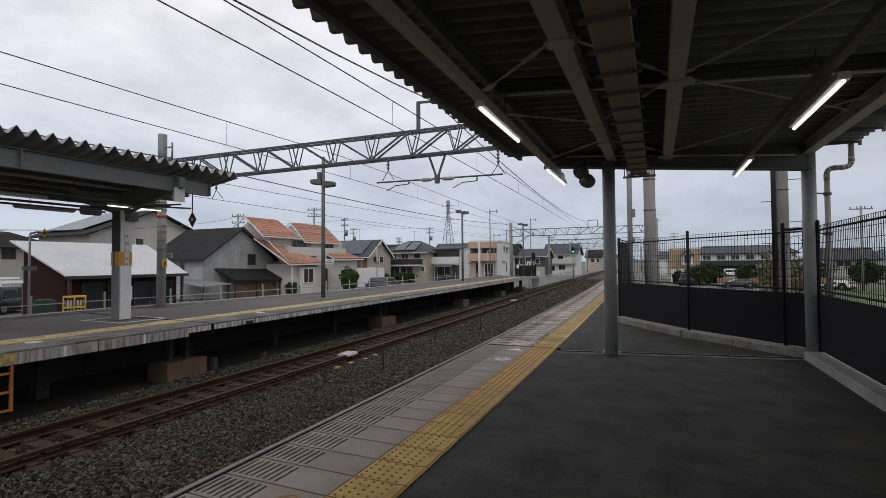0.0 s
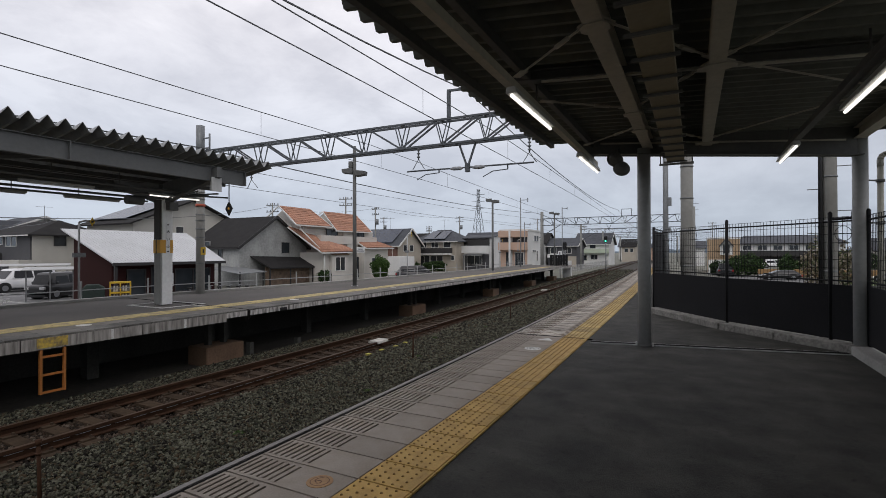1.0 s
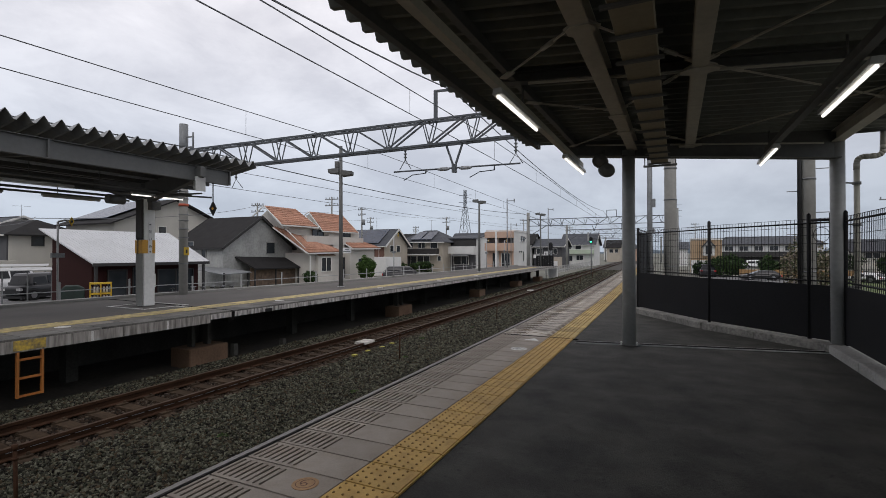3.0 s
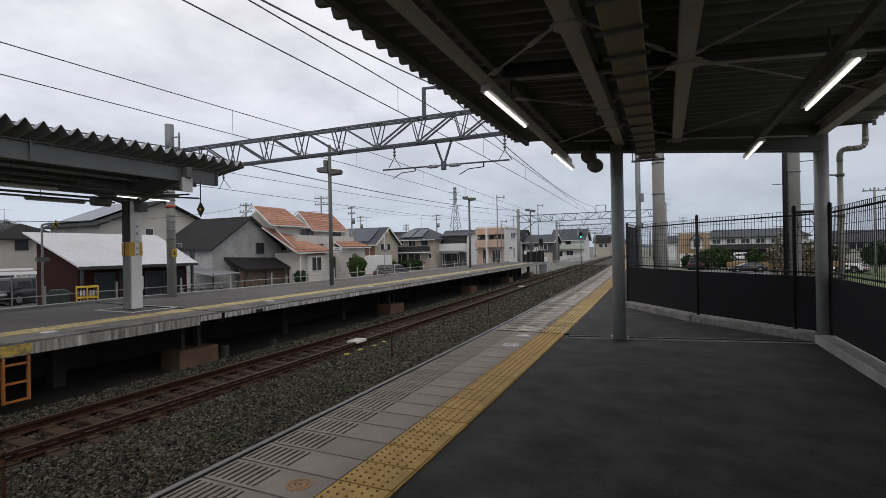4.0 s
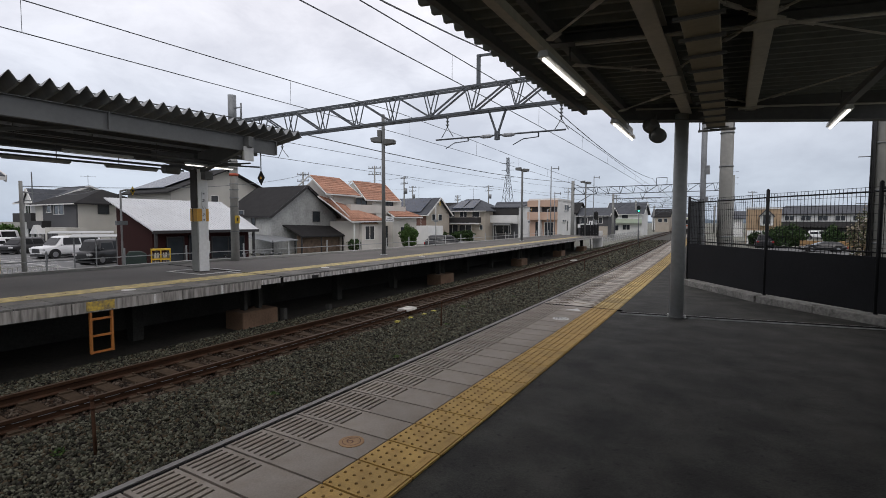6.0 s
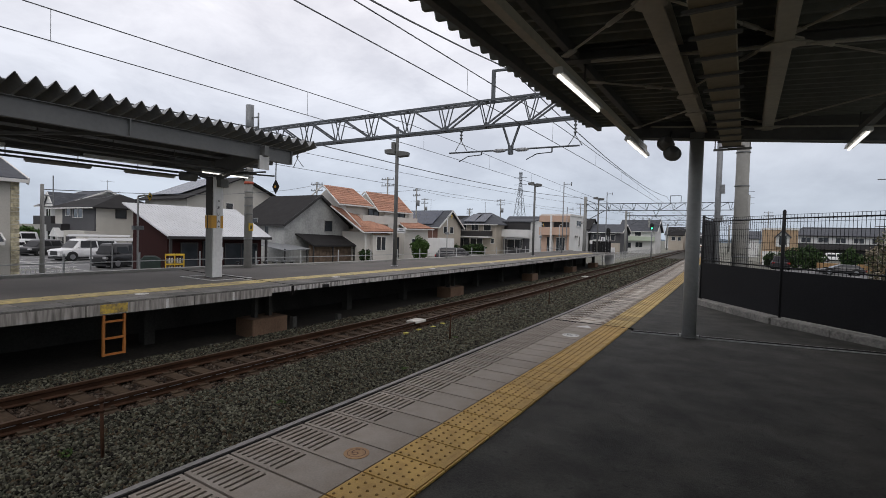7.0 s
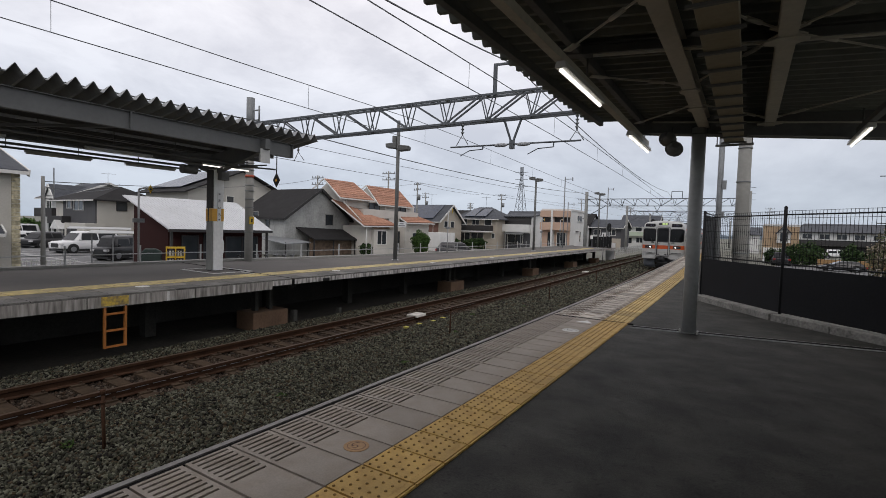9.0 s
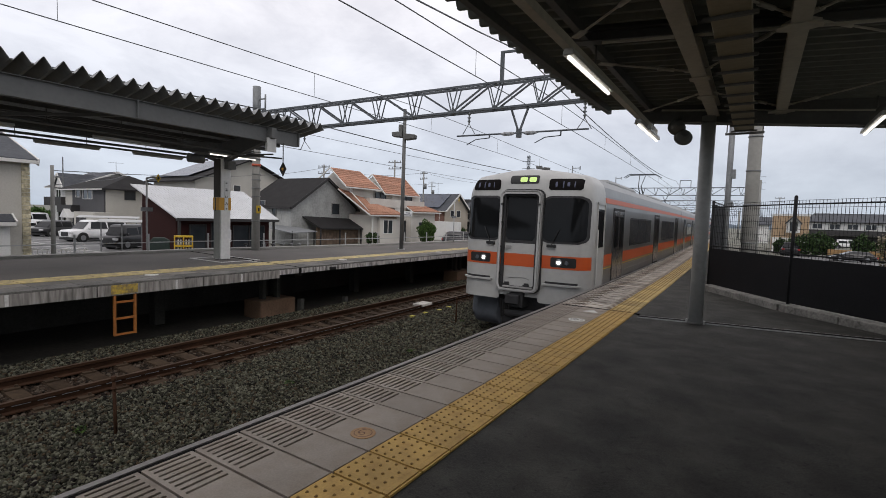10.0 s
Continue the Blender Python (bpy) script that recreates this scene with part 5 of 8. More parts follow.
h = house("beige and white flat-roofed two-storey house", -21.9, -17.9, 61.1, 68.3, 4.3, 4.6, "flat", W_WHITE, W_WHITE, windows=(("e", 63.8, 66.0, 3.0, 3.75), ("e", 63.1, 64.6, 1.45, 1.7), ("e", 65.0, 65.6, 0.2, 1.6)))
for z0, z1 in ((3.45, 4.3), (1.7, 2.75)):
    block(h, "front_band", W_BEIGE, -21.85, -17.95, 60.2, 61.1, z0, z1, "beige band")
# Dark panel on the wall, painting the shade behind the balcony.
block(h, "balcony_recess", W_DARK, -21.8, -18.0, 61.02, 61.1, 2.75, 3.45)
block(h, "ground_wall", W_BEIGE, -21.8, -18.0, 61.0, 61.1, GROUND_Z, 1.7)
block(h, "pillar", W_WHITE, -20.3, -20.05, 60.1, 61.1, GROUND_Z, 4.4)
window(h, "s", -1.75, -0.6, 0.2, 2.8, -0.12, TRIM_WHITE)
window(h, "s", -3.0, -2.3, 0.2, 2.8, -0.12, TRIM_DARK)
h = house("dark house with a grey gabled roof", -23.5, -18, 92, 99, 2.7, 4.1, "x", W_DARK, R_GREY, 0.5, trim=TRIM_WHITE, windows=(("s", -23, -21.8, 1.2, 2.2), ("s", -20.5, -19, 1.2, 2.2), ("s", -22.6, -21.0, -1.2, 0.3)))
block(h, "balcony", W_WHITE, -23.4, -20.6, 91.0, 92.0, 0.35, 1.05, "pale balcony wall")
block(h, "porch", W_SAND, -20.2, -18.0, 91.2, 92.0, GROUND_Z, 0.6, "sand coloured porch")
h = house("white and pale green house with a grey roof", -21.2, -14.2, 106.8, 115, 3.3, 5.6, "x", W_WHITE, R_GREY, 0.5, trim=TRIM_WHITE,
          windows=(("s", -20.4, -19.2, 2.2, 3.0), ("s", -18.2, -17.0, 2.2, 3.0), ("s", -19.8, -18.9, -0.4, 0.7), ("s", -18.0, -16.6, -0.2, 0.8)))
block(h, "balcony", W_GREEN, -21.2, -14.2, 105.9, 106.8, 1.15, 2.05, "pale green balcony")
h = house("grey house with a dark roof down the line", -17.0, -13.2, 150, 158, 3.0, 5.2, "x", W_SAND, R_BLACK, 0.4, windows=(("s", -16.2, -15.2, 1.4, 2.4), ("s", -14.6, -13.8, 1.4, 2.4)))
h = house("small beige house down the line", -14.6, -10.0, 172, 180, 2.9, 4.6, "x", W_BEIGE, R_GREY, 0.5, hip=1.6, windows=(("s", -14.0, -13.0, 1.2, 2.2), ("s", -11.8, -10.8, 1.2, 2.2), ("s", -13.0, -11.6, -1.2, 0.4)))
house("white house far down the line", -23, -17, 190, 200, 3.4, 6.0, "x", W_WHITE, R_GREY, 0.4, windows=(("s", -22, -20.6, 1.6, 2.6), ("s", -19.4, -18, 1.6, 2.6)))
house("brown house far down the line", -11.5, -7.5, 215, 223, 3.0, 5.0, "x", W_BROWN, R_GREY, 0.4, windows=(("s", -11, -10, 1.4, 2.4),))
house("brown house between the others", -46, -39, 76, 84, 3.0, 5.0, "x", W_BROWN, R_BLACK, 0.4)
house("grey house behind the street", -30, -24, 92, 99, 3.2, 5.2, "x", W_GREY, R_BLACK, 0.4)
house("pale house behind the street", -44, -36, 96, 104, 3.4, 5.8, "x", W_CREAM, R_GREY, 0.4)

# ---------------------------------------------------------------- street, lots and hedges
bm = bmesh.new()
box(bm, -75, -15.0, -30, 24.2, GROUND_Z - 0.05, GROUND_Z + 0.006)
solid("car_park", bm, ROAD, "grey asphalt car park behind the far platform", "car park", kind="structure")
bm = bmesh.new()
sweep(bm, [(-3.4, -0.05), (-3.4, 0.008), (3.4, 0.008), (3.4, -0.05)], line(-21.0, GROUND_Z, 22, 160, 6))
solid("street", bm, ROAD, "grey asphalt street in front of the houses", "road", kind="structure")
bm = bmesh.new()
for x0, y0, x1, y1 in ((-55, 11.5, -26, 11.8), (-46, 8.0, -45.8, 11.5), (-40, 8, -39.8, 11.5), (-34, 12.0, -33.8, 17), (-38.4, 12.0, -38.2, 17), (-43, 12, -42.8, 17)):
    box(bm, x0, x1, y0, y1, GROUND_Z, GROUND_Z + 0.012)
solid("parking_lines", bm, material("worn_road_paint", (0.36, 0.36, 0.35), 0.9, vary=0.5, grain=12, stain=3), "white painted lines on the car park", "road marking", kind="structure")

# ---------------------------------------------------------------- edge slabs and tactile tiles of the near platform
PITCH = 0.30
EDGE_IN = -0.832


def slab_mesh(mat):
    b = bmesh.new()
    g = 0.008
    y0, y1 = g, PITCH - g
    slots, w = 8, 0.020
    left = EDGE_IN + 0.02
    step = 0.052
    s0, s1 = 0.035, PITCH - 0.035
    x = EDGE_IN
    for i in range(slots):
        a = left + i * step
        box(b, x, a, y0, y1, -0.045, 0)
        box(b, a, a + w, y0, s0, -0.045, 0)
        box(b, a, a + w, s1, y1, -0.045, 0)
        x = a + w
    box(b, x, -0.004, y0, y1, -0.045, 0)
    return finish(b, "edge_slab", mat)


STUD = material("dark_yellow_stud", (0.26, 0.15, 0.04), 0.8, vary=0.3, grain=60, stain=3.0, bump=0.1)


def tile_mesh(mat):
    b = bmesh.new()
    g = 0.0075
    box(b, g, 0.345, g, PITCH - g, -0.03, 0.002)
    box(b, 0.350, 0.385, g, PITCH - g, -0.03, 0.006)
    box(b, 0.388, 0.400, g, PITCH - g, -0.03, 0.001)
    for i in range(5):
        for j in range(5):
            cx, cy = 0.04 + i * 0.066, 0.03 + j * 0.06
            q = [b.verts.new((cx + r * math.cos(k * math.pi / 3), cy + r * math.sin(k * math.pi / 3), z)) for r, z in ((0.0105, 0.002), (0.006, 0.009)) for k in range(6)]
            for k in range(6):
                b.faces.new((q[k], q[(k + 1) % 6], q[6 + (k + 1) % 6], q[6 + k])).material_index = 1
            b.faces.new(q[6:]).material_index = 1
    return finish(b, "tactile_tile", [mat, STUD])


# Near-black sheet: the shade in slots and joints is put into its colour.
bm = bmesh.new()
sweep(bm, [(EDGE_IN - 0.01, -0.045), (EDGE_IN - 0.01, -0.09), (0.405, -0.09), (0.405, -0.045)], line(0, 0, -8, 62, 3))
part("slab_bed", bm, SLOT, platform, "near-black sheet standing for shade under the slotted slabs")
slab_new, slab_old, tile_me, tile_old = slab_mesh(EDGE_SLAB), slab_mesh(EDGE_STAINED), tile_mesh(TACTILE), tile_mesh(TACTILE_WORN)
SEAM = 6.22
for i in range(-22, 205):
    y = i * PITCH
    jit = random.uniform(-0.0015, 0.0015)
    piece("edge_slab", slab_new if y < SEAM else slab_old, platform, on_line(0, y, jit))
    piece("tactile_tile", tile_me if y < SEAM else tile_old, platform, on_line(0, y, jit * 0.5))
bm = bmesh.new()
box(bm, EDGE_NEAR + 0.03, 0.405, SEAM - 0.022, SEAM + 0.022, -0.03, 0.0045)
part("seam_gap", bm, SLOT, platform, "dark joint across the slabs")

MARK_ORANGE = material("orange_floor_mark", (0.36, 0.205, 0.09), 0.7, vary=0.25, grain=40)
MARK_WHITE = material("white_floor_mark", (0.62, 0.61, 0.58), 0.75, vary=0.3, grain=30)


def floor_mark(x, y, r, mat, label):
    m = thing("floor_mark", label, "floor mark", pose(x, y, 0.0))
    b = bmesh.new()
    rod(b, (0, 0, 0.0005), (0, 0, 0.004), r, n=32)
    part("disc", b, mat, m)
    b = bmesh.new()
    for k in range(40):
        a, c = 2 * math.pi * k / 40, 2 * math.pi * (k + 1) / 40
        q = [(rr * math.cos(t), rr * math.sin(t), 0.0052) for rr, t in ((r * 0.68, a), (r * 0.74, a), (r * 0.74, c), (r * 0.68, c))]
        b.faces.new([b.verts.new(p) for p in q])
    for k in range(26):
        t0, t1 = k / 26, (k + 1) / 26

        def spiral(t, w):
            ang = radians(100 + 250 * t) if t < 0.5 else radians(225 + 330 * (t - 0.5) * 2)
            rad, off = (0.42, 0.12) if t < 0.5 else (0.22, -0.15)
            return ((rad + w) * r * math.cos(ang), r * off + (rad + w) * r * math.sin(ang), 0.0054)
        if abs(t0 - 0.5) < 0.03:
            continue
        b.faces.new([b.verts.new(p) for p in (spiral(t0, -0.05), spiral(t0, 0.05), spiral(t1, 0.05), spiral(t1, -0.05))])
    part("numeral", b, SLOT if mat is MARK_WHITE else material("dark_orange_ink", (0.12, 0.05, 0.02), 0.7), m, "dark ring and numeral")
    return m


floor_mark(-0.20, 0.46, 0.082, MARK_ORANGE, "round orange boarding mark on the platform slab")
floor_mark(-0.24, 5.06, 0.12, MARK_WHITE, "round white boarding mark on the platform slab")
tri = thing("floor_mark", "white triangular boarding mark on the platform slab", "floor mark", pose(-0.26, 5.9, 0.0))
bm = bmesh.new()
prism(bm, [(-0.12, -0.1), (0.12, -0.1), (0, 0.12)], "z", 0.0005, 0.004)
part("triangle", bm, MARK_WHITE, tri)

# ---------------------------------------------------------------- sleepers and ballast stones
bm = bmesh.new()
prism(bm, [(-1.0, -0.17), (1.0, -0.17), (1.0, -0.005), (-1.0, -0.005)], "y", -0.105, 0.105)
for s in (-0.566, 0.566):
    box(bm, s - 0.16, s + 0.16, -0.09, 0.09, -0.006, 0.022)
    for k in (-0.1, 0.1):
        rod(bm, (s + k, 0.05 if k > 0 else -0.05, 0.02), (s + k, 0.05 if k > 0 else -0.05, 0.055), 0.022, n=6)
sleeper_me = finish(bm, "sleeper", SLEEPER)
for tr, side in zip(tracks, (TRACK_NEAR, TRACK_FAR)):
    y = -13.5
    while y < 68 if side == TRACK_FAR else y < 40:
        piece("sleeper", sleeper_me, tr, on_line(side + random.uniform(-0.02, 0.02), y, RAIL_Z - 0.155) @ pose(0, 0, 0, 0, 0, random.uniform(-1, 1)))
        y += 0.484


def ballast(x0, x1, y0, y1, per_m2, size, height, mat=None):
    """Loose stones: jittered little blocks, in one mesh."""
    rng = np.random.default_rng(int(abs(x0) * 100 + y1 * 7))
    n = int((x1 - x0) * (y1 - y0) * per_m2)
    xs, ys = rng.uniform(x0, x1, n), rng.uniform(y0, y1, n)
    zs = height(xs, ys) + rng.uniform(-0.022, 0.014, n)
    sz = size * rng.uniform(0.5, 1.3, n)
    cube = np.array([(x, y, z) for x in (-.5, .5) for y in (-.5, .5) for z in (-.5, .5)], float)
    v = cube[None] * sz[:, None, None] * rng.uniform(0.45, 1.35, (n, 1, 3)) + rng.normal(0, 0.11, (n, 8, 3)) * sz[:, None, None]
    q = rng.normal(size=(n, 4))
    q /= np.linalg.norm(q, axis=1)[:, None]
    w, a, b, c = q.T
    rot = np.stack([np.stack([1 - 2 * (b * b + c * c), 2 * (a * b - c * w), 2 * (a * c + b * w)], -1),
                    np.stack([2 * (a * b + c * w), 1 - 2 * (a * a + c * c), 2 * (b * c - a * w)], -1),
                    np.stack([2 * (a * c - b * w), 2 * (b * c + a * w), 1 - 2 * (a * a + b * b)], -1)], 1)
    v = np.einsum("nij,nkj->nki", rot, v)
    v[:, :, 0] += (xs + np.array([bend(t) for t in ys]))[:, None]
    v[:, :, 1] += ys[:, None]
    v[:, :, 2] += zs[:, None]
    faces = np.array([(0, 1, 3, 2), (4, 6, 7, 5), (0, 4, 5, 1), (2, 3, 7, 6), (0, 2, 6, 4), (1, 5, 7, 3)])
    loops = (faces[None] + 8 * np.arange(n)[:, None, None]).reshape(-1)
    me = bpy.data.meshes.new("ballast_stones")
    me.vertices.add(n * 8)
    me.vertices.foreach_set("co", v.reshape(-1))
    me.loops.add(len(loops))
    me.loops.foreach_set("vertex_index", loops)
    me.polygons.add(n * 6)
    me.polygons.foreach_set("loop_start", np.arange(n * 6) * 4)
    me.update(calc_edges=True)
    me.validate()
    me.materials.append(mat or BALLAST)
    return tagged(new("ballast_stones", me), "loose grey crushed stone ballast between the tracks", "ballast", kind="stuff")


def bed_height(xs, ys):
    """Level between the rails, heaped a little between the tracks and towards the far platform."""
    d = np.abs(xs - TRACK_FAR)
    z = np.where(d < 0.52, BED_Z + 0.02, np.where(d < 1.1, BED_Z + 0.035, BED_Z + 0.06))
    z = np.where((xs > TRACK_FAR + 0.9) & (xs < TRACK_NEAR - 0.8), BED_Z + 0.075 + 0.02 * np.sin(ys * 1.3 + xs * 2), z)
    return np.where(xs < TRACK_FAR - 0.8, BED_Z + 0.12, z)


ballast(-5.72, -3.1, -2.5, 6.5, 2500, 0.0295, bed_height)
ballast(-5.72, -3.1, 6.5, 13, 1500, 0.036, bed_height)
ballast(-7.45, -5.72, -2.5, 9, 1200, 0.039, bed_height, BALLAST_RUSTY)
ballast(-8.25, -7.45, -2.5, 9, 2000, 0.032, bed_height)
ballast(-5.72, -3.1, 13, 24, 720, 0.05, bed_height)
ballast(-7.45, -5.72, 9, 24, 700, 0.05, bed_height, BALLAST_RUSTY)
ballast(-8.25, -7.45, 9, 24, 700, 0.05, bed_height)
ballast(-3.1, -1.05, -2.5, 14, 520, 0.05, bed_height, BALLAST_RUSTY)
ballast(-8.2, -1.4, 24, 45, 100, 0.085, bed_height)
ballast(-8.2, -1.4, 45, 75, 60, 0.10, bed_height)

# ---------------------------------------------------------------- stakes, beacon and marks between the tracks
stake_list = ((-4.40, 0.78), (-4.32, 8.61), (-4.35, 16.5), (-4.4, 24.9), (-4.4, 32.3), (-4.4, 41), (-4.4, 50), (-4.4, 60))
for i, (x, y) in enumerate(stake_list):
    st = thing("marker_stake", "thin rusty steel stake in the ballast", "stake", on_line(x, y, BED_Z) @ pose(0, 0, 0, 0, (-3, 1, 2, -1)[i % 4]), "stakes between the tracks")
    bm = bmesh.new()
    rod(bm, (0, 0, -0.1), (0, 0, 0.74), 0.021, n=8)
    part("shaft", bm, RUST, st)
    bm = bmesh.new()
    rod(bm, (0, 0, 0.70), (0, 0, 0.76), 0.030, n=10)
    rod(bm, (0, 0, 0.60), (0, 0, 0.62), 0.034, n=10)
    part("cap", bm, RUST, st)
beacon = thing("track_beacon", "white weathered beacon box between the rails", "track beacon", on_line(TRACK_FAR + 0.46, 9.7, RAIL_Z))
bm = bmesh.new()
prism(bm, [(-0.19, -0.05), (0.19, -0.05), (0.16, 0.02), (-0.16, 0.02)], "y", -0.26, 0.26)
part("case", bm, material("dirty_white_case", (0.50, 0.48, 0.44), 0.7, vary=0.4, grain=20, stain=6), beacon, bevel=0.012)
bm = bmesh.new()
box(bm, -0.22, 0.22, -0.12, 0.12, -0.12, -0.05)
part("mount", bm, RUST, beacon)
copy_thing(beacon, on_line(TRACK_FAR + 0.3, 30.2, RAIL_Z))
for x, y in ((-5.62, 8.5), (-5.6, 9.1), (-5.52, 9.7), (-5.56, 10.3)):
    mk = thing("track_mark", "small yellow painted mark on a sleeper end", "track mark", on_line(x, y, BED_Z + 0.125), "yellow marks beside the rail")
    bm = bmesh.new()
    box(bm, -0.06, 0.06, -0.055, 0.055, -0.06, 0.006)
    part("plate", bm, material("yellow_mark", (0.46, 0.41, 0.06), 0.8, dark=(0.14, 0.12, 0.05), grain=30, stain=12), mk, bevel=0.004)
cable = thing("rail_cable", "pale cable clipped along the rail", "cable")
bm = bmesh.new()
for i in range(60):
    y = -3 + i * 0.27
    x = TRACK_FAR + 0.566 + 0.045 + bend(y)
    box(bm, x - 0.004, x + 0.004, y, y + 0.2, RAIL_Z - 0.054, RAIL_Z - 0.049)
tagged(part("cable", bm, GALVANISED, cable), kind="stuff")

# ---------------------------------------------------------------- far platform details
face_mat = material("streaked_edge_concrete", (0.36, 0.35, 0.33), 0.9, vary=0.2, grain=20, stain=1.0)
nt = face_mat.node_tree
streak, mp, tc = nt.nodes.new("ShaderNodeTexNoise"), nt.nodes.new("ShaderNodeMapping"), nt.nodes.new("ShaderNodeTexCoord")
mp.inputs["Scale"].default_value = (1, 15, 1.6)
streak.inputs["Scale"].default_value, streak.inputs["Detail"].default_value = 1.0, 6
sr = nt.nodes.new("ShaderNodeValToRGB")
sr.color_ramp.elements[0].position, sr.color_ramp.elements[0].color = 0.34, (0.125, 0.117, 0.105, 1)
sr.color_ramp.elements[1].position, sr.color_ramp.elements[1].color = 0.62, (0.36, 0.34, 0.31, 1)
nt.links.new(tc.outputs["Object"], mp.inputs["Vector"])
nt.links.new(mp.outputs["Vector"], streak.inputs["Vector"])
nt.links.new(streak.outputs["Fac"], sr.inputs["Fac"])
nt.links.new(sr.outputs["Color"], nt.nodes["Principled BSDF"].inputs["Base Color"])

face_pale = face_mat.copy()
face_pale.name = "pale_streaked_concrete"
for n_ in face_pale.node_tree.nodes:
    if n_.bl_idname == "ShaderNodeMapping":
        n_.inputs["Scale"].default_value = (1, 13, 2.2)
    if n_.bl_idname == "ShaderNodeValToRGB" and n_.color_ramp.elements[1].position > 0.615 and n_.color_ramp.elements[1].position < 0.625:
        n_.color_ramp.elements[0].color, n_.color_ramp.elements[1].color = (0.13, 0.125, 0.115, 1), (0.58, 0.56, 0.53, 1)

y = -12.0
k = 0
while y < 49.8:
    L = 2.0
    bm = bmesh.new()
    a, c = y + 0.01, min(y + L - 0.01, 49.9)
    low = -0.225 if y < 6 else -0.15
    sweep(bm, [(-0.02, -0.018), (-0.02, low), (0.035, low), (0.035, -0.03)], line(EDGE_FAR, 0, a, c, 1))
    part("edge_face", bm, face_mat if y < 6 else face_pale, far_platform, "streaked concrete edge")
    y += L
dark_tile = material("grimy_edge_tile", (0.13, 0.125, 0.115), 0.9, vary=0.5, grain=30, stain=2.5, random_tone=0.35)
bm = bmesh.new()
box(bm, -0.49, 0.03, 0.006, 0.594, -0.03, 0.006)
grime_me = finish(bm, "edge_tile", dark_tile)
bm = bmesh.new()
box(bm, -0.60, 0.0, 0.005, 0.595, -0.03, 0.008)
fade_me = finish(bm, "tactile_tile", TACTILE_FADED)
bm = bmesh.new()
box(bm, -0.41, 0.0, 0.005, 0.595, -0.03, 0.006)
pale_me = finish(bm, "slab", material("pale_edge_slab", (0.155, 0.142, 0.122), 0.9, vary=0.3, grain=20, stain=2, random_tone=0.2))
for i in range(-10, 83):
    y = i * 0.6
    piece("edge_tile", grime_me, far_platform, on_line(EDGE_FAR, y))
    piece("edge_tile", pale_me, far_platform, on_line(EDGE_FAR - 0.495, y))
    if y < 44:
        piece("tactile_tile", fade_me, far_platform, on_line(EDGE_FAR - 0.95, y))
# orange plate and ladder
bm = bmesh.new()
sweep(bm, [(0.036, -0.03), (0.036, -0.2), (0.042, -0.2), (0.042, -0.03)], line(EDGE_FAR, 0, 2.22, 2.68, 0.5))
part("painted_plate", bm, material("worn_yellow_paint", (0.52, 0.36, 0.05), 0.75, dark=(0.16, 0.13, 0.08), grain=25, stain=9), far_platform, "yellow painted patch on the platform edge")
ladder = thing("ladder", "orange steel ladder under the platform edge", "ladder", on_line(EDGE_FAR + 0.0, 2.27, 0))
for dy in (0.02, 0.37):
    bm = bmesh.new()
    box(bm, -0.03, 0.03, dy - 0.017, dy + 0.017, -0.99, -0.2)
    part("stile", bm, LADDER_ORANGE, ladder)
for z in (-0.97, -0.67, -0.36):
    bm = bmesh.new()
    box(bm, -0.02, 0.02, 0.03, 0.36, z - 0.018, z + 0.018)
    part("rung", bm, LADDER_ORANGE, ladder)
# piers under the deck
for y, w, h in ((6.4, 1.1, 0.42), (16.4, 1.2, 0.42), (26.6, 1.1, 0.42), (36, 1.2, 0.42), (44, 1.2, 0.42), (-3.6, 1.1, 0.42)):
    pier = thing("pier", "brown concrete footing with a steel post under the platform", "pier", on_line(EDGE_FAR - 0.85, y, GROUND_Z), "footings under the far platform")
    bm = bmesh.new()
    box(bm, -0.35, 0.35, -w / 2, w / 2, 0, h + 0.15)
    part("footing", bm, BROWN_BLOCK, pier, bevel=0.02)
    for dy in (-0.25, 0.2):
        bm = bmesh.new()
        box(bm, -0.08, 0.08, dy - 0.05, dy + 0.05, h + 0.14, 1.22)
        part("post", bm, CONCRETE_SHADED, pier)
for y in (7.15, 8.9):
    bm = bmesh.new()
    box(bm, -0.07, 0.07, -0.06, 0.06, 0, 0.5 if y < 8 else 0.35)
    o = solid("marker_post", bm, CONCRETE_SHADED, "short grey concrete post under the far platform", "post")
    o.matrix_basis = on_line(EDGE_FAR - 0.5, y, GROUND_Z)
# end of the deck
bm = bmesh.new()
box(bm, EDGE_FAR - 1.0 + bend(50.5), EDGE_FAR - 0.1 + bend(50.5), 50.2, 50.5, GROUND_Z, 0.5)
solid("end_board", bm, WHITE_PAINT, "white board at the end of the far platform", "board")
screen = thing("screen_wall", "black slatted screen at the end of the far platform", "screen", pose(-10.7, 48.9, 0))
for i in range(7):
    bm = bmesh.new()
    box(bm, -0.95 + i * 0.27, -0.95 + i * 0.27 + 0.25, -0.03, 0.03, 0.0, 1.13)
    part("board", bm, FENCE_BLACK, screen)

# back railing of the far platform
rail_f = thing("back_railing", "low grey steel railing along the back of the far platform", "railing")
for z in (0.33,):
    bm = bmesh.new()
    sweep(bm, [(-0.014, -0.014), (0.014, -0.014), (0.014, 0.014), (-0.014, 0.014)], back_line(0.2, z, -12, 49))
    part("rail", bm, STEEL_PAINT, rail_f)
y = -12.0
bm0 = bmesh.new()
box(bm0, -0.02, 0.02, -0.02, 0.02, 0, 0.6)
post_me = finish(bm0, "post", STEEL_PAINT)
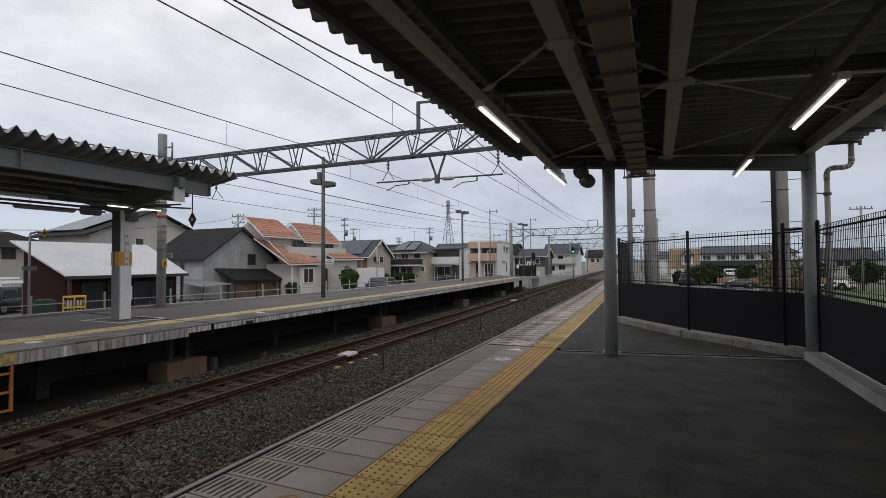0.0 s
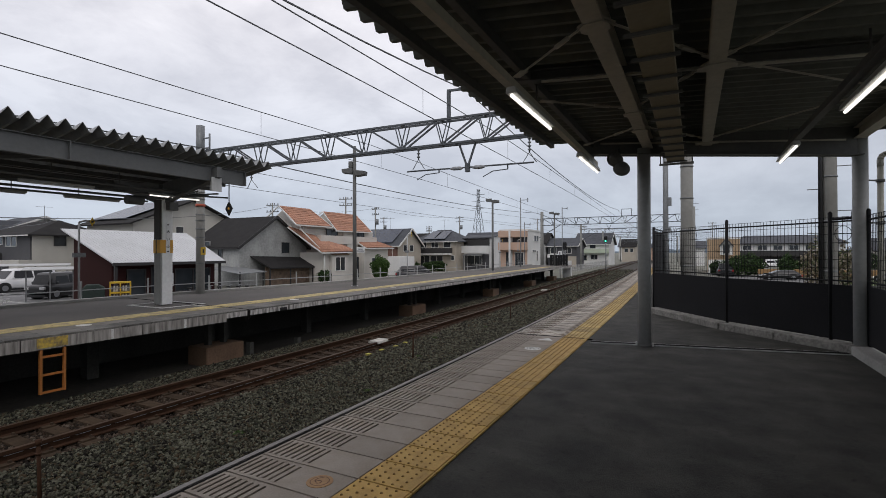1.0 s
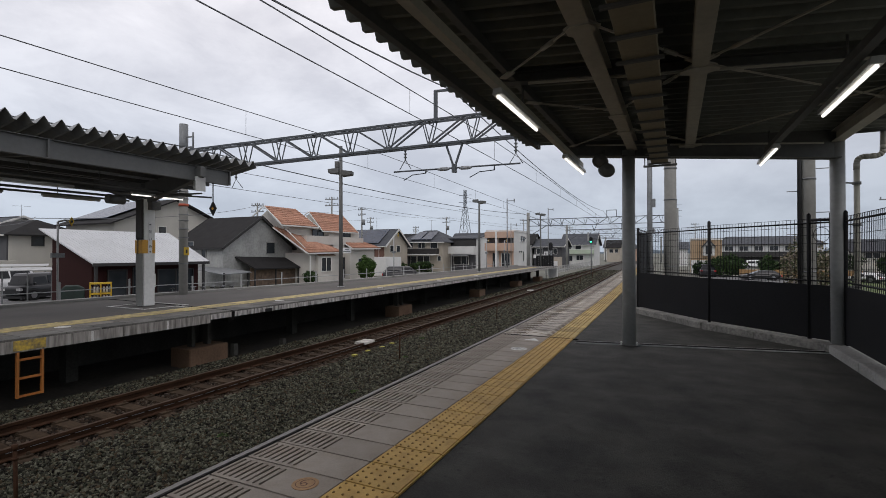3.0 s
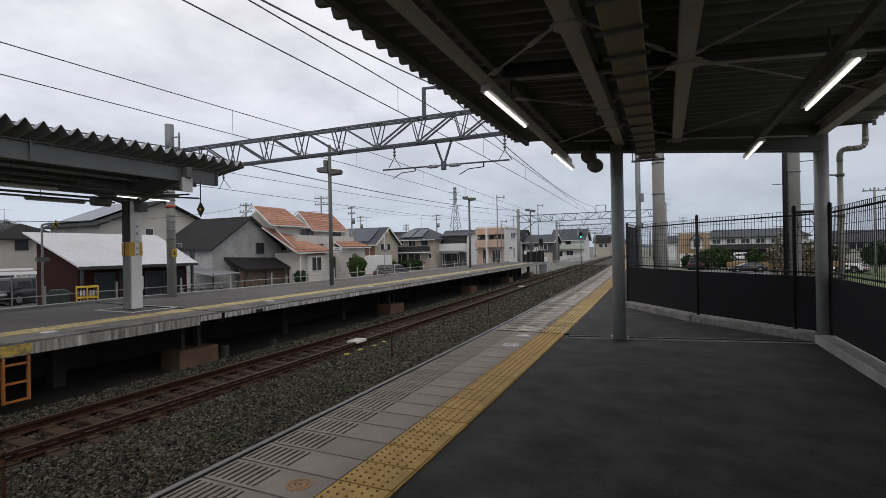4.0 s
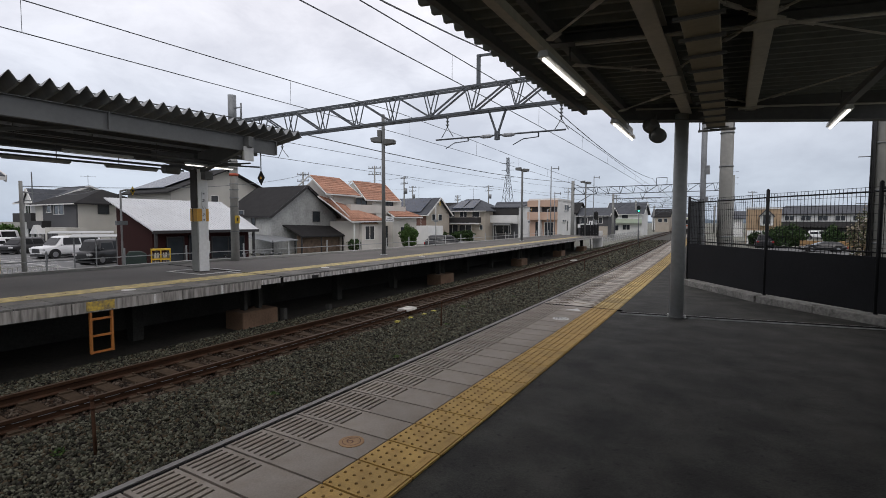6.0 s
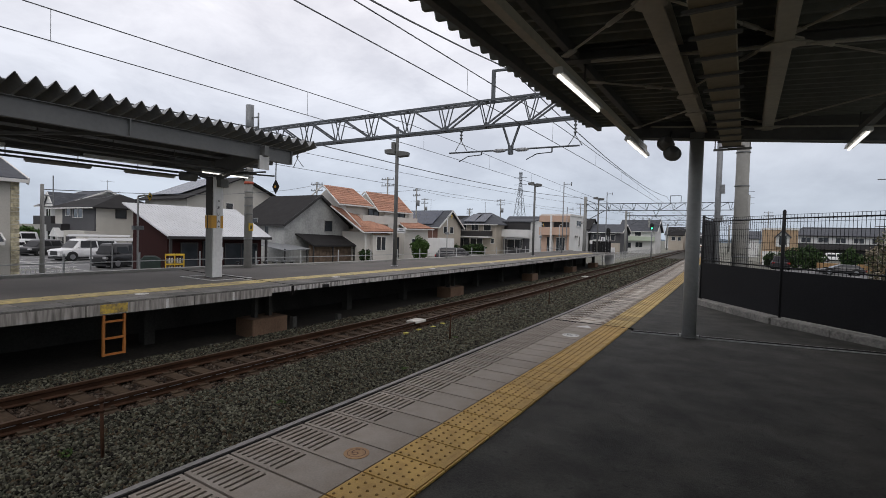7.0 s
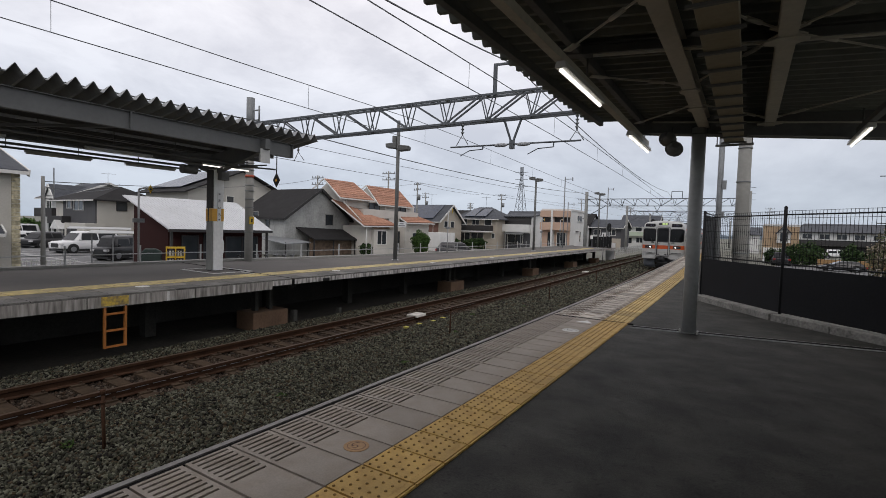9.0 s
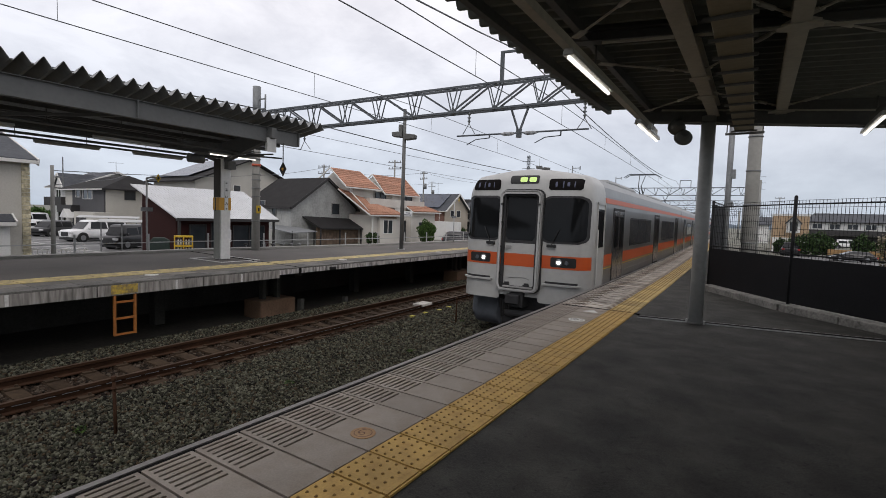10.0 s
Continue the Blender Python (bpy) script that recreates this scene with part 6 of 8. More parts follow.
while y < 49:
    piece("post", post_me, rail_f, pose(EDGE_FAR - deck_width(y) + 0.2 + bend(y), y, 0, 0, 0, heading(y)))
    y += 1.98
bm = bmesh.new()
sweep(bm, [(-0.18, -0.02), (-0.18, 0.07), (0.12, 0.07), (0.12, -0.02)], back_line(0.2, 0, -13, 50))
solid("back_kerb", bm, CONCRETE_PALE, "pale concrete kerb at the back of the far platform", "kerb", kind="structure")

# seam, painted lines and pale marks on the far deck
seam = thing("deck_seam", "dark seam across the far platform deck", "joint", kind="structure")
bm = bmesh.new()
bar(bm, (EDGE_FAR - 0.02, 6.62, 0.006), (EDGE_FAR - 6.0, 7.1, 0.006), 0.035, 0.01)
part("gap", bm, SLOT, seam)
bm = bmesh.new()
box(bm, EDGE_FAR + 0.03, EDGE_FAR + 0.04, 6.54, 6.62, -0.24, -0.01)
part("edge_gap", bm, SLOT, seam)
lines = thing("floor_lines", "white painted lines round the column base", "floor mark", pose(-11.17, 6.45, 0))
for x0, x1, y0, y1 in ((-0.7, 0.9, -0.62, -0.56), (-0.7, 0.9, 0.56, 0.62), (-0.7, -0.64, -0.56, 0.56), (0.84, 0.9, -0.56, 0.56), (0.9, 2.0, 0.2, 0.25)):
    bm = bmesh.new()
    box(bm, x0, x1, y0, y1, -0.006, 0.004)
    part("line", bm, MARK_WHITE, lines)
for y in (3.3, 9.0, 14.6, 20.4, 26.0):
    fm = thing("floor_mark", "small pale boarding mark on the far platform edge", "floor mark", on_line(EDGE_FAR - 0.72, y, 0.006), "marks on the far platform")
    bm = bmesh.new()
    rod(bm, (0, 0, 0), (0, 0, 0.006), 0.13, n=20)
    part("disc", bm, MARK_WHITE, fm)
bm = bmesh.new()
box(bm, EDGE_FAR + 0.036, EDGE_FAR + 0.042, 7.6, 7.85, -0.135, -0.05)
solid("edge_label", bm, BLACK_PAINT, "small dark plate on the far platform edge", "plate")
# cracks and patches between slabs: a pale drip under some edge joints
for i, y in enumerate((-1.2, 0.72, 3.4, 4.9, 10.6, 12.4)):
    bm = bmesh.new()
    low = -0.22 if y < 6 else -0.148
    sweep(bm, [(0.036, -0.032), (0.036, low), (0.0395, low), (0.0395, -0.032)], line(EDGE_FAR, 0, y, y + 0.05, 0.05))
    part("drip_stain", bm, MARK_WHITE, far_platform, "pale lime drip")

# ---------------------------------------------------------------- cars
CAR_GLASS = glass_material("car_glass", (0.012, 0.013, 0.015))
CAR_GLASS.node_tree.nodes["Principled BSDF"].inputs["Specular IOR Level"].default_value = 0.3
TYRE = material("tyre_rubber", (0.018, 0.018, 0.018), 0.9, vary=0.2)
CHROME = material("chrome", (0.34, 0.34, 0.35), 0.3, 0.85, vary=0.1)
LAMP_RED = material("red_lamp", (0.35, 0.02, 0.02), 0.3, vary=0.1)
LAMP_CLEAR = material("clear_lamp", (0.6, 0.6, 0.6), 0.2, vary=0.1)


def car_paint(name, c):
    m = material(name, c, 0.35, 0.0, vary=0.06, grain=3, stain=0.8, bump=0.0)
    m.node_tree.nodes["Principled BSDF"].inputs["Coat Weight"].default_value = 0.25
    return m


def parked_car(label, m, L, W, H, paint, boxy=0.0, group="parked cars"):
    """A parked car: its nose looks to +x in its own space; wheels on z = 0."""
    c = thing("car", label, "car", m, group)
    hood, belt = 0.26 * L * (1 - boxy * 0.6), H * 0.56
    sill = 0.28
    # lower body: rings across the car, narrowing to nose and tail
    top = [(1.0, 0.80), (0.985, 0.88), (0.93, 0.945), (1 - 2 * hood / L, 1.0), (0.0, 1.02), (-0.90, 1.05), (-0.97, 1.02), (-1.0, 0.86)]
    b = bmesh.new()
    rings = []
    for u, k in top:
        x, e = u * L / 2, max(0.0, abs(u) - 0.80) / 0.20
        w = W / 2 * (1 - 0.16 * e ** 2)
        zt, lo = belt * k, sill + 0.12 * e ** 2
        half = [(w * 0.90, lo), (w * 0.985, lo + 0.10), (w, belt * 0.62), (w * 0.975, zt - 0.10), (w * 0.93, zt - 0.03), (w * 0.80, zt), (w * 0.4, zt + 0.02)]
        rings.append([b.verts.new((x, yy, zz)) for yy, zz in half] + [b.verts.new((x, -yy, zz)) for yy, zz in half[::-1]])
    n = len(rings[0])
    for r0, r1 in zip(rings[:-1], rings[1:]):
        for i in range(n):
            f = b.faces.new((r0[i], r0[(i + 1) % n], r1[(i + 1) % n], r1[i]))
            f.smooth = True
    for r0 in (rings[0], rings[-1]):
        b.faces.new(r0)
    part("body", b, paint, c)
    roof_f, roof_r = L / 2 - hood - 0.75 * (1 - boxy), -L / 2 + 0.25 + 0.35 * (1 - boxy)
    # cabin: rounded rings that lean in towards the roof
    wl_, wt = W / 2 - 0.06, W / 2 - 0.22 + 0.1 * boxy
    xa, xb, za = L / 2 - hood + 0.12, -L / 2 + 0.14, belt - 0.02
    b = bmesh.new()
    rings = []
    for k, z, ins in ((0, za, 0), (0.9, za + (H - za) * 0.9, 0), (0.96, za + (H - za) * 0.965, 0.05), (1.0, H, 0.18)):
        x0, x1, w, rc = xa + (roof_f - xa) * k - ins, xb + (roof_r - xb) * k + ins, wl_ + (wt - wl_) * k - ins * 0.8, 0.14
        ring = []
        for cx, cy, a0 in ((x0 - rc, w - rc, 0), (x1 + rc, w - rc, 90), (x1 + rc, -w + rc, 180), (x0 - rc, -w + rc, 270)):
            ring += [b.verts.new((cx + rc * math.cos(radians(a0 + t)), cy + rc * math.sin(radians(a0 + t)), z)) for t in (0, 30, 60, 90)]
        rings.append(ring)
    n = len(rings[0])
    for r0, r1 in zip(rings[:-1], rings[1:]):
        for i in range(n):
            f = b.faces.new((r0[i], r0[(i + 1) % n], r1[(i + 1) % n], r1[i]))
            f.smooth = True
    b.faces.new(rings[-1])
    part("cabin", b, paint, c)

    def side_pane(s, x0, x1):
        b = bmesh.new()
        def pt(x, k):
            w = wl_ + (wt - wl_) * k
            return (x, s * (w + 0.008), belt + 0.04 + (H - belt - 0.14) * k)
        top_in = 0.10
        q = [pt(x0, 0.04), pt(x1, 0.04), pt(x1 - (top_in if x1 > 0 else -top_in * 0.5), 0.92), pt(x0 + top_in, 0.92)]
        b.faces.new([b.verts.new(p) for p in q])
        ob = part("side_window", b, CAR_GLASS, c)
        ob.modifiers.new("t", "SOLIDIFY").thickness = 0.01
    xf, xr = L / 2 - hood - 0.22, -L / 2 + 0.45
    xm = (xf + xr) / 2
    for s in (-1, 1):
        side_pane(s, xm + 0.04, xf - 0.25 * (1 - boxy))
        side_pane(s, xr + 0.1, xm - 0.04)
        b = bmesh.new()
        box(b, xf - 0.1, xf + 0.06, s * (W / 2 + 0.10) - 0.07, s * (W / 2 + 0.10) + 0.07, belt + 0.02, belt + 0.17)
        part("mirror", b, paint, c, bevel=0.03)
        b = bmesh.new()
        box(b, L / 2 - 0.16, L / 2 + 0.012, s * (W / 2 - 0.22) - 0.17, s * (W / 2 - 0.22) + 0.17, belt * 0.66, belt * 0.84)
        part("headlight", b, LAMP_CLEAR, c, bevel=0.03)
        b = bmesh.new()
        box(b, -L / 2 - 0.012, -L / 2 + 0.1, s * (W / 2 - 0.16) - 0.12, s * (W / 2 - 0.16) + 0.12, belt * 0.72, belt * 0.95)
        part("tail_light", b, LAMP_RED, c, bevel=0.02)
    for k, (x0, x1, z0, z1, nx) in enumerate(((xa + (roof_f - xa) * 0.07 / (H - za) + 0.01, xa + (roof_f - xa) * (H - 0.16 - za) / (H - za) + 0.01, belt + 0.05, H - 0.16, 1), (-L / 2 + 0.12, roof_r - 0.05, belt + 0.1, H - 0.1, -1))):
        b = bmesh.new()
        e = 0.015 * nx
        b.faces.new([b.verts.new(p) for p in ((x0 + e, -wl_ + 0.12, z0), (x0 + e, wl_ - 0.12, z0), (x1 + e, wt - 0.05, z1), (x1 + e, -wt + 0.05, z1))])
        ob = part("windscreen" if k == 0 else "rear_window", b, CAR_GLASS, c)
        ob.modifiers.new("t", "SOLIDIFY").thickness = 0.012
    b = bmesh.new()
    box(b, L / 2 - 0.05, L / 2 + 0.015, -W * 0.26, W * 0.26, belt * 0.45, belt * 0.8)
    part("grille", b, BLACK_PAINT, c, bevel=0.02)
    r = 0.33 if H > 1.6 else 0.29
    for x in (L / 2 - 0.82, -L / 2 + 0.78):
        for s in (-1, 1):
            w = new("wheel")
            w.parent = c
            b = bmesh.new()
            rod(b, (x, s * (W / 2 - 0.2), r), (x, s * (W / 2 + 0.012), r), r, n=20)
            part("tyre", b, TYRE, w, bevel=0.02)
            b = bmesh.new()
            rod(b, (x, s * (W / 2 + 0.013), r), (x, s * (W / 2 + 0.022), r), r * 0.62, n=14)
            part("rim", b, CHROME, w)
            b = bmesh.new()
            rod(b, (x, s * (W / 2 - 0.3), r + 0.03), (x, s * (W / 2 + 0.006), r + 0.03), r + 0.07, n=20)
            part("wheel_arch", b, BLACK_PAINT, c)
    b = bmesh.new()
    box(b, -L / 2 + 0.08, L / 2 - 0.06, -W / 2 + 0.06, W / 2 - 0.06, 0.16, sill + 0.02)
    part("underbody", b, BLACK_PAINT, c)
    return c


P_WHITE, P_BLACK = car_paint("white_car_paint", (0.72, 0.72, 0.72)), car_paint("black_car_paint", (0.015, 0.015, 0.017))
P_NAVY = car_paint("dark_blue_car_paint", (0.03, 0.04, 0.07))
parked_car("white sport utility car on the car park", pose(-43.6, 15.9, GROUND_Z, 0, 0, -81), 4.7, 1.85, 1.72, P_WHITE, 0.3)
parked_car("black box-shaped van on the car park", pose(-34.7, 14.4, GROUND_Z, 0, 0, -68), 3.4, 1.45, 1.66, P_BLACK, 0.7)
parked_car("black low car on the car park", pose(-52.0, 15.7, GROUND_Z, 0, 0, -62), 3.7, 1.6, 1.42, P_BLACK, 0.3)
parked_car("white low car on the car park", pose(-54.5, 14.5, GROUND_Z, 0, 0, -62), 4.0, 1.7, 1.4, P_WHITE, 0.2)
parked_car("white box-shaped van far on the car park", pose(-66.0, 17.8, GROUND_Z, 0, 0, -75), 4.4, 1.8, 1.9, P_WHITE, 0.7)
parked_car("white low car far on the car park", pose(-67, 17.2, GROUND_Z, 0, 0, -75), 4.2, 1.7, 1.5, P_WHITE)
parked_car("dark blue small car on the car park", pose(-41.0, 20.0, GROUND_Z, 0, 0, -90), 3.4, 1.5, 1.5, P_NAVY)
parked_car("black low wagon parked on the street", pose(-23.1, 40.9, GROUND_Z, 0, 0, 32), 4.8, 1.75, 1.5, P_BLACK)

# white container beside the orange-roofed house
ct = thing("container", "white ribbed storage container beside the house", "container", pose(-31, 49.5, GROUND_Z))
b = bmesh.new()
box(b, -2.4, 0, 0, 3.7, 0, 2.35)
part("body", b, WHITE_PAINT, ct)
for i in range(14):
    b = bmesh.new()
    box(b, 0, 0.03, 0.1 + i * 0.25, 0.22 + i * 0.25, 0.1, 2.25)
    part("rib", b, WHITE_PAINT, ct)

# carports on the car park
for x, y, L, turn in ((-32.3, 12.9, 2.6, 62), (-44.6, 17.2, 4.4, 62)):
    cp = thing("carport", "pale sheet carport roof on thin posts", "carport", pose(x, y, GROUND_Z, 0, 0, turn))
    b = bmesh.new()
    prism(b, [(-0.2, 1.86), (1.2, 2.0), (1.2, 2.04), (-0.2, 1.9)], "x", -L / 2, L / 2)
    part("roof", b, STEEL_PAINT, cp)
    for dx in (-L / 2 + 0.2, 0, L / 2 - 0.2):
        b = bmesh.new()
        box(b, dx - 0.035, dx + 0.035, 0.0, 0.08, 0, 1.88)
        part("post", b, GALVANISED, cp)

# yellow rack by the restaurant
rack = thing("display_rack", "yellow framed rack with white bags beside the railing", "rack", pose(-23.57, 12.1, GROUND_Z, 0, 0, 62))
rack.scale = (0.56, 0.8, 0.96)
for x in (-0.75, 0.0, 0.75):
    for y in (-0.25, 0.25):
        b = bmesh.new()
        box(b, x - 0.05, x + 0.05, y - 0.05, y + 0.05, 0, 1.5)
        part("post", b, YELLOW_PAINT, rack)
for z in (0.1, 0.5, 0.95, 1.47):
    b = bmesh.new()
    box(b, -0.8, 0.8, -0.3, 0.3, z - 0.04, z + 0.04)
    part("shelf", b, YELLOW_PAINT, rack)
random.seed(5)
for z in (0.16, 0.56, 1.0):
    for i in range(7):
        b = bmesh.new()
        x = -0.66 + i * 0.22
        rod(b, (x, -0.1, z), (x, -0.1, z + 0.3), 0.10, 0.07, n=8)
        part("bag", b, MARK_WHITE if i % 3 else GALVANISED, rack, "white bag")


# bicycles behind the railing
def bicycle(m):
    c = thing("bicycle", "parked city bicycle behind the railing", "bicycle", m, "parked bicycles")
    for x in (-0.55, 0.55):
        b = bmesh.new()
        for k in range(20):
            a0, a1 = 2 * math.pi * k / 20, 2 * math.pi * (k + 1) / 20
            rod(b, (x + 0.33 * math.cos(a0), 0, 0.34 + 0.33 * math.sin(a0)), (x + 0.33 * math.cos(a1), 0, 0.34 + 0.33 * math.sin(a1)), 0.02, n=5, caps=False)
        part("wheel", b, TYRE, c)
    b = bmesh.new()
    for p, q in (((-0.55, 0, 0.34), (-0.1, 0, 0.3)), ((-0.1, 0, 0.3), (-0.25, 0, 0.85)), ((-0.1, 0, 0.3), (0.4, 0, 0.75)), ((0.55, 0, 0.34), (0.38, 0, 1.0)), ((-0.55, 0, 0.34), (-0.2, 0, 0.7))):
        rod(b, p, q, 0.02, n=6)
    part("frame", b, GALVANISED, c)
    b = bmesh.new()
    rod(b, (0.38, -0.25, 1.0), (0.38, 0.25, 1.0), 0.015, n=6)
    part("handlebar", b, CHROME, c)
    b = bmesh.new()
    box(b, -0.38, -0.14, -0.07, 0.07, 0.85, 0.92)
    part("saddle", b, BLACK_PAINT, c, bevel=0.02)
    return c


bike = bicycle(pose(-23.3, 15.9, GROUND_Z, 0, 0, 20))
for i in range(6):
    copy_thing(bike, pose(-23.0 + i * 0.28, 16.35 + i * 0.42, GROUND_Z, 0, 0, 15 + (i * 37) % 20))

# ---------------------------------------------------------------- trees and shrubs
LEAF = island_material("leaf_green", [(0.035, 0.07, 0.02), (0.05, 0.10, 0.03), (0.025, 0.05, 0.018), (0.07, 0.115, 0.035), (0.045, 0.08, 0.03)], 0.7)
LEAF_DRY = island_material("dry_leaf", [(0.22, 0.20, 0.13), (0.09, 0.11, 0.05), (0.33, 0.28, 0.20), (0.15, 0.14, 0.08), (0.42, 0.37, 0.30)], 0.8)
BARK = material("bark", (0.09, 0.07, 0.055), 0.95, vary=0.4, grain=20)


def leaf_mesh(n, shape, size, seed, mat):
    rng = np.random.default_rng(seed)
    v, f = [], []
    for i in range(n):
        while True:
            p = rng.uniform(-1, 1, 3)
            d = np.linalg.norm(p)
            if 0.35 < d < 1:
                break
        lump = 0.82 + 0.18 * math.sin(5 * p[0] + seed) * math.cos(4 * p[1]) + 0.1 * math.sin(7 * p[2])
        c = p * np.array(shape) * lump
        a, b_ = rng.normal(size=3), rng.normal(size=3)
        a /= np.linalg.norm(a)
        b_ -= a * (a @ b_)
        b_ /= np.linalg.norm(b_)
        s = size * rng.uniform(0.6, 1.3)
        k = len(v)
        v += [tuple(c - a * s), tuple(c + b_ * s * 0.5), tuple(c + a * s), tuple(c - b_ * s * 0.5)]
        f.append((k, k + 1, k + 2, k + 3))
    me = bpy.data.meshes.new("crown")
    me.from_pydata(v, [], f)
    me.materials.append(mat)
    return me


def shrub(label, x, y, shape, n, size, seed, mat=LEAF, trunk=0.0, z0=GROUND_Z, cat="shrub"):
    t = thing("tree" if trunk else "shrub", label, cat, pose(x, y, z0))
    crown = new("crown", leaf_mesh(n, shape, size, seed, mat))
    crown.parent = t
    crown.location = (0, 0, trunk + shape[2] * 0.92)
    b = bmesh.new()
    rod(b, (0, 0, -0.05), (0.03, 0, trunk + shape[2] * 0.5), 0.05 + 0.02 * trunk, 0.03, n=8)
    rng = random.Random(seed)
    for i in range(5):
        a = rng.uniform(0, 6.28)
        rod(b, (0, 0, trunk * 0.8 + 0.1), (shape[0] * 0.7 * math.cos(a), shape[1] * 0.7 * math.sin(a), trunk + shape[2] * rng.uniform(0.7, 1.5)), 0.03, 0.012, n=6)
    part("trunk", b, BARK, t)
    return t


LEAF_BRIGHT = island_material("bright_leaf_green", [(0.06, 0.12, 0.025), (0.08, 0.15, 0.035), (0.04, 0.085, 0.02), (0.10, 0.17, 0.045)], 0.7)
shrub("round clipped green shrub beside the shop", -27.9, 40.8, (1.15, 1.1, 1.45), 6000, 0.09, 3, LEAF_BRIGHT)
shrub("small conifer by the grey house", -29.9, 34.3, (0.8, 0.8, 0.7), 900, 0.12, 4)
shrub("green garden shrubs before the sand coloured house", -33, 62.6, (2.3, 1.2, 0.9), 2600, 0.16, 5)
shrub("low green garden shrub", -36.5, 62, (1.2, 1.0, 0.9), 900, 0.16, 6)
hedge = [(-84, 24.3, 5.0, 2.5, 1.25), (-90, 17, 9, 3, 3.2), (-104, 22, 10, 4, 3.6), (-98, 12, 8, 4, 2.6)]
for i, (x, y, a, c, d) in enumerate(hedge):
    shrub("green trees beyond the car park", x, y, (a, c, d), 4000, 0.34, 20 + i, LEAF_BRIGHT, cat="tree")

WEED = island_material("weed_green", [(0.05, 0.09, 0.025), (0.07, 0.12, 0.03), (0.035, 0.06, 0.02)], 0.8)
for i, (x, y) in enumerate(((-4.75, 0.55), (-4.1, 3.1), (-3.7, 5.8), (-4.3, 8.9), (-5.2, 11.5), (-4.5, 14.2), (-7.9, 9.5), (-3.9, 18.0))):
    w = tagged(new("weed", leaf_mesh(70, (0.10, 0.10, 0.05), 0.022, 70 + i, WEED)), "small green weed in the ballast", "weed", "weeds in the ballast")
    w.location = (x + bend(y), y, BED_Z + 0.10)

# ---------------------------------------------------------------- posts, signs and signals
def sign_post(x, y, top, z0=0.0, arm=0.3):
    s = thing("sign_post", "thin grey post with a yellow diamond sign", "sign", pose(x, y, z0), "yellow diamond signs")
    b = bmesh.new()
    rod(b, (0, 0, 0), (0, 0, top), 0.028, n=10)
    rod(b, (0, 0, top), (0.06, arm * 0.5, top + 0.05), 0.03, n=8)
    rod(b, (0.06, arm * 0.5, top + 0.05), (0.1, arm, top + 0.05), 0.03, n=8)
    part("post", b, STEEL_PAINT, s)
    b = bmesh.new()
    prism(b, [(arm - 0.07, top + 0.02), (arm, top - 0.12), (arm + 0.07, top + 0.02), (arm, top + 0.16)], "x", 0.10, 0.12)
    part("diamond", b, YELLOW_PAINT, s, "yellow diamond plate")
    b = bmesh.new()
    rod(b, (0.121, arm, top + 0.02), (0.128, arm, top + 0.02), 0.032, n=16)
    part("symbol", b, BLACK_PAINT, s, "black round symbol")
    b = bmesh.new()
    box(b, -0.05, 0.05, -0.16, 0.16, top - 1.05, top - 0.92)
    part("number_bar", b, GALVANISED, s)
    return s


sign_post(-14.4, 5.9, 2.35)
sign_post(-12.5 + bend(22.2), 22.2, 2.46)
sign_post(-11.6 + bend(36), 36.5, 2.4)
sign_post(-11.9 + bend(43), 43.0, 2.6)
hang = thing("hanging_marker", "black diamond marker hung from the far canopy", "sign", pose(-9.12, 6.92, 2.6))
b = bmesh.new()
prism(b, [(-0.14, 0), (0, -0.2), (0.14, 0), (0, 0.2)], "y", -0.01, 0.01)
part("diamond", b, BLACK_PAINT, hang)
b = bmesh.new()
rod(b, (0, 0, 0.2), (0, 0, 0.70), 0.014, n=6)
part("rod", b, BLACK_PAINT, hang)
b = bmesh.new()
rod(b, (0, -0.012, 0), (0, -0.016, 0), 0.04, n=10)
part("spot", b, ORANGE_PAINT, hang)


def utility_pole(x, y, h, arms=2, z0=GROUND_Z, transformer=False, turn=0.0, r=0.14):
    p = thing("utility_pole", "grey concrete utility pole with cross arms", "utility pole", pose(x, y, z0, 0, 0, turn), "utility poles")
    b = bmesh.new()
    rod(b, (0, 0, 0), (0, 0, h), r, r * 0.65, n=10)
    part("shaft", b, POLE_GREY, p)
    for i in range(arms):
        b = bmesh.new()
        z = h - 0.3 - i * 0.8
        box(b, -0.9, 0.9, -0.05, 0.05, z - 0.05, z + 0.05)
        for dx in (-0.8, -0.3, 0.3, 0.8):
            rod(b, (dx, 0, z + 0.05), (dx, 0, z + 0.25), 0.05, n=6)
        part("cross_arm", b, GALVANISED, p)
    if transformer:
        b = bmesh.new()
        rod(b, (0.35, 0, h - 2.6), (0.35, 0, h - 1.8), 0.28, n=12)
        part("transformer", b, GALVANISED, p)
    return p


for x, y, h, tr in ((-21.43, 5.75, 4.4, 0), (-44, 41, 9.0, 1), (-37.5, 47, 10.0, 0), (-57, 84, 10.5, 1), (-39, 84, 10.0, 1), (-31.5, 112, 11, 0), (-52, 95, 9, 0), (-66, 120, 10, 1), (-24, 130, 10, 0), (-40, 57, 9.6, 1)):
    utility_pole(x, y, h, 2 if y > 10 else 0, GROUND_Z, bool(tr), (x * 13) % 40 - 20, 0.14 if y > 10 else 0.095)
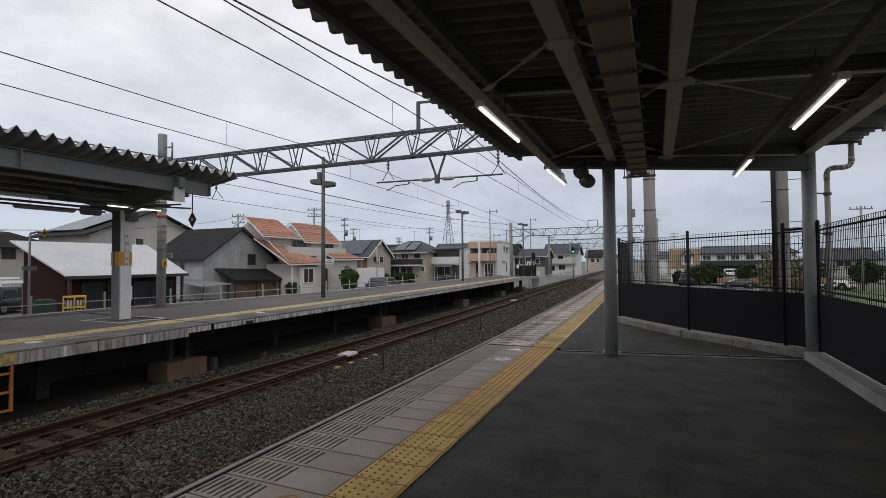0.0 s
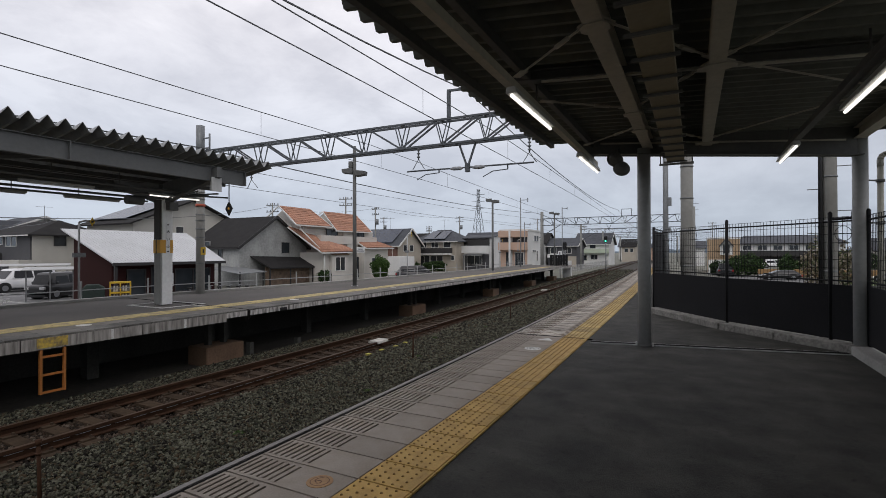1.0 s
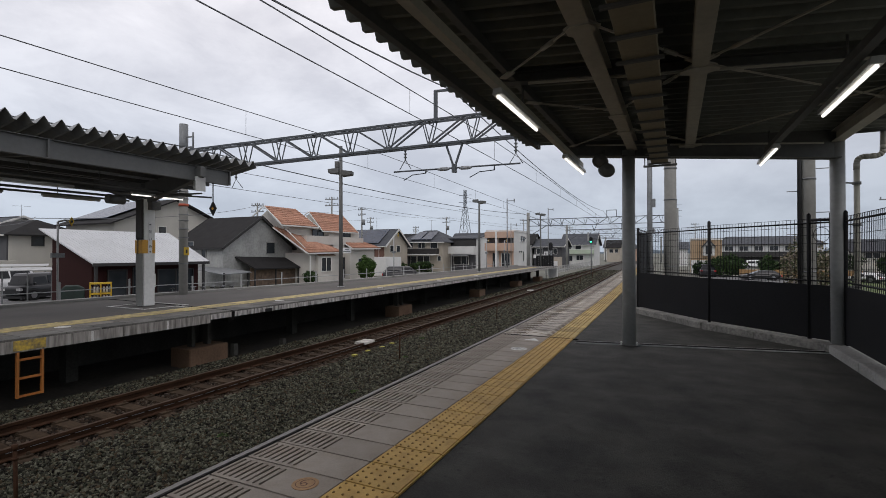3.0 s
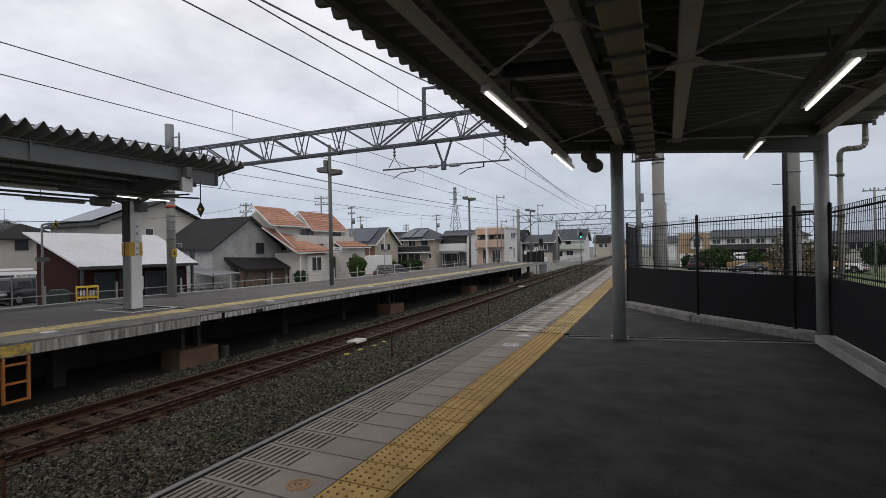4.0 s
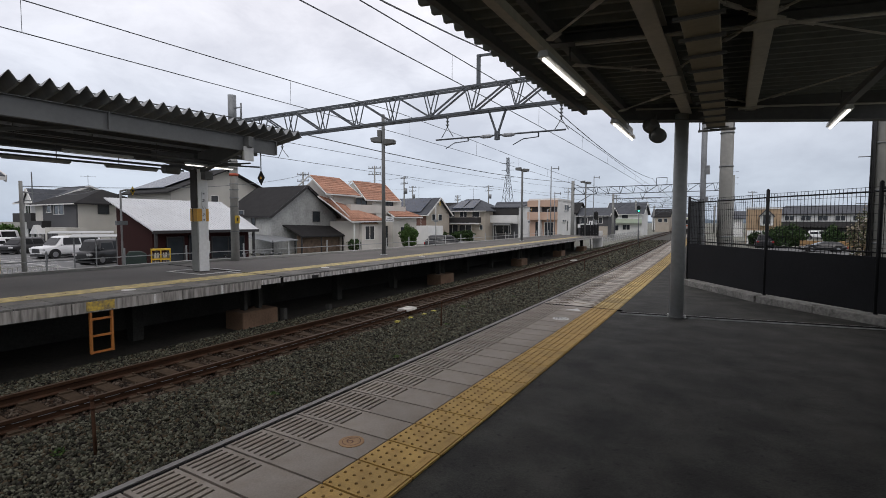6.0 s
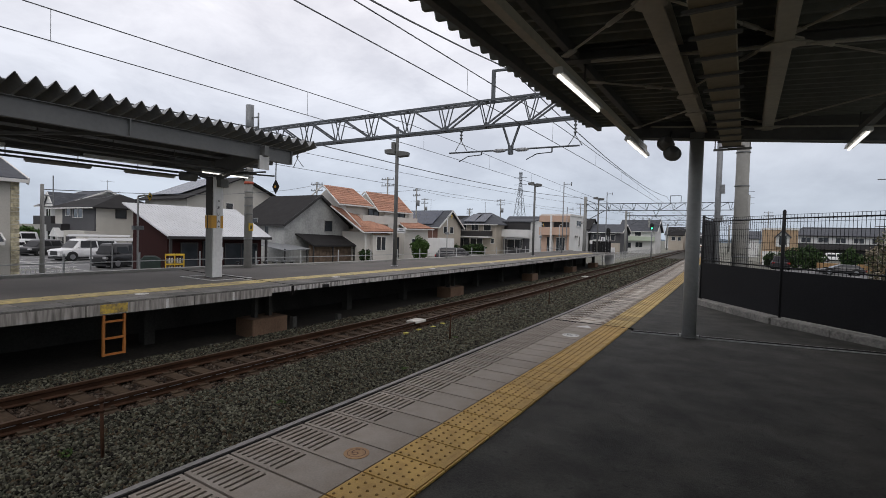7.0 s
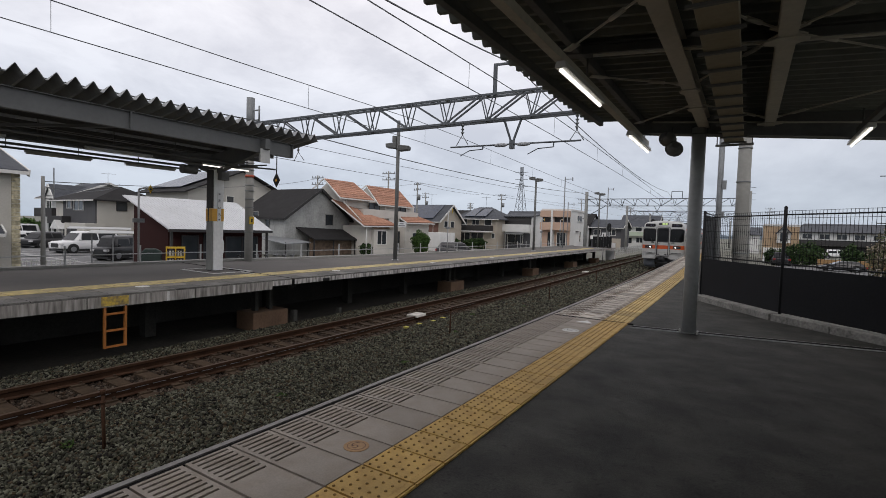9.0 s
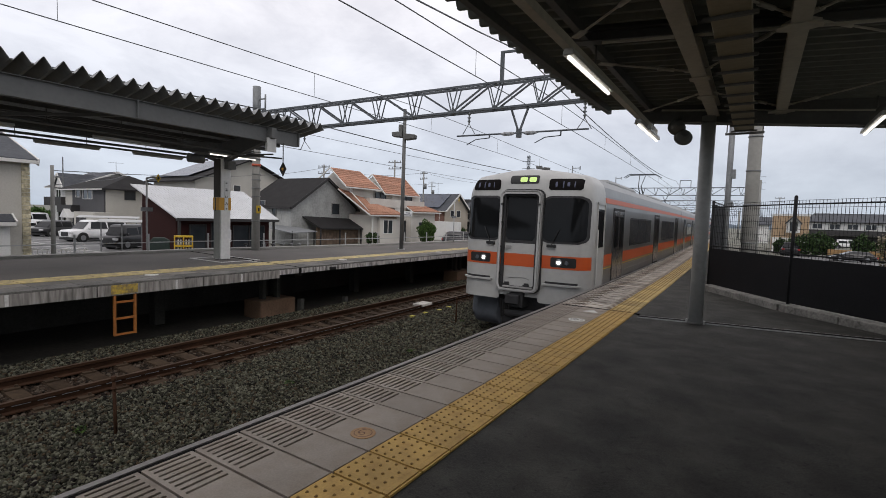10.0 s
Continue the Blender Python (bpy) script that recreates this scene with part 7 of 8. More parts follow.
for i, (x, y, h, r) in enumerate(((-11.28, 41.84, 8.0, 0.06), (-12.2, 66.0, 9.2, 0.07), (-14.6, 55.0, 6.5, 0.06))):
    p = thing("catenary_mast", "thin grey steel mast beside the line", "mast", pose(x + bend(y), y, GROUND_Z))
    b = bmesh.new()
    rod(b, (0, 0, 0), (0, 0, h), r, r * 0.8, n=10)
    part("shaft", b, GALVANISED, p)
    b = bmesh.new()
    box(b, -0.02, 0.75, -0.03, 0.03, h - 0.25, h - 0.19)
    rod(b, (0.7, 0, h - 0.4), (0.7, 0, h - 0.05), 0.05, n=6)
    part("bracket", b, GALVANISED, p)

for k, y in enumerate((52.0, 79.0, 108.0, 150.0)):
    x = bend(y)
    concrete_pole(-11.7 + x, y, 0.2, 0.17, GROUND_Z, 6.0, "concrete catenary pole carrying a gantry")
    g2 = gantry(-11.7 + x, y, 3.4 + x, y + 1.2, 4.45, 4.55, 0.75, 12)
    concrete_pole(3.6 + x, y + 1.2, 0.2, 0.17, GROUND_Z, 6.0, "concrete catenary pole carrying a gantry")
    drop(g2, -4.5 + x, y + 0.6, 4.5, 3.9, 1.8)
    b = bmesh.new()
    for p, q in (((-3.2, 5.2), (-3.2, 6.0)), ((-2.2, 5.2), (-2.2, 6.0)), ((-3.2, 6.0), (-2.2, 6.0))):
        bar(b, (p[0] + x, y + 0.7, p[1]), (q[0] + x, y + 0.7, q[1]), 0.06, 0.06, up=(0, 1, 0))
    part("feeder_frame", b, TRUSS_STEEL, g2)
    b = bmesh.new()
    bar(b, (-12.1 + x, y, 3.0), (-9.6 + x, y + 0.2, 4.5), 0.07, 0.07, up=(0, 1, 0))
    part("knee_brace", b, TRUSS_STEEL, g2)

LENS_DARK = material("dark_lens", (0.02, 0.02, 0.02), 0.3)
GREEN_LAMP = glow("green_signal_light", (0.05, 1.0, 0.45), 3.0)


def signal(x, y, h, lit):
    s = thing("railway_signal", "black oval railway signal head on a grey post" + (", showing green" if lit else ""), "signal", pose(x, y, GROUND_Z))
    b = bmesh.new()
    rod(b, (0, 0, 0), (0, 0, h), 0.07, n=10)
    part("post", b, GALVANISED, s)
    b = bmesh.new()
    box(b, -0.2, 0.2, -0.12, -0.04, h - 0.45, h + 0.05)
    rod(b, (0, -0.12, h + 0.05), (0, -0.04, h + 0.05), 0.2, n=20)
    rod(b, (0, -0.12, h - 0.45), (0, -0.04, h - 0.45), 0.2, n=20)
    part("head", b, BLACK_PAINT, s)
    for z in (h - 0.4, h + 0.0):
        b = bmesh.new()
        on = lit and z == h - 0.4
        rod(b, (0, -0.13, z), (0, -0.15, z), 0.11, n=14)
        part("lens", b, GREEN_LAMP if on else LENS_DARK, s)
        b = bmesh.new()
        rod(b, (0, -0.14, z + 0.12), (0, -0.36, z + 0.10), 0.045, n=8)
        part("visor", b, BLACK_PAINT, s)
    for dz in (-0.75, -1.3):
        b = bmesh.new()
        bar(b, (-0.18, 0, h + dz), (0.18, 0, h + dz), 0.03, 0.03)
        part("step", b, GALVANISED, s)
    return s


signal(-8.18, 63.4, 4.7, True)
signal(-10.5, 50.8, 3.75, False)
nb = thing("number_plate_sign", "white board with a dark bar on a grey post", "sign", pose(-11.0, 50.6, GROUND_Z))
b = bmesh.new()
box(b, -0.2, 0.2, -0.06, -0.02, 2.45, 3.0)
part("board", b, WHITE_PAINT, nb)
b = bmesh.new()
box(b, -0.05, 0.05, -0.066, -0.06, 2.58, 2.88)
part("bar", b, BLACK_PAINT, nb)
b = bmesh.new()
rod(b, (0, 0, 0), (0, 0, 3.0), 0.04, n=8)
part("post", b, GALVANISED, nb)


def pylon(x, y, h, w):
    p = thing("pylon", "tall grey lattice power pylon far away", "pylon", pose(x, y, GROUND_Z))
    b = bmesh.new()
    t = 0.005 * h
    lv = [0, 0.25, 0.45, 0.6, 0.72, 0.82, 0.9, 1.0]
    wd = [w * (1 - 0.85 * min(1, k / 0.8)) for k in lv]
    for (k0, k1), (w0, w1) in zip(zip(lv[:-1], lv[1:]), zip(wd[:-1], wd[1:])):
        for sx, sy in ((-1, -1), (1, -1), (1, 1), (-1, 1)):
            bar(b, (sx * w0, sy * w0, h * k0), (sx * w1, sy * w1, h * k1), t, t)
        for s in (-1, 1):
            bar(b, (-w0, s * w0, h * k0), (w1, s * w1, h * k1), t * 0.7, t * 0.7)
            bar(b, (w0, s * w0, h * k0), (-w1, s * w1, h * k1), t * 0.7, t * 0.7)
    part("tower", b, TRUSS_STEEL, p)
    for k in (0.72, 0.82, 0.92):
        b = bmesh.new()
        bar(b, (-w * 0.95, 0, h * k), (w * 0.95, 0, h * k), t, t)
        part("cross_arm", b, TRUSS_STEEL, p)
    return p


pylon(-88.8, 209.5, 33, 3.4)
pylon(1.65, 318, 34, 3.5)

line_fence = thing("line_fence", "low pale steel fence beside the line past the platform", "fence")
for z in (0.45, 1.0):
    b = bmesh.new()
    sweep(b, [(-0.02, -0.02), (0.02, -0.02), (0.02, 0.02), (-0.02, 0.02)], line(-10.6, GROUND_Z + z, 56, 120, 4))
    part("rail", b, STEEL_PAINT, line_fence)
bm0 = bmesh.new()
box(bm0, -0.025, 0.025, -0.025, 0.025, 0, 1.1)
post_me = finish(bm0, "post", STEEL_PAINT)
for i in range(33):
    piece("post", post_me, line_fence, on_line(-10.6, 56 + i * 2.0, GROUND_Z))
b = bmesh.new()
for i in range(320):
    y = 56 + i * 0.2
    box(b, -10.6 + bend(y) - 0.006, -10.6 + bend(y) + 0.006, y, y + 0.012, GROUND_Z + 0.1, GROUND_Z + 1.0)
tagged(part("wire_mesh", b, STEEL_PAINT, line_fence), kind="stuff")

# ---------------------------------------------------------------- feeder wires
def wire_run(name, pts, r, sag):
    w = thing(name, "thin black overhead line wire", "wire", group="feeder wires")
    b = bmesh.new()
    out = []
    for p, q in zip(pts[:-1], pts[1:]):
        p, q = Vector(p), Vector(q)
        for i in range(10):
            u = i / 10
            c = p.lerp(q, u)
            c.z -= sag * 4 * u * (1 - u)
            out.append(tuple(c))
    out.append(pts[-1])
    sweep(b, [(-r, -r), (r, -r), (r, r), (-r, r)], out)
    part("wire", b, WIRE, w)


wire_run("feeder_wire", [(-13.4, -40, 5.0), (-13.4, 9.3, 5.1), (-14.0, 52, 5.9), (-14.6, 100, 6.0)], 0.017, 0.45)
wire_run("feeder_wire", [(-13.6, -40, 4.2), (-13.6, 9.3, 4.62), (-13.8, 52, 5.2), (-14.4, 100, 5.4)], 0.008, 0.2)
wire_run("feeder_wire", [(-13.6, -40, 3.8), (-13.6, 9.3, 3.95), (-13.8, 52, 4.1), (-14.4, 100, 4.4)], 0.008, 0.1)
wire_run("feeder_wire", [(-3.75, -40, 5.4), (-3.85, -14, 5.5), (-3.92, 10.8, 6.1), (-5.2, 52, 5.9), (-7.5, 108, 5.9)], 0.012, 0.6)
wire_run("street_wire", [(-21.43, 5.75, 2.75), (-44, 41, 7.2), (-57, 84, 8.4)], 0.015, 0.6)
wire_run("street_wire", [(-21.43, 5.75, 2.55), (-70, 30, 6.0)], 0.015, 0.5)
wire_run("street_wire", [(-44, 41, 7.0), (-40, 57, 8.0), (-39, 84, 8.4), (-24, 130, 8.4)], 0.015, 0.6)
wire_run("power_line", [(4.0, 9.05, 7.0), (30, 60, 8.0)], 0.012, 0.5)
wire_run("power_line", [(4.0, 9.05, 6.5), (30, 60, 7.5)], 0.012, 0.5)

# ---------------------------------------------------------------- beyond the black fence
GRASS = material("field_grass", (0.10, 0.14, 0.045), 0.95, vary=0.5, grain=6, stain=0.4, bump=0.6)
bm = bmesh.new()
box(bm, 14, 60, 22, 64, GROUND_Z - 0.05, GROUND_Z + 0.01)
solid("field", bm, GRASS, "green grass field beyond the fence", "field", kind="structure")
bm = bmesh.new()
box(bm, 4.6, 13.6, 30, 66, GROUND_Z - 0.05, GROUND_Z + 0.012)
solid("lot", bm, ROAD, "grey paved lot beyond the fence", "car park", kind="structure")
bm = bmesh.new()
box(bm, 8.6, 20, 64.8, 65.4, GROUND_Z, -0.62)
solid("orange_barrier", bm, wall_mat("orange_brown_render", (0.36, 0.22, 0.10)), "low orange-brown wall beyond the lot", "wall", kind="structure")
h = house("orange-tan two-storey house beyond the fence", 3.75, 7.4, 73, 80, 3.1, 4.4, "flat", wall_mat("orange_tan_render", (0.42, 0.30, 0.19)), TRIM_WHITE, windows=(("s", 5.4, 6.2, 1.0, 2.1),))
block(h, "plinth_wall", W_WHITE, 3.7, 7.45, 72.9, 73.0, GROUND_Z, 0.35, "white lower wall")
b = bmesh.new()
prism(b, [(5.1, 1.0), (6.5, 1.0), (6.5, 2.2), (5.8, 3.0), (5.1, 2.2)], "y", 72.4, 73.0)
extra(h, "gable_bay", W_WHITE)(b)
for p, q in (((4.95, 72.35, 2.1), (5.8, 72.35, 3.1)), ((6.65, 72.35, 2.1), (5.8, 72.35, 3.1))):
    b = bmesh.new()
    bar(b, p, q, 0.7, 0.12)
    extra(h, "gable_roof", R_GREY)(b)
window(h, "s", -1.9, -1.3, 2.7, 3.7, -0.6, TRIM_DARK)
h = house("long white two-storey building with a dark roof", 9.6, 26.5, 109.5, 118, 3.05, 4.5, "x", W_WHITE, R_GREY, 0.5, hip=2.0, trim=TRIM_DARK,
          windows=tuple(("s", 10.6 + i * 2.5, 12.0 + i * 2.5, 1.75, 2.6) for i in range(6)))
block(h, "canopy_band", TRIM_DARK, 9.5, 26.6, 107.6, 109.5, 0.6, 1.55, "dark balcony band")
block(h, "ground_glass", TRIM_DARK, 9.7, 26.4, 109.4, 109.5, -1.2, 0.5)
h = house("pale house with a dark roof beyond the field", 29.5, 36.5, 104, 113, 1.6, 3.6, "x", W_CREAM, R_GREY, 0.6, trim=TRIM_DARK, windows=(("s", 31, 33, 0.4, 1.3),))
house("distant grey building beyond the field", 66, 80, 150, 165, 2.6, 4.6, "x", W_GREY, R_GREY, 0.6)
house("distant pale building beside the line", 1.5, 4.0, 110, 120, 2.2, 3.6, "x", W_WHITE, R_GREY, 0.4)
parked_car("dark wagon beyond the fence", pose(9.6, 57.2, GROUND_Z, 0, 0, 185), 3.6, 1.6, 1.0, P_BLACK)
parked_car("white van parked before the building", pose(14.4, 100, GROUND_Z, 0, 0, 180), 3.8, 1.7, 1.5, P_WHITE, 0.7)
parked_car("white small truck beside the field", pose(17.9, 56.3, GROUND_Z, 0, 0, 140), 2.8, 1.2, 0.95, P_WHITE, 0.3)
parked_car("dark car on the far lot", pose(5.2, 64, GROUND_Z, 0, 0, 90), 4.2, 1.7, 1.5, P_BLACK)
shrub("dark round shrub beyond the lot", 6.4, 63, (1.6, 1.2, 1.45), 2200, 0.14, 31)
shrub("dark round shrub before the white building", 11.0, 62.6, (1.0, 1.0, 1.5), 1500, 0.14, 32)
for i, (x, y, a, d) in enumerate(((4.6, 66.5, 1.2, 1.0), (8.3, 66.0, 1.3, 1.25), (13.0, 67.5, 1.5, 1.1), (16.0, 70.0, 1.6, 1.35), (9.5, 84, 2.0, 1.5), (20.5, 84, 2.6, 1.5), (24.5, 88, 2.4, 1.6))):
    shrub("dark green garden shrub beyond the fence", x, y, (a, 0.9, d), 1300, 0.16, 60 + i)
shrub("sparse young tree with pale dry leaves", 6.15, 21.8, (0.62, 0.6, 1.3), 1500, 0.065, 33, LEAF_DRY, 1.0, cat="tree")
shrub("sparse young tree with pale dry leaves", 7.3, 22.3, (0.62, 0.6, 1.25), 1500, 0.065, 34, LEAF_DRY, 0.9, cat="tree")
for i, (x, y) in enumerate(((25, 72), (30, 71), (36, 72), (44, 74))):
    shrub("dark green trees beyond the field", x, y, (2.2, 1.6, 1.6), 1400, 0.25, 40 + i, cat="tree")
utility_pole(19.6, 55.5, 8.0, 1)
utility_pole(6.0, 130, 10, 2)
# Distance haze is put into the hills' pale blue-grey colour.
bm = bmesh.new()
for i in range(26):
    a = -1500 + i * 120
    prism(bm, [(a, GROUND_Z), (a + 190, GROUND_Z), (a + 95, GROUND_Z + 18 + 14 * math.sin(i * 1.7))], "y", 1500 + 20 * (i % 3), 1520 + 20 * (i % 3))
solid("distant_hills", bm, material("haze_tinted_hill", (0.22, 0.27, 0.32), 1.0, vary=0.1, grain=0.01, stain=0.005, bump=0), "low hazy hills on the horizon", "hills", kind="stuff")


# ---------------------------------------------------------------- roof aerials and street clutter
def aerial(x, y, z, turn):
    a = thing("roof_aerial", "thin metal television aerial on a house roof", "aerial", pose(x, y, z, 0, 0, turn), "roof aerials")
    b = bmesh.new()
    rod(b, (0, 0, -0.35), (0, 0, 1.9), 0.022, n=6)
    part("mast", b, GALVANISED, a)
    b = bmesh.new()
    rod(b, (-0.75, 0, 1.75), (0.75, 0, 1.75), 0.014, n=5)
    for i in range(8):
        rod(b, (-0.7 + i * 0.2, -0.28, 1.75), (-0.7 + i * 0.2, 0.28, 1.75), 0.009, n=5)
    part("antenna", b, GALVANISED, a)
    return a


for x, y, z, turn in ((-49.0, 31.0, 6.9, 20), (-63.0, 25.6, 4.9, 70), (-39.5, 60.2, 4.9, 35), (-34.6, 69.0, 5.0, 10)):
    aerial(x, y, z, turn)

# bracket, step irons and lamp on the street pole
pole_arm = thing("pole_bracket", "grey steel bracket with a short mast on the street pole", "bracket", pose(-21.43, 5.75, 2.2))
b = bmesh.new()
rod(b, (0, 0, 0), (0.3, 0.25, 0), 0.02, n=6)
part("arm", b, GALVANISED, pole_arm)
b = bmesh.new()
rod(b, (0, 0, 0.3), (0.3, 0.25, 0.3), 0.02, n=6)
part("arm", b, GALVANISED, pole_arm)
b = bmesh.new()
rod(b, (0.3, 0.25, -0.1), (0.3, 0.25, 1.1), 0.02, n=6)
part("mast", b, GALVANISED, pole_arm)

# dark green bin cabinet and sign boards by the restaurant
bin_box = thing("bin_cabinet", "dark green covered bin beside the restaurant", "bin", pose(-24.2, 11.2, GROUND_Z, 0, 0, 62))
b = bmesh.new()
prism(b, [(-0.45, 0), (0.45, 0), (0.45, 1.2), (0.2, 1.34), (-0.3, 1.34), (-0.45, 1.15)], "y", -0.35, 0.35)
part("body", b, material("dark_green_plastic", (0.018, 0.035, 0.028), 0.6, vary=0.3, grain=12), bin_box, bevel=0.03)
for dy in (-0.2, 0.15):
    b = bmesh.new()
    box(b, -0.47, 0.47, dy - 0.02, dy + 0.02, 0.1, 1.1)
    part("rib", b, BLACK_PAINT, bin_box)

# low white fence by the cream house
wf = thing("garden_fence", "low white steel garden fence beside the cream house", "fence", pose(-23.2, 6.4, GROUND_Z, 0, 0, 65))
for i in range(14):
    b = bmesh.new()
    box(b, i * 0.16 - 1.1, i * 0.16 - 1.07, -0.012, 0.012, 0, 1.0)
    part("bar", b, TRIM_WHITE, wf)
for z in (0.15, 0.95):
    b = bmesh.new()
    box(b, -1.15, 1.1, -0.018, 0.018, z - 0.02, z + 0.02)
    part("rail", b, TRIM_WHITE, wf)

# painted bay lines of the car park
for i in range(6):
    ln = thing("bay_line", "white painted parking bay line on the car park", "road marking", pose(-33.0 - i * 2.7, 9.6 + i * 0.9, GROUND_Z, 0, 0, 22), "parking bay lines")
    b = bmesh.new()
    box(b, -0.06, 0.06, -2.2, 2.2, 0.012, 0.018)
    part("line", b, MARK_WHITE, ln)

# ---------------------------------------------------------------- train
TRAIN_WHITE = material("white_train_front", (0.415, 0.415, 0.40), 0.35, vary=0.08, grain=8, stain=1.0, bump=0.0)
STAINLESS = material("stainless_steel", (0.24, 0.24, 0.235), 0.36, 0.7, vary=0.12, grain=6, stain=0.8, bump=0.02)
DOOR_STEEL = material("polished_door_steel", (0.20, 0.19, 0.18), 0.18, 0.9, vary=0.1, grain=6, stain=0.8, bump=0.0)
TRAIN_ORANGE = material("orange_stripe", (0.52, 0.085, 0.016), 0.4, vary=0.08, grain=8, bump=0.0)
TRAIN_YELLOW = material("yellow_line", (0.60, 0.42, 0.05), 0.4, vary=0.08, grain=8, bump=0.0)
TRAIN_GLASS = glass_material("train_glass", (0.007, 0.0075, 0.008))
TRAIN_GLASS.node_tree.nodes["Principled BSDF"].inputs["Specular IOR Level"].default_value = 0.16
# Lighter tint than the front glass: part of the reflection is put into colour.
SIDE_GLASS = glass_material("train_side_glass", (0.05, 0.052, 0.055))
TRAIN_DARK = material("dark_underframe", (0.03, 0.03, 0.032), 0.8, vary=0.3, grain=12)
TRAIN_SKIRT = material("grey_skirt", (0.085, 0.095, 0.11), 0.6, vary=0.2, grain=12)
ROOF_GREY = material("grey_train_roof", (0.30, 0.31, 0.31), 0.6, vary=0.15, grain=8)
HEADLIGHT = glow("headlight", (1.0, 0.97, 0.9), 6.0)
SIGN_GLOW = glow("lit_sign", (0.70, 0.95, 0.32), 0.6)
SIGN_DIM = glow("dim_sign", (0.10, 0.11, 0.19), 0.3)


HALF = 1.49


def outline_body(w=HALF, low=0.88):
    return [(-w + 0.02, low), (-w, 1.0), (-w, 2.9), (-w + 0.02, 3.18), (-w + 0.06, 3.37), (-w + 0.23, 3.55), (-0.5, 3.67), (0, 3.71),
            (0.5, 3.67), (w - 0.23, 3.55), (w - 0.06, 3.37), (w - 0.02, 3.18), (w, 2.9), (w, 1.0), (w - 0.02, low)]


def train_car(front):
    car = thing("train_car", "stainless commuter train car with orange stripes" + (" and a white cab front" if front else ""), "train", group="cars of the train")
    y_body = 1.42 if front else 0.25
    b = bmesh.new()
    prism(b, outline_body(), "y", y_body, 19.75)
    part("body", b, STAINLESS, car, "brushed stainless body")
    b = bmesh.new()
    prism(b, [(-1.2, 3.47), (-0.95, 3.61), (-0.5, 3.71), (0, 3.75), (0.5, 3.71), (0.95, 3.61), (1.2, 3.47)], "y", y_body + 0.3, 19.6)
    part("roof", b, ROOF_GREY, car)
    for yc in (6.5, 13.8):
        b = bmesh.new()
        box(b, -0.9, 0.9, yc - 2.2, yc + 2.2, 3.6, 3.8)
        part("air_conditioner", b, ROOF_GREY, car, bevel=0.08)
    for s in (-1, 1):
        b = bmesh.new()
        x = s * (HALF + 0.004)
        box(b, min(x, x + s * 0.004), max(x, x + s * 0.004), y_body + 0.02, 19.72, 1.53, 1.81)
        part("stripe", b, TRAIN_ORANGE, car, "orange stripe")
        b = bmesh.new()
        prism(b, [(s * (HALF + 0.004), 3.01), (s * (HALF - 0.006), 3.13), (s * (HALF - 0.03), 3.13), (s * (HALF - 0.02), 3.01)], "y", y_body + 0.02, 19.72)
        part("stripe", b, TRAIN_ORANGE, car, "orange stripe under the roof")
        b = bmesh.new()
        box(b, min(x, x + s * 0.004), max(x, x + s * 0.004), y_body + 0.02, 19.72, 1.475, 1.50)
        part("stripe", b, TRAIN_YELLOW, car, "thin yellow line")
        for z in (1.42, 1.28, 1.05):
            b = bmesh.new()
            box(b, min(s * (HALF - 0.01), s * (HALF + 0.009)), max(s * (HALF - 0.01), s * (HALF + 0.009)), y_body, 19.7, z, z + 0.02)
            part("body_rib", b, STAINLESS, car)
        doors = (2.95, 10.0, 17.3) if front else (2.6, 9.9, 17.2)
        for yd in doors:
            door = new("door")
            door.parent = car
            b = bmesh.new()
            box(b, min(s * (HALF - 0.04), s * (HALF + 0.012)), max(s * (HALF - 0.04), s * (HALF + 0.012)), yd - 0.68, yd + 0.68, 1.0, 2.92)
            part("frame", b, TRAIN_DARK, door)
            for k in (-1, 1):
                b = bmesh.new()
                ya, yb = (yd + 0.02, yd + 0.62) if k > 0 else (yd - 0.62, yd - 0.02)
                box(b, min(s * (HALF - 0.01), s * (HALF + 0.017)), max(s * (HALF - 0.01), s * (HALF + 0.017)), ya, yb, 1.02, 2.86)
                part("leaf", b, DOOR_STEEL, door, "polished steel door leaf")
                b = bmesh.new()
                box(b, min(s * (HALF + 0.014), s * (HALF + 0.022)), max(s * (HALF + 0.014), s * (HALF + 0.022)), ya + 0.13, yb - 0.13, 1.95, 2.72)
                part("pane", b, TRAIN_GLASS, door)
        for ya, yb in ((4.5, 8.5), (11.4, 15.9)):
            n = 3
            for i in range(n):
                L = (yb - ya) / n
                win = new("window")
                win.parent = car
                b = bmesh.new()
                box(b, min(s * (HALF - 0.01), s * (HALF + 0.012)), max(s * (HALF - 0.01), s * (HALF + 0.012)), ya + i * L + 0.05, ya + (i + 1) * L - 0.02, 1.93, 2.72)
                part("frame", b, TRAIN_DARK, win)
                b = bmesh.new()
                box(b, min(s * (HALF + 0.008), s * (HALF + 0.018)), max(s * (HALF + 0.008), s * (HALF + 0.018)), ya + i * L + 0.09, ya + (i + 1) * L - 0.06, 1.97, 2.68)
                part("pane", b, SIDE_GLASS, win)
    b = bmesh.new()
    box(b, -1.3, 1.3, y_body + 0.4, 19.6, 0.62, 0.9)
    part("underframe", b, TRAIN_DARK, car)
    for yc in (6.6, 8.6, 10.6, 12.6):
        b = bmesh.new()
        box(b, -1.25, 1.25, yc - 0.8, yc + 0.8, 0.3, 0.66)
        part("equipment_box", b, TRAIN_SKIRT, car, bevel=0.03)
    for yc in (3.1, 16.9):
        bogie = new("bogie")
        bogie.parent = car
        b = bmesh.new()
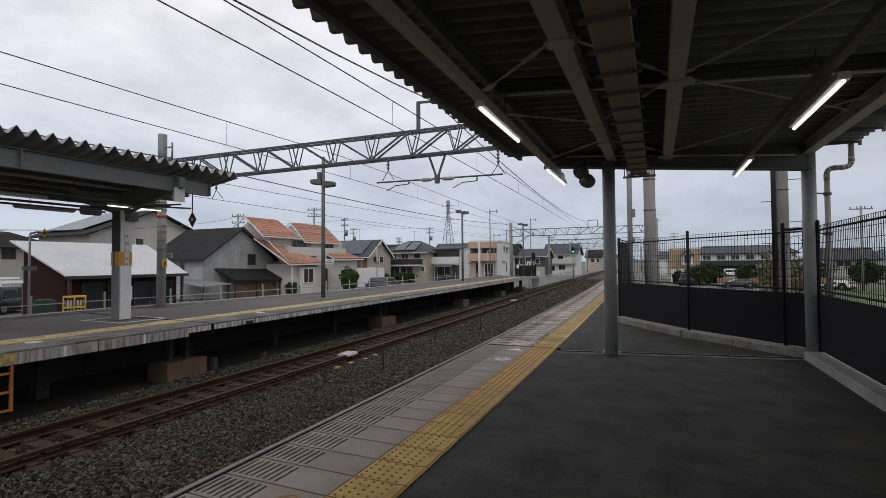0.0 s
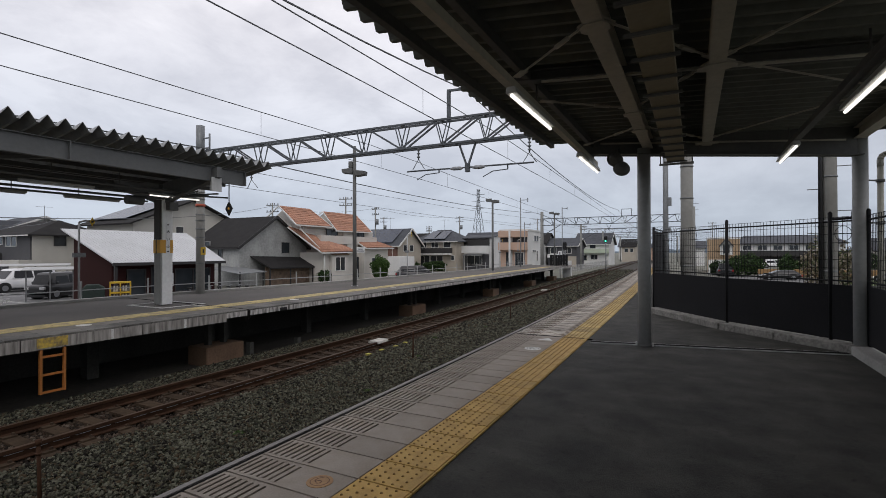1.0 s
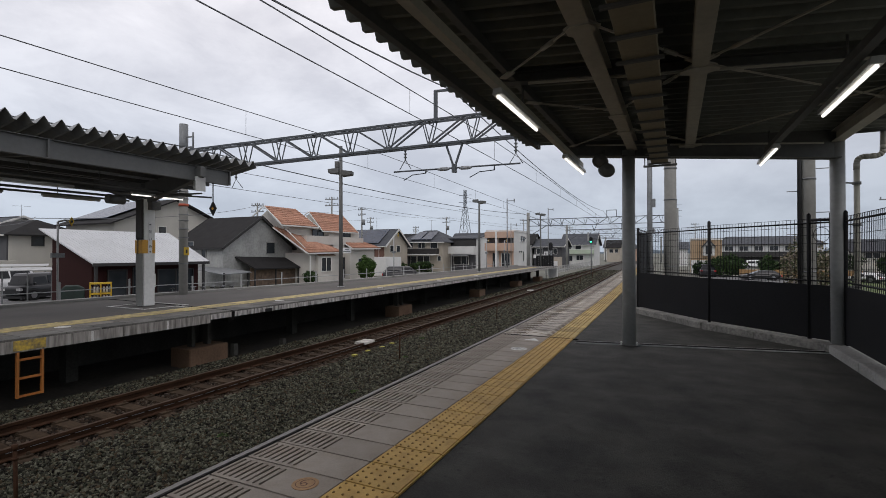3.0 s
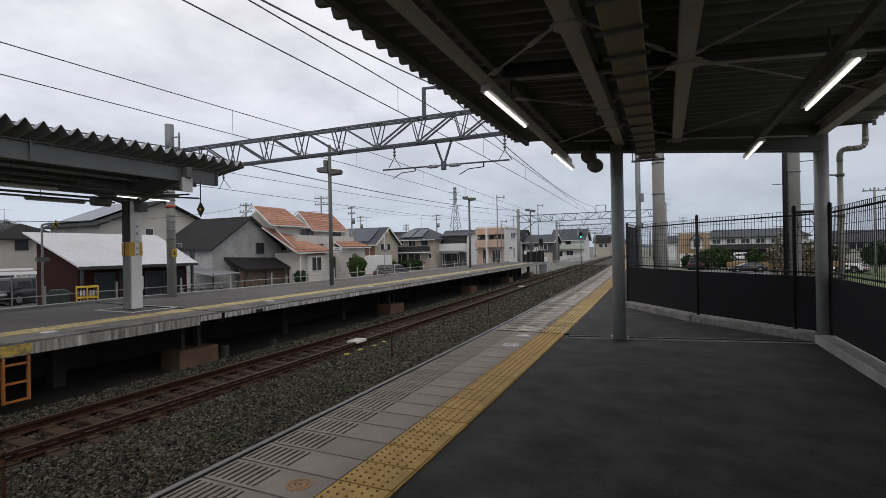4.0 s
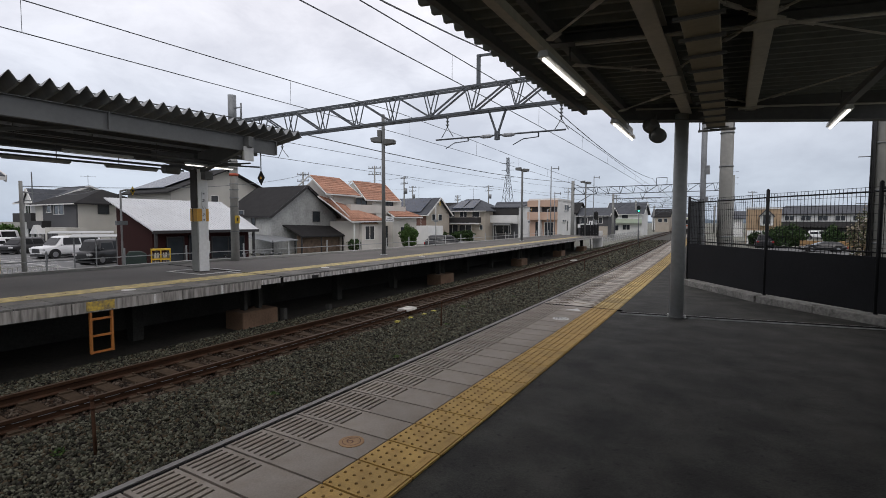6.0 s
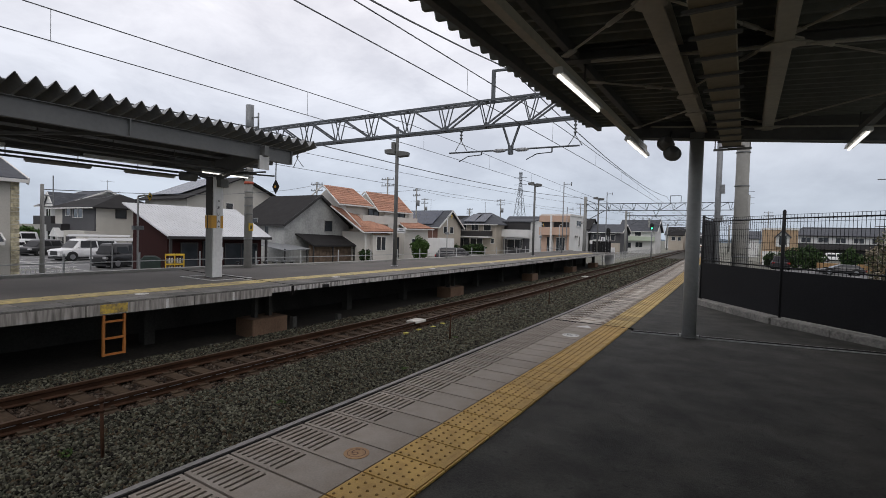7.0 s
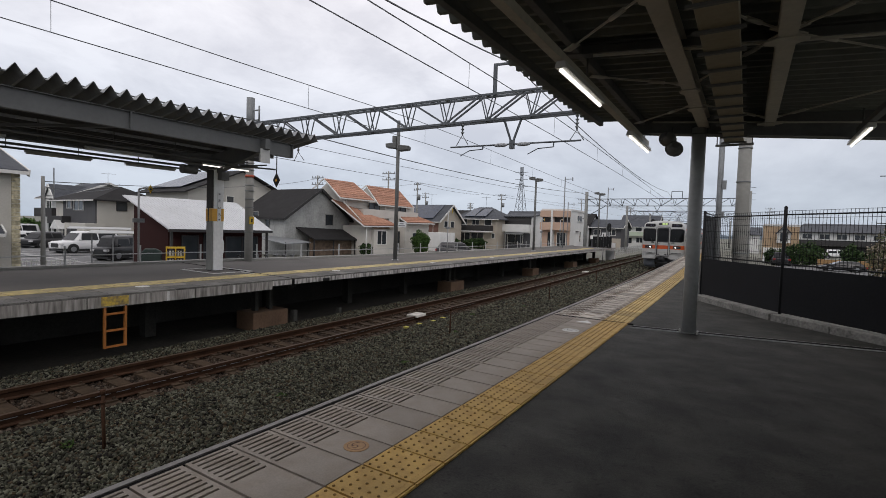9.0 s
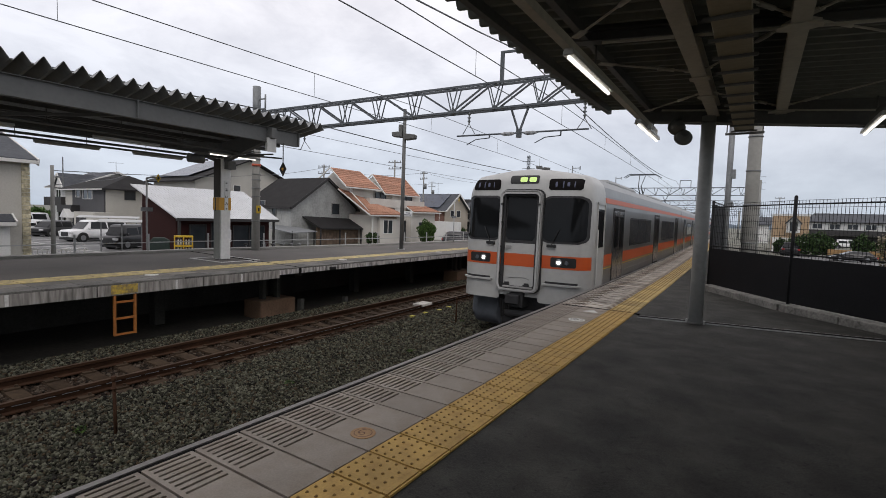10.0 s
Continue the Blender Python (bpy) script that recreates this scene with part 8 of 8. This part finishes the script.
        for s in (-1, 1):
            box(b, s * 0.85 - 0.1, s * 0.85 + 0.1, yc - 2.2, yc + 1.5, 0.38, 0.6)
        box(b, -0.85, 0.85, yc - 0.25, yc + 0.25, 0.4, 0.62)
        part("bogie_frame", b, TRAIN_DARK, bogie)
        for dy in (-1.05, 1.05):
            b = bmesh.new()
            for s in (-1, 1):
                rod(b, (s * 0.52, yc + dy, 0.43), (s * 0.64, yc + dy, 0.43), 0.43, n=24)
            rod(b, (-0.6, yc + dy, 0.43), (0.6, yc + dy, 0.43), 0.08, n=12)
            part("wheelset", b, RUST, bogie)
    if not front:
        return car
    # cab: a white shell whose face is nearly flat and rounds into the sides and the roof
    def top_of(x):
        o = [p for p in outline_body() if p[1] > 2.5]
        for p, q in zip(o[:-1], o[1:]):
            if p[0] <= x <= q[0]:
                return p[1] + (q[1] - p[1]) * (x - p[0]) / max(q[0] - p[0], 1e-6) + 0.02
        return 2.55

    def face_y(x, z):
        t = min(1.0, max(0.0, (abs(x) - 1.02) / (HALF + 0.006 - 1.02)))
        y = 0.03 * min(1.0, abs(x) / 1.02) ** 2 + 0.42 * (1 - math.sqrt(max(0.0, 1 - t * t)))
        y += 0.15 * max(0.0, (z - 1.9) / 1.7) ** 1.7
        u = min(1.0, max(0.0, (z - (top_of(x) - 0.30)) / 0.30))
        return y + 0.40 * (1 - math.sqrt(max(0.0, 1 - u * u)))

    b = bmesh.new()
    NX, NZ = 48, 40
    grid = []
    for i in range(NX + 1):
        a = -math.pi / 2 + math.pi * i / NX
        x = (HALF + 0.006) * math.sin(a)
        zt = top_of(x)
        col = []
        for j in range(NZ + 1):
            k = j / NZ
            z = 0.86 + (zt - 0.86) * (1 - (1 - k) ** 1.4)
            col.append(b.verts.new((x, face_y(x, z), z)))
        grid.append(col)
    for i in range(NX):
        for j in range(NZ):
            f = b.faces.new((grid[i][j], grid[i + 1][j], grid[i + 1][j + 1], grid[i][j + 1]))
            f.smooth = True
    rim = grid[0] + [c[-1] for c in grid[1:-1]] + grid[-1][::-1]
    back = [b.verts.new((v.co.x, 1.44, v.co.z)) for v in rim]
    for i in range(len(rim) - 1):
        f = b.faces.new((rim[i], rim[i + 1], back[i + 1], back[i]))
        f.smooth = True
    cab = part("cab", b, TRAIN_WHITE, car, "white rounded cab front")

    def spread(x0, x1, n):
        w = HALF + 0.006
        a0, a1 = math.asin(max(-1, min(1, x0 / w))), math.asin(max(-1, min(1, x1 / w)))
        return [w * math.sin(a0 + (a1 - a0) * i / n) for i in range(n + 1)]

    def patch(name, x0, x1, z0, z1, mat, off, parent, r=0.05, label="", nx=14, nz=12):
        """A thin piece that follows the face, with rounded corners."""
        b = bmesh.new()
        rows = []
        for j in range(nz + 1):
            z = z0 + (z1 - z0) * j / nz
            d = min(z - z0, z1 - z)
            inset = r - math.sqrt(max(0.0, r * r - (r - d) ** 2)) if d < r else 0.0
            rows.append([b.verts.new((x, face_y(x, z) - off, z)) for x in spread(x0 + inset, x1 - inset, nx)])
        for p, q in zip(rows[:-1], rows[1:]):
            for i in range(nx):
                f = b.faces.new((p[i], p[i + 1], q[i + 1], q[i]))
                f.smooth = True
        return part(name, b, mat, parent, label)

    patch("stripe", -HALF, HALF, 1.53, 1.81, TRAIN_ORANGE, 0.006, car, 0.001, "orange stripe across the front", nx=40, nz=2)
    for s in (-1, 1):
        a, c = (-1.44, -0.47) if s < 0 else (0.47, 1.44)
        w = new("windscreen")
        w.parent = car
        patch("frame", a - 0.015, c + 0.015, 2.075, 3.095, TRAIN_DARK, 0.010, w, 0.17, nx=26, nz=20)
        patch("pane", a + 0.03, c - 0.03, 2.12, 3.05, TRAIN_GLASS, 0.016, w, 0.15, "dark curved windscreen", nx=26, nz=20)
        patch("display", s * 0.93 - 0.36, s * 0.93 + 0.36, 3.22, 3.47, SLOT, 0.006, car, 0.05, "black destination display", nz=8)
        for u, w, z0, z1 in ((-0.2, 0.05, 3.29, 3.40), (-0.05, 0.03, 3.27, 3.42), (0.06, 0.06, 3.30, 3.39), (0.19, 0.025, 3.28, 3.41)):
            patch("display_bar", s * 0.93 + u - w / 2, s * 0.93 + u + w / 2, z0, z1, SIGN_DIM, 0.010, car, 0.005, "dim unreadable lettering", nx=1, nz=2)
        hl = new("headlight")
        hl.parent = car
        patch("bezel", s * 0.98 - 0.27, s * 0.98 + 0.27, 1.57, 1.78, BLACK_PAINT, 0.010, hl, 0.03, "black headlight bezel")
        x = 0.98 * s - 0.09 * s
        bl = bmesh.new()
        rod(bl, (x, face_y(x, 1.67) - 0.012, 1.67), (x, face_y(x, 1.67) - 0.016, 1.67), 0.078, 0.07, n=20)
        part("reflector", bl, CHROME, hl, "silver reflector bowl")
        bl = bmesh.new()
        rod(bl, (x, face_y(x, 1.67) - 0.016, 1.67), (x, face_y(x, 1.67) - 0.024, 1.67), 0.042, 0.034, n=16)
        part("lamp", bl, HEADLIGHT, hl, "lit white headlamp")
        bl = bmesh.new()
        x += 0.17 * s
        rod(bl, (x, face_y(x, 1.67) - 0.012, 1.67), (x, face_y(x, 1.67) - 0.020, 1.67), 0.045, 0.035, n=20)
        part("tail_lamp", bl, TRAIN_SKIRT, hl, "unlit tail lamp")
        patch("ledge_gap", s * 1.0 - 0.40, s * 1.0 + 0.30, 1.205, 1.25, TRAIN_DARK, 0.008, car, 0.01, nz=2)
        bl = bmesh.new()
        pts = [(s * 1.0 - 0.45 + 0.8 * i / 10, 0) for i in range(11)]
        for (p, _), (q, _) in zip(pts[:-1], pts[1:]):
            bar(bl, (p, face_y(p, 1.19) - 0.03, 1.185), (q, face_y(q, 1.19) - 0.03, 1.185), 0.07, 0.035)
        part("front_step", bl, TRAIN_WHITE, car, "white step lip")
        bl = bmesh.new()
        xw = s * 0.72
        rod(bl, (xw, face_y(xw, 2.05) - 0.05, 2.03), (xw + 0.16 * s, face_y(xw, 2.3) - 0.04, 2.38), 0.008, n=6)
        box(bl, xw - 0.1, xw + 0.1, face_y(xw, 2.0) - 0.05, face_y(xw, 2.0), 1.99, 2.05)
        part("wiper", bl, BLACK_PAINT, car, "black wiper")
    # apron below the face, open in the middle for the coupler
    for s in (-1, 1):
        x0, x1 = (-HALF, -0.46) if s < 0 else (0.46, HALF)
        patch("apron", x0, x1, 0.76, 0.96, TRAIN_WHITE, 0.012, car, 0.05, "white apron beside the coupler", nx=24, nz=8)
    patch("route_sign", -0.34, 0.34, 3.36, 3.55, BLACK_PAINT, 0.008, car, 0.04, "black route sign")
    patch("route_sign_light", -0.10, 0.07, 3.40, 3.51, SIGN_GLOW, 0.014, car, 0.02, "lit pale green sign field", nx=2, nz=4)
    patch("route_sign_light", 0.11, 0.28, 3.40, 3.51, SIGN_GLOW, 0.014, car, 0.02, "lit pale green sign field", nx=2, nz=4)
    # gangway door with its raised frame
    gate = new("gangway")
    gate.parent = car
    fr = material("grey_gangway_frame", (0.30, 0.30, 0.29), 0.5, vary=0.25, grain=12)
    def hoop(half, low, high, r, y_low, y_high):
        """A rounded upright loop of points."""
        pts = []
        for cx, cz, a0 in ((half - r, high - r, 0), (-half + r, high - r, 90), (-half + r, low + r, 180), (half - r, low + r, 270)):
            for k in (0, 22, 45, 68, 90):
                x, z = cx + r * math.cos(radians(a0 + k)), cz + r * math.sin(radians(a0 + k))
                pts.append(Vector((x, y_low + (y_high - y_low) * (z - low) / (high - low), z)))
        return pts

    def loop_part(name, pts, w, d, mat, label):
        bl = bmesh.new()
        for p, q in zip(pts, pts[1:] + pts[:1]):
            e = (q - p).normalized() * 0.004
            bar(bl, p - e, q + e, d, w, up=(0, 1, 0))
        return part(name, bl, mat, gate, label)

    loop_part("rubber_seal", hoop(0.50, 0.97, 3.22, 0.15, -0.01, 0.09), 0.10, 0.034, BLACK_PAINT, "black rubber gangway seal")
    loop_part("frame", hoop(0.478, 0.985, 3.195, 0.13, -0.09, 0.01), 0.13, 0.026, fr, "grey raised gangway frame")
    loop_part("hoop", hoop(0.442, 1.015, 3.15, 0.11, -0.15, -0.06), 0.035, 0.036, material("pale_hoop", (0.42, 0.42, 0.41), 0.4, vary=0.2, grain=12), "pale steel hoop")
    loop_part("inner_gap", hoop(0.395, 1.055, 3.11, 0.08, -0.045, 0.015), 0.05, 0.065, TRAIN_DARK, "dark gap inside the hoop")
    for s in (-1, 1):
        for z in (1.35, 1.95, 2.5, 2.9):
            bl = bmesh.new()
            box(bl, s * 0.43 - 0.03, s * 0.43 + 0.03, -0.10, -0.03, z - 0.02, z + 0.02)
            part("clamp", bl, TRAIN_DARK, gate)
    patch("door_leaf", -0.40, 0.40, 1.04, 3.08, TRAIN_WHITE, 0.008, gate, 0.05, "white gangway door")
    patch("door_stripe", -0.40, 0.40, 1.53, 1.81, TRAIN_ORANGE, 0.013, gate, 0.001, "orange stripe", nz=2)
    patch("window_surround", -0.40, 0.40, 2.04, 3.08, TRAIN_DARK, 0.011, gate, 0.05, "black window surround")
    patch("pane", -0.34, 0.34, 2.11, 3.03, TRAIN_GLASS, 0.015, gate, 0.05, "dark door window")
    bl = bmesh.new()
    box(bl, -0.35, 0.35, -0.10, 0.0, 1.04, 1.085)
    part("foot_plate", bl, fr, gate, "grey folded foot plate", bevel=0.01)
    for x in (-0.27, 0.2):
        bl = bmesh.new()
        box(bl, x - 0.045, x + 0.045, -0.07, 0.0, 1.085, 1.16)
        rod(bl, (x - 0.07, -0.05, 1.11), (x + 0.07, -0.05, 1.11), 0.022, n=8)
        part("hinge", bl, TRAIN_DARK, gate, "black foot plate hinge")
    bl = bmesh.new()
    arch = [Vector((-0.25 + 0.05 * i, -0.012, 1.24 + 0.045 * math.sin(math.pi * i / 10) ** 0.5)) for i in range(11)]
    for p, q in zip(arch[:-1], arch[1:]):
        rod(bl, p, q, 0.009, n=6)
    part("grab_rail", bl, fr, gate, "thin curved rail")
    bl = bmesh.new()
    box(bl, -0.33, -0.2, -0.03, 0.0, 1.9, 1.98)
    part("door_handle", bl, fr, gate)
    # skirt, coupler and pipes
    for s in (-1, 1):
        bl = bmesh.new()
        plan = [(0.60, 0.20), (0.80, 0.20)] + [(1.02 + 0.36 * math.sin(radians(k)), 0.58 - 0.36 * math.cos(radians(k))) for k in (0, 18, 36, 54, 72, 90)] + [(1.38, 1.35)]
        rings = []
        for px, py in plan:
            front_pull = 0.10 if py < 0.6 else 0.0
            rings.append([bl.verts.new((s * (px - ins), py + dy, z)) for z, dy, ins in ((0.87, 0.06, 0.0), (0.35, 0.0, 0.0), (0.10, front_pull, 0.05), (0.10, front_pull + 0.04, 0.09), (0.87, 0.05, 0.04))])
        for r0, r1 in zip(rings[:-1], rings[1:]):
            for k in range(5):
                f = bl.faces.new((r0[k], r0[(k + 1) % 5], r1[(k + 1) % 5], r1[k]))
                f.smooth = k < 2
        bl.faces.new(rings[0])
        bl.faces.new(rings[-1][::-1])
        part("skirt", bl, TRAIN_SKIRT, car, "dark grey skirt")
    bl = bmesh.new()
    box(bl, -0.16, 0.16, -0.12, 0.5, 0.62, 0.95)
    box(bl, -0.22, 0.10, -0.22, 0.0, 0.70, 0.90)
    rod(bl, (-0.3, 0.1, 0.45), (0.35, 0.1, 0.45), 0.10, n=14)
    box(bl, -0.62, 0.62, 0.25, 0.9, 0.5, 0.9)
    box(bl, -0.5, 0.5, 0.3, 0.6, 0.14, 0.3)
    part("coupler", bl, TRAIN_DARK, car, "black coupler and pipes", bevel=0.015)
    for i in range(5):
        bl = bmesh.new()
        rod(bl, (-0.42 + i * 0.05, 0.02, 0.75), (-0.40 + i * 0.05, 0.05, 0.35), 0.018, n=6)
        part("hose", bl, BLACK_PAINT, car, "black hose")
    # cab side doors with pale frames
    for s in (-1, 1):
        bl = bmesh.new()
        for y0 in (0.66, 1.34):
            box(bl, min(s * HALF, s * (HALF + 0.02)), max(s * HALF, s * (HALF + 0.02)), y0, y0 + 0.05, 1.0, 3.0)
        box(bl, min(s * HALF, s * (HALF + 0.02)), max(s * HALF, s * (HALF + 0.02)), 0.66, 1.39, 2.95, 3.0)
        part("cab_door_frame", bl, TRAIN_WHITE, car, "white cab door frame")
        bl = bmesh.new()
        box(bl, min(s * HALF, s * (HALF + 0.012)), max(s * HALF, s * (HALF + 0.012)), 0.76, 1.28, 2.0, 2.85)
        part("cab_door_pane", bl, TRAIN_GLASS, car, "dark cab door window")
        bl = bmesh.new()
        rod(bl, (s * (HALF + 0.05), 0.61, 1.2), (s * (HALF + 0.05), 0.61, 2.4), 0.015, n=6)
        part("hand_rail", bl, STEEL_PALE, car)
    # pantograph
    pan = new("pantograph")
    pan.parent = car
    bl = bmesh.new()
    box(bl, -0.6, 0.6, 14.6, 16.2, 3.72, 3.78)
    for s in (-1, 1):
        rod(bl, (s * 0.1, 16.0, 3.78), (s * 0.06, 14.9, 4.38), 0.025, n=6)
        rod(bl, (s * 0.06, 14.9, 4.38), (s * 0.14, 15.6, 4.98), 0.018, n=6)
    part("frame", bl, TRUSS_STEEL, pan)
    for dy in (-0.2, 0.2):
        bl = bmesh.new()
        rod(bl, (-0.6, 15.6 + dy, 5.0), (0.6, 15.6 + dy, 5.0), 0.024, n=6)
        for s in (-1, 1):
            rod(bl, (s * 0.6, 15.6 + dy, 5.0), (s * 0.85, 15.6 + dy, 4.85), 0.018, n=6)
        part("contact_strip", bl, TRUSS_STEEL, pan)
    return car


car = train_car(True)
cars = [car]
second = train_car(False)
cars += [second, copy_thing(second, pose(0, 0, 0)), copy_thing(second, pose(0, 0, 0))]


# ---------------------------------------------------------------- what moves
TRAIN_SPEED, TRAIN_AT_END, CAR_LENGTH = 30.4, 8.05, 20.0


def car_pose(front_y):
    """A car's pose with its front end at front_y on the near track."""
    y0, y1 = front_y + 3.1, front_y + 16.9
    x0, x1 = TRACK_NEAR + bend(y0), TRACK_NEAR + bend(y1)
    turn = math.degrees(math.atan2(-(x1 - x0), y1 - y0))
    d = Matrix.Rotation(radians(turn), 3, "Z") @ Vector((0, 3.1, 0))
    return pose(x0 - d.x, y0 - d.y, RAIL_Z, 0, 0, turn)


def motions():
    for i, c in enumerate(cars):
        rows = []
        for k in range(21):
            t = k * 0.5
            rows.append((t, car_pose(TRAIN_AT_END + (10.0 - t) * TRAIN_SPEED + i * CAR_LENGTH)))
        walk(c, rows)


motions()
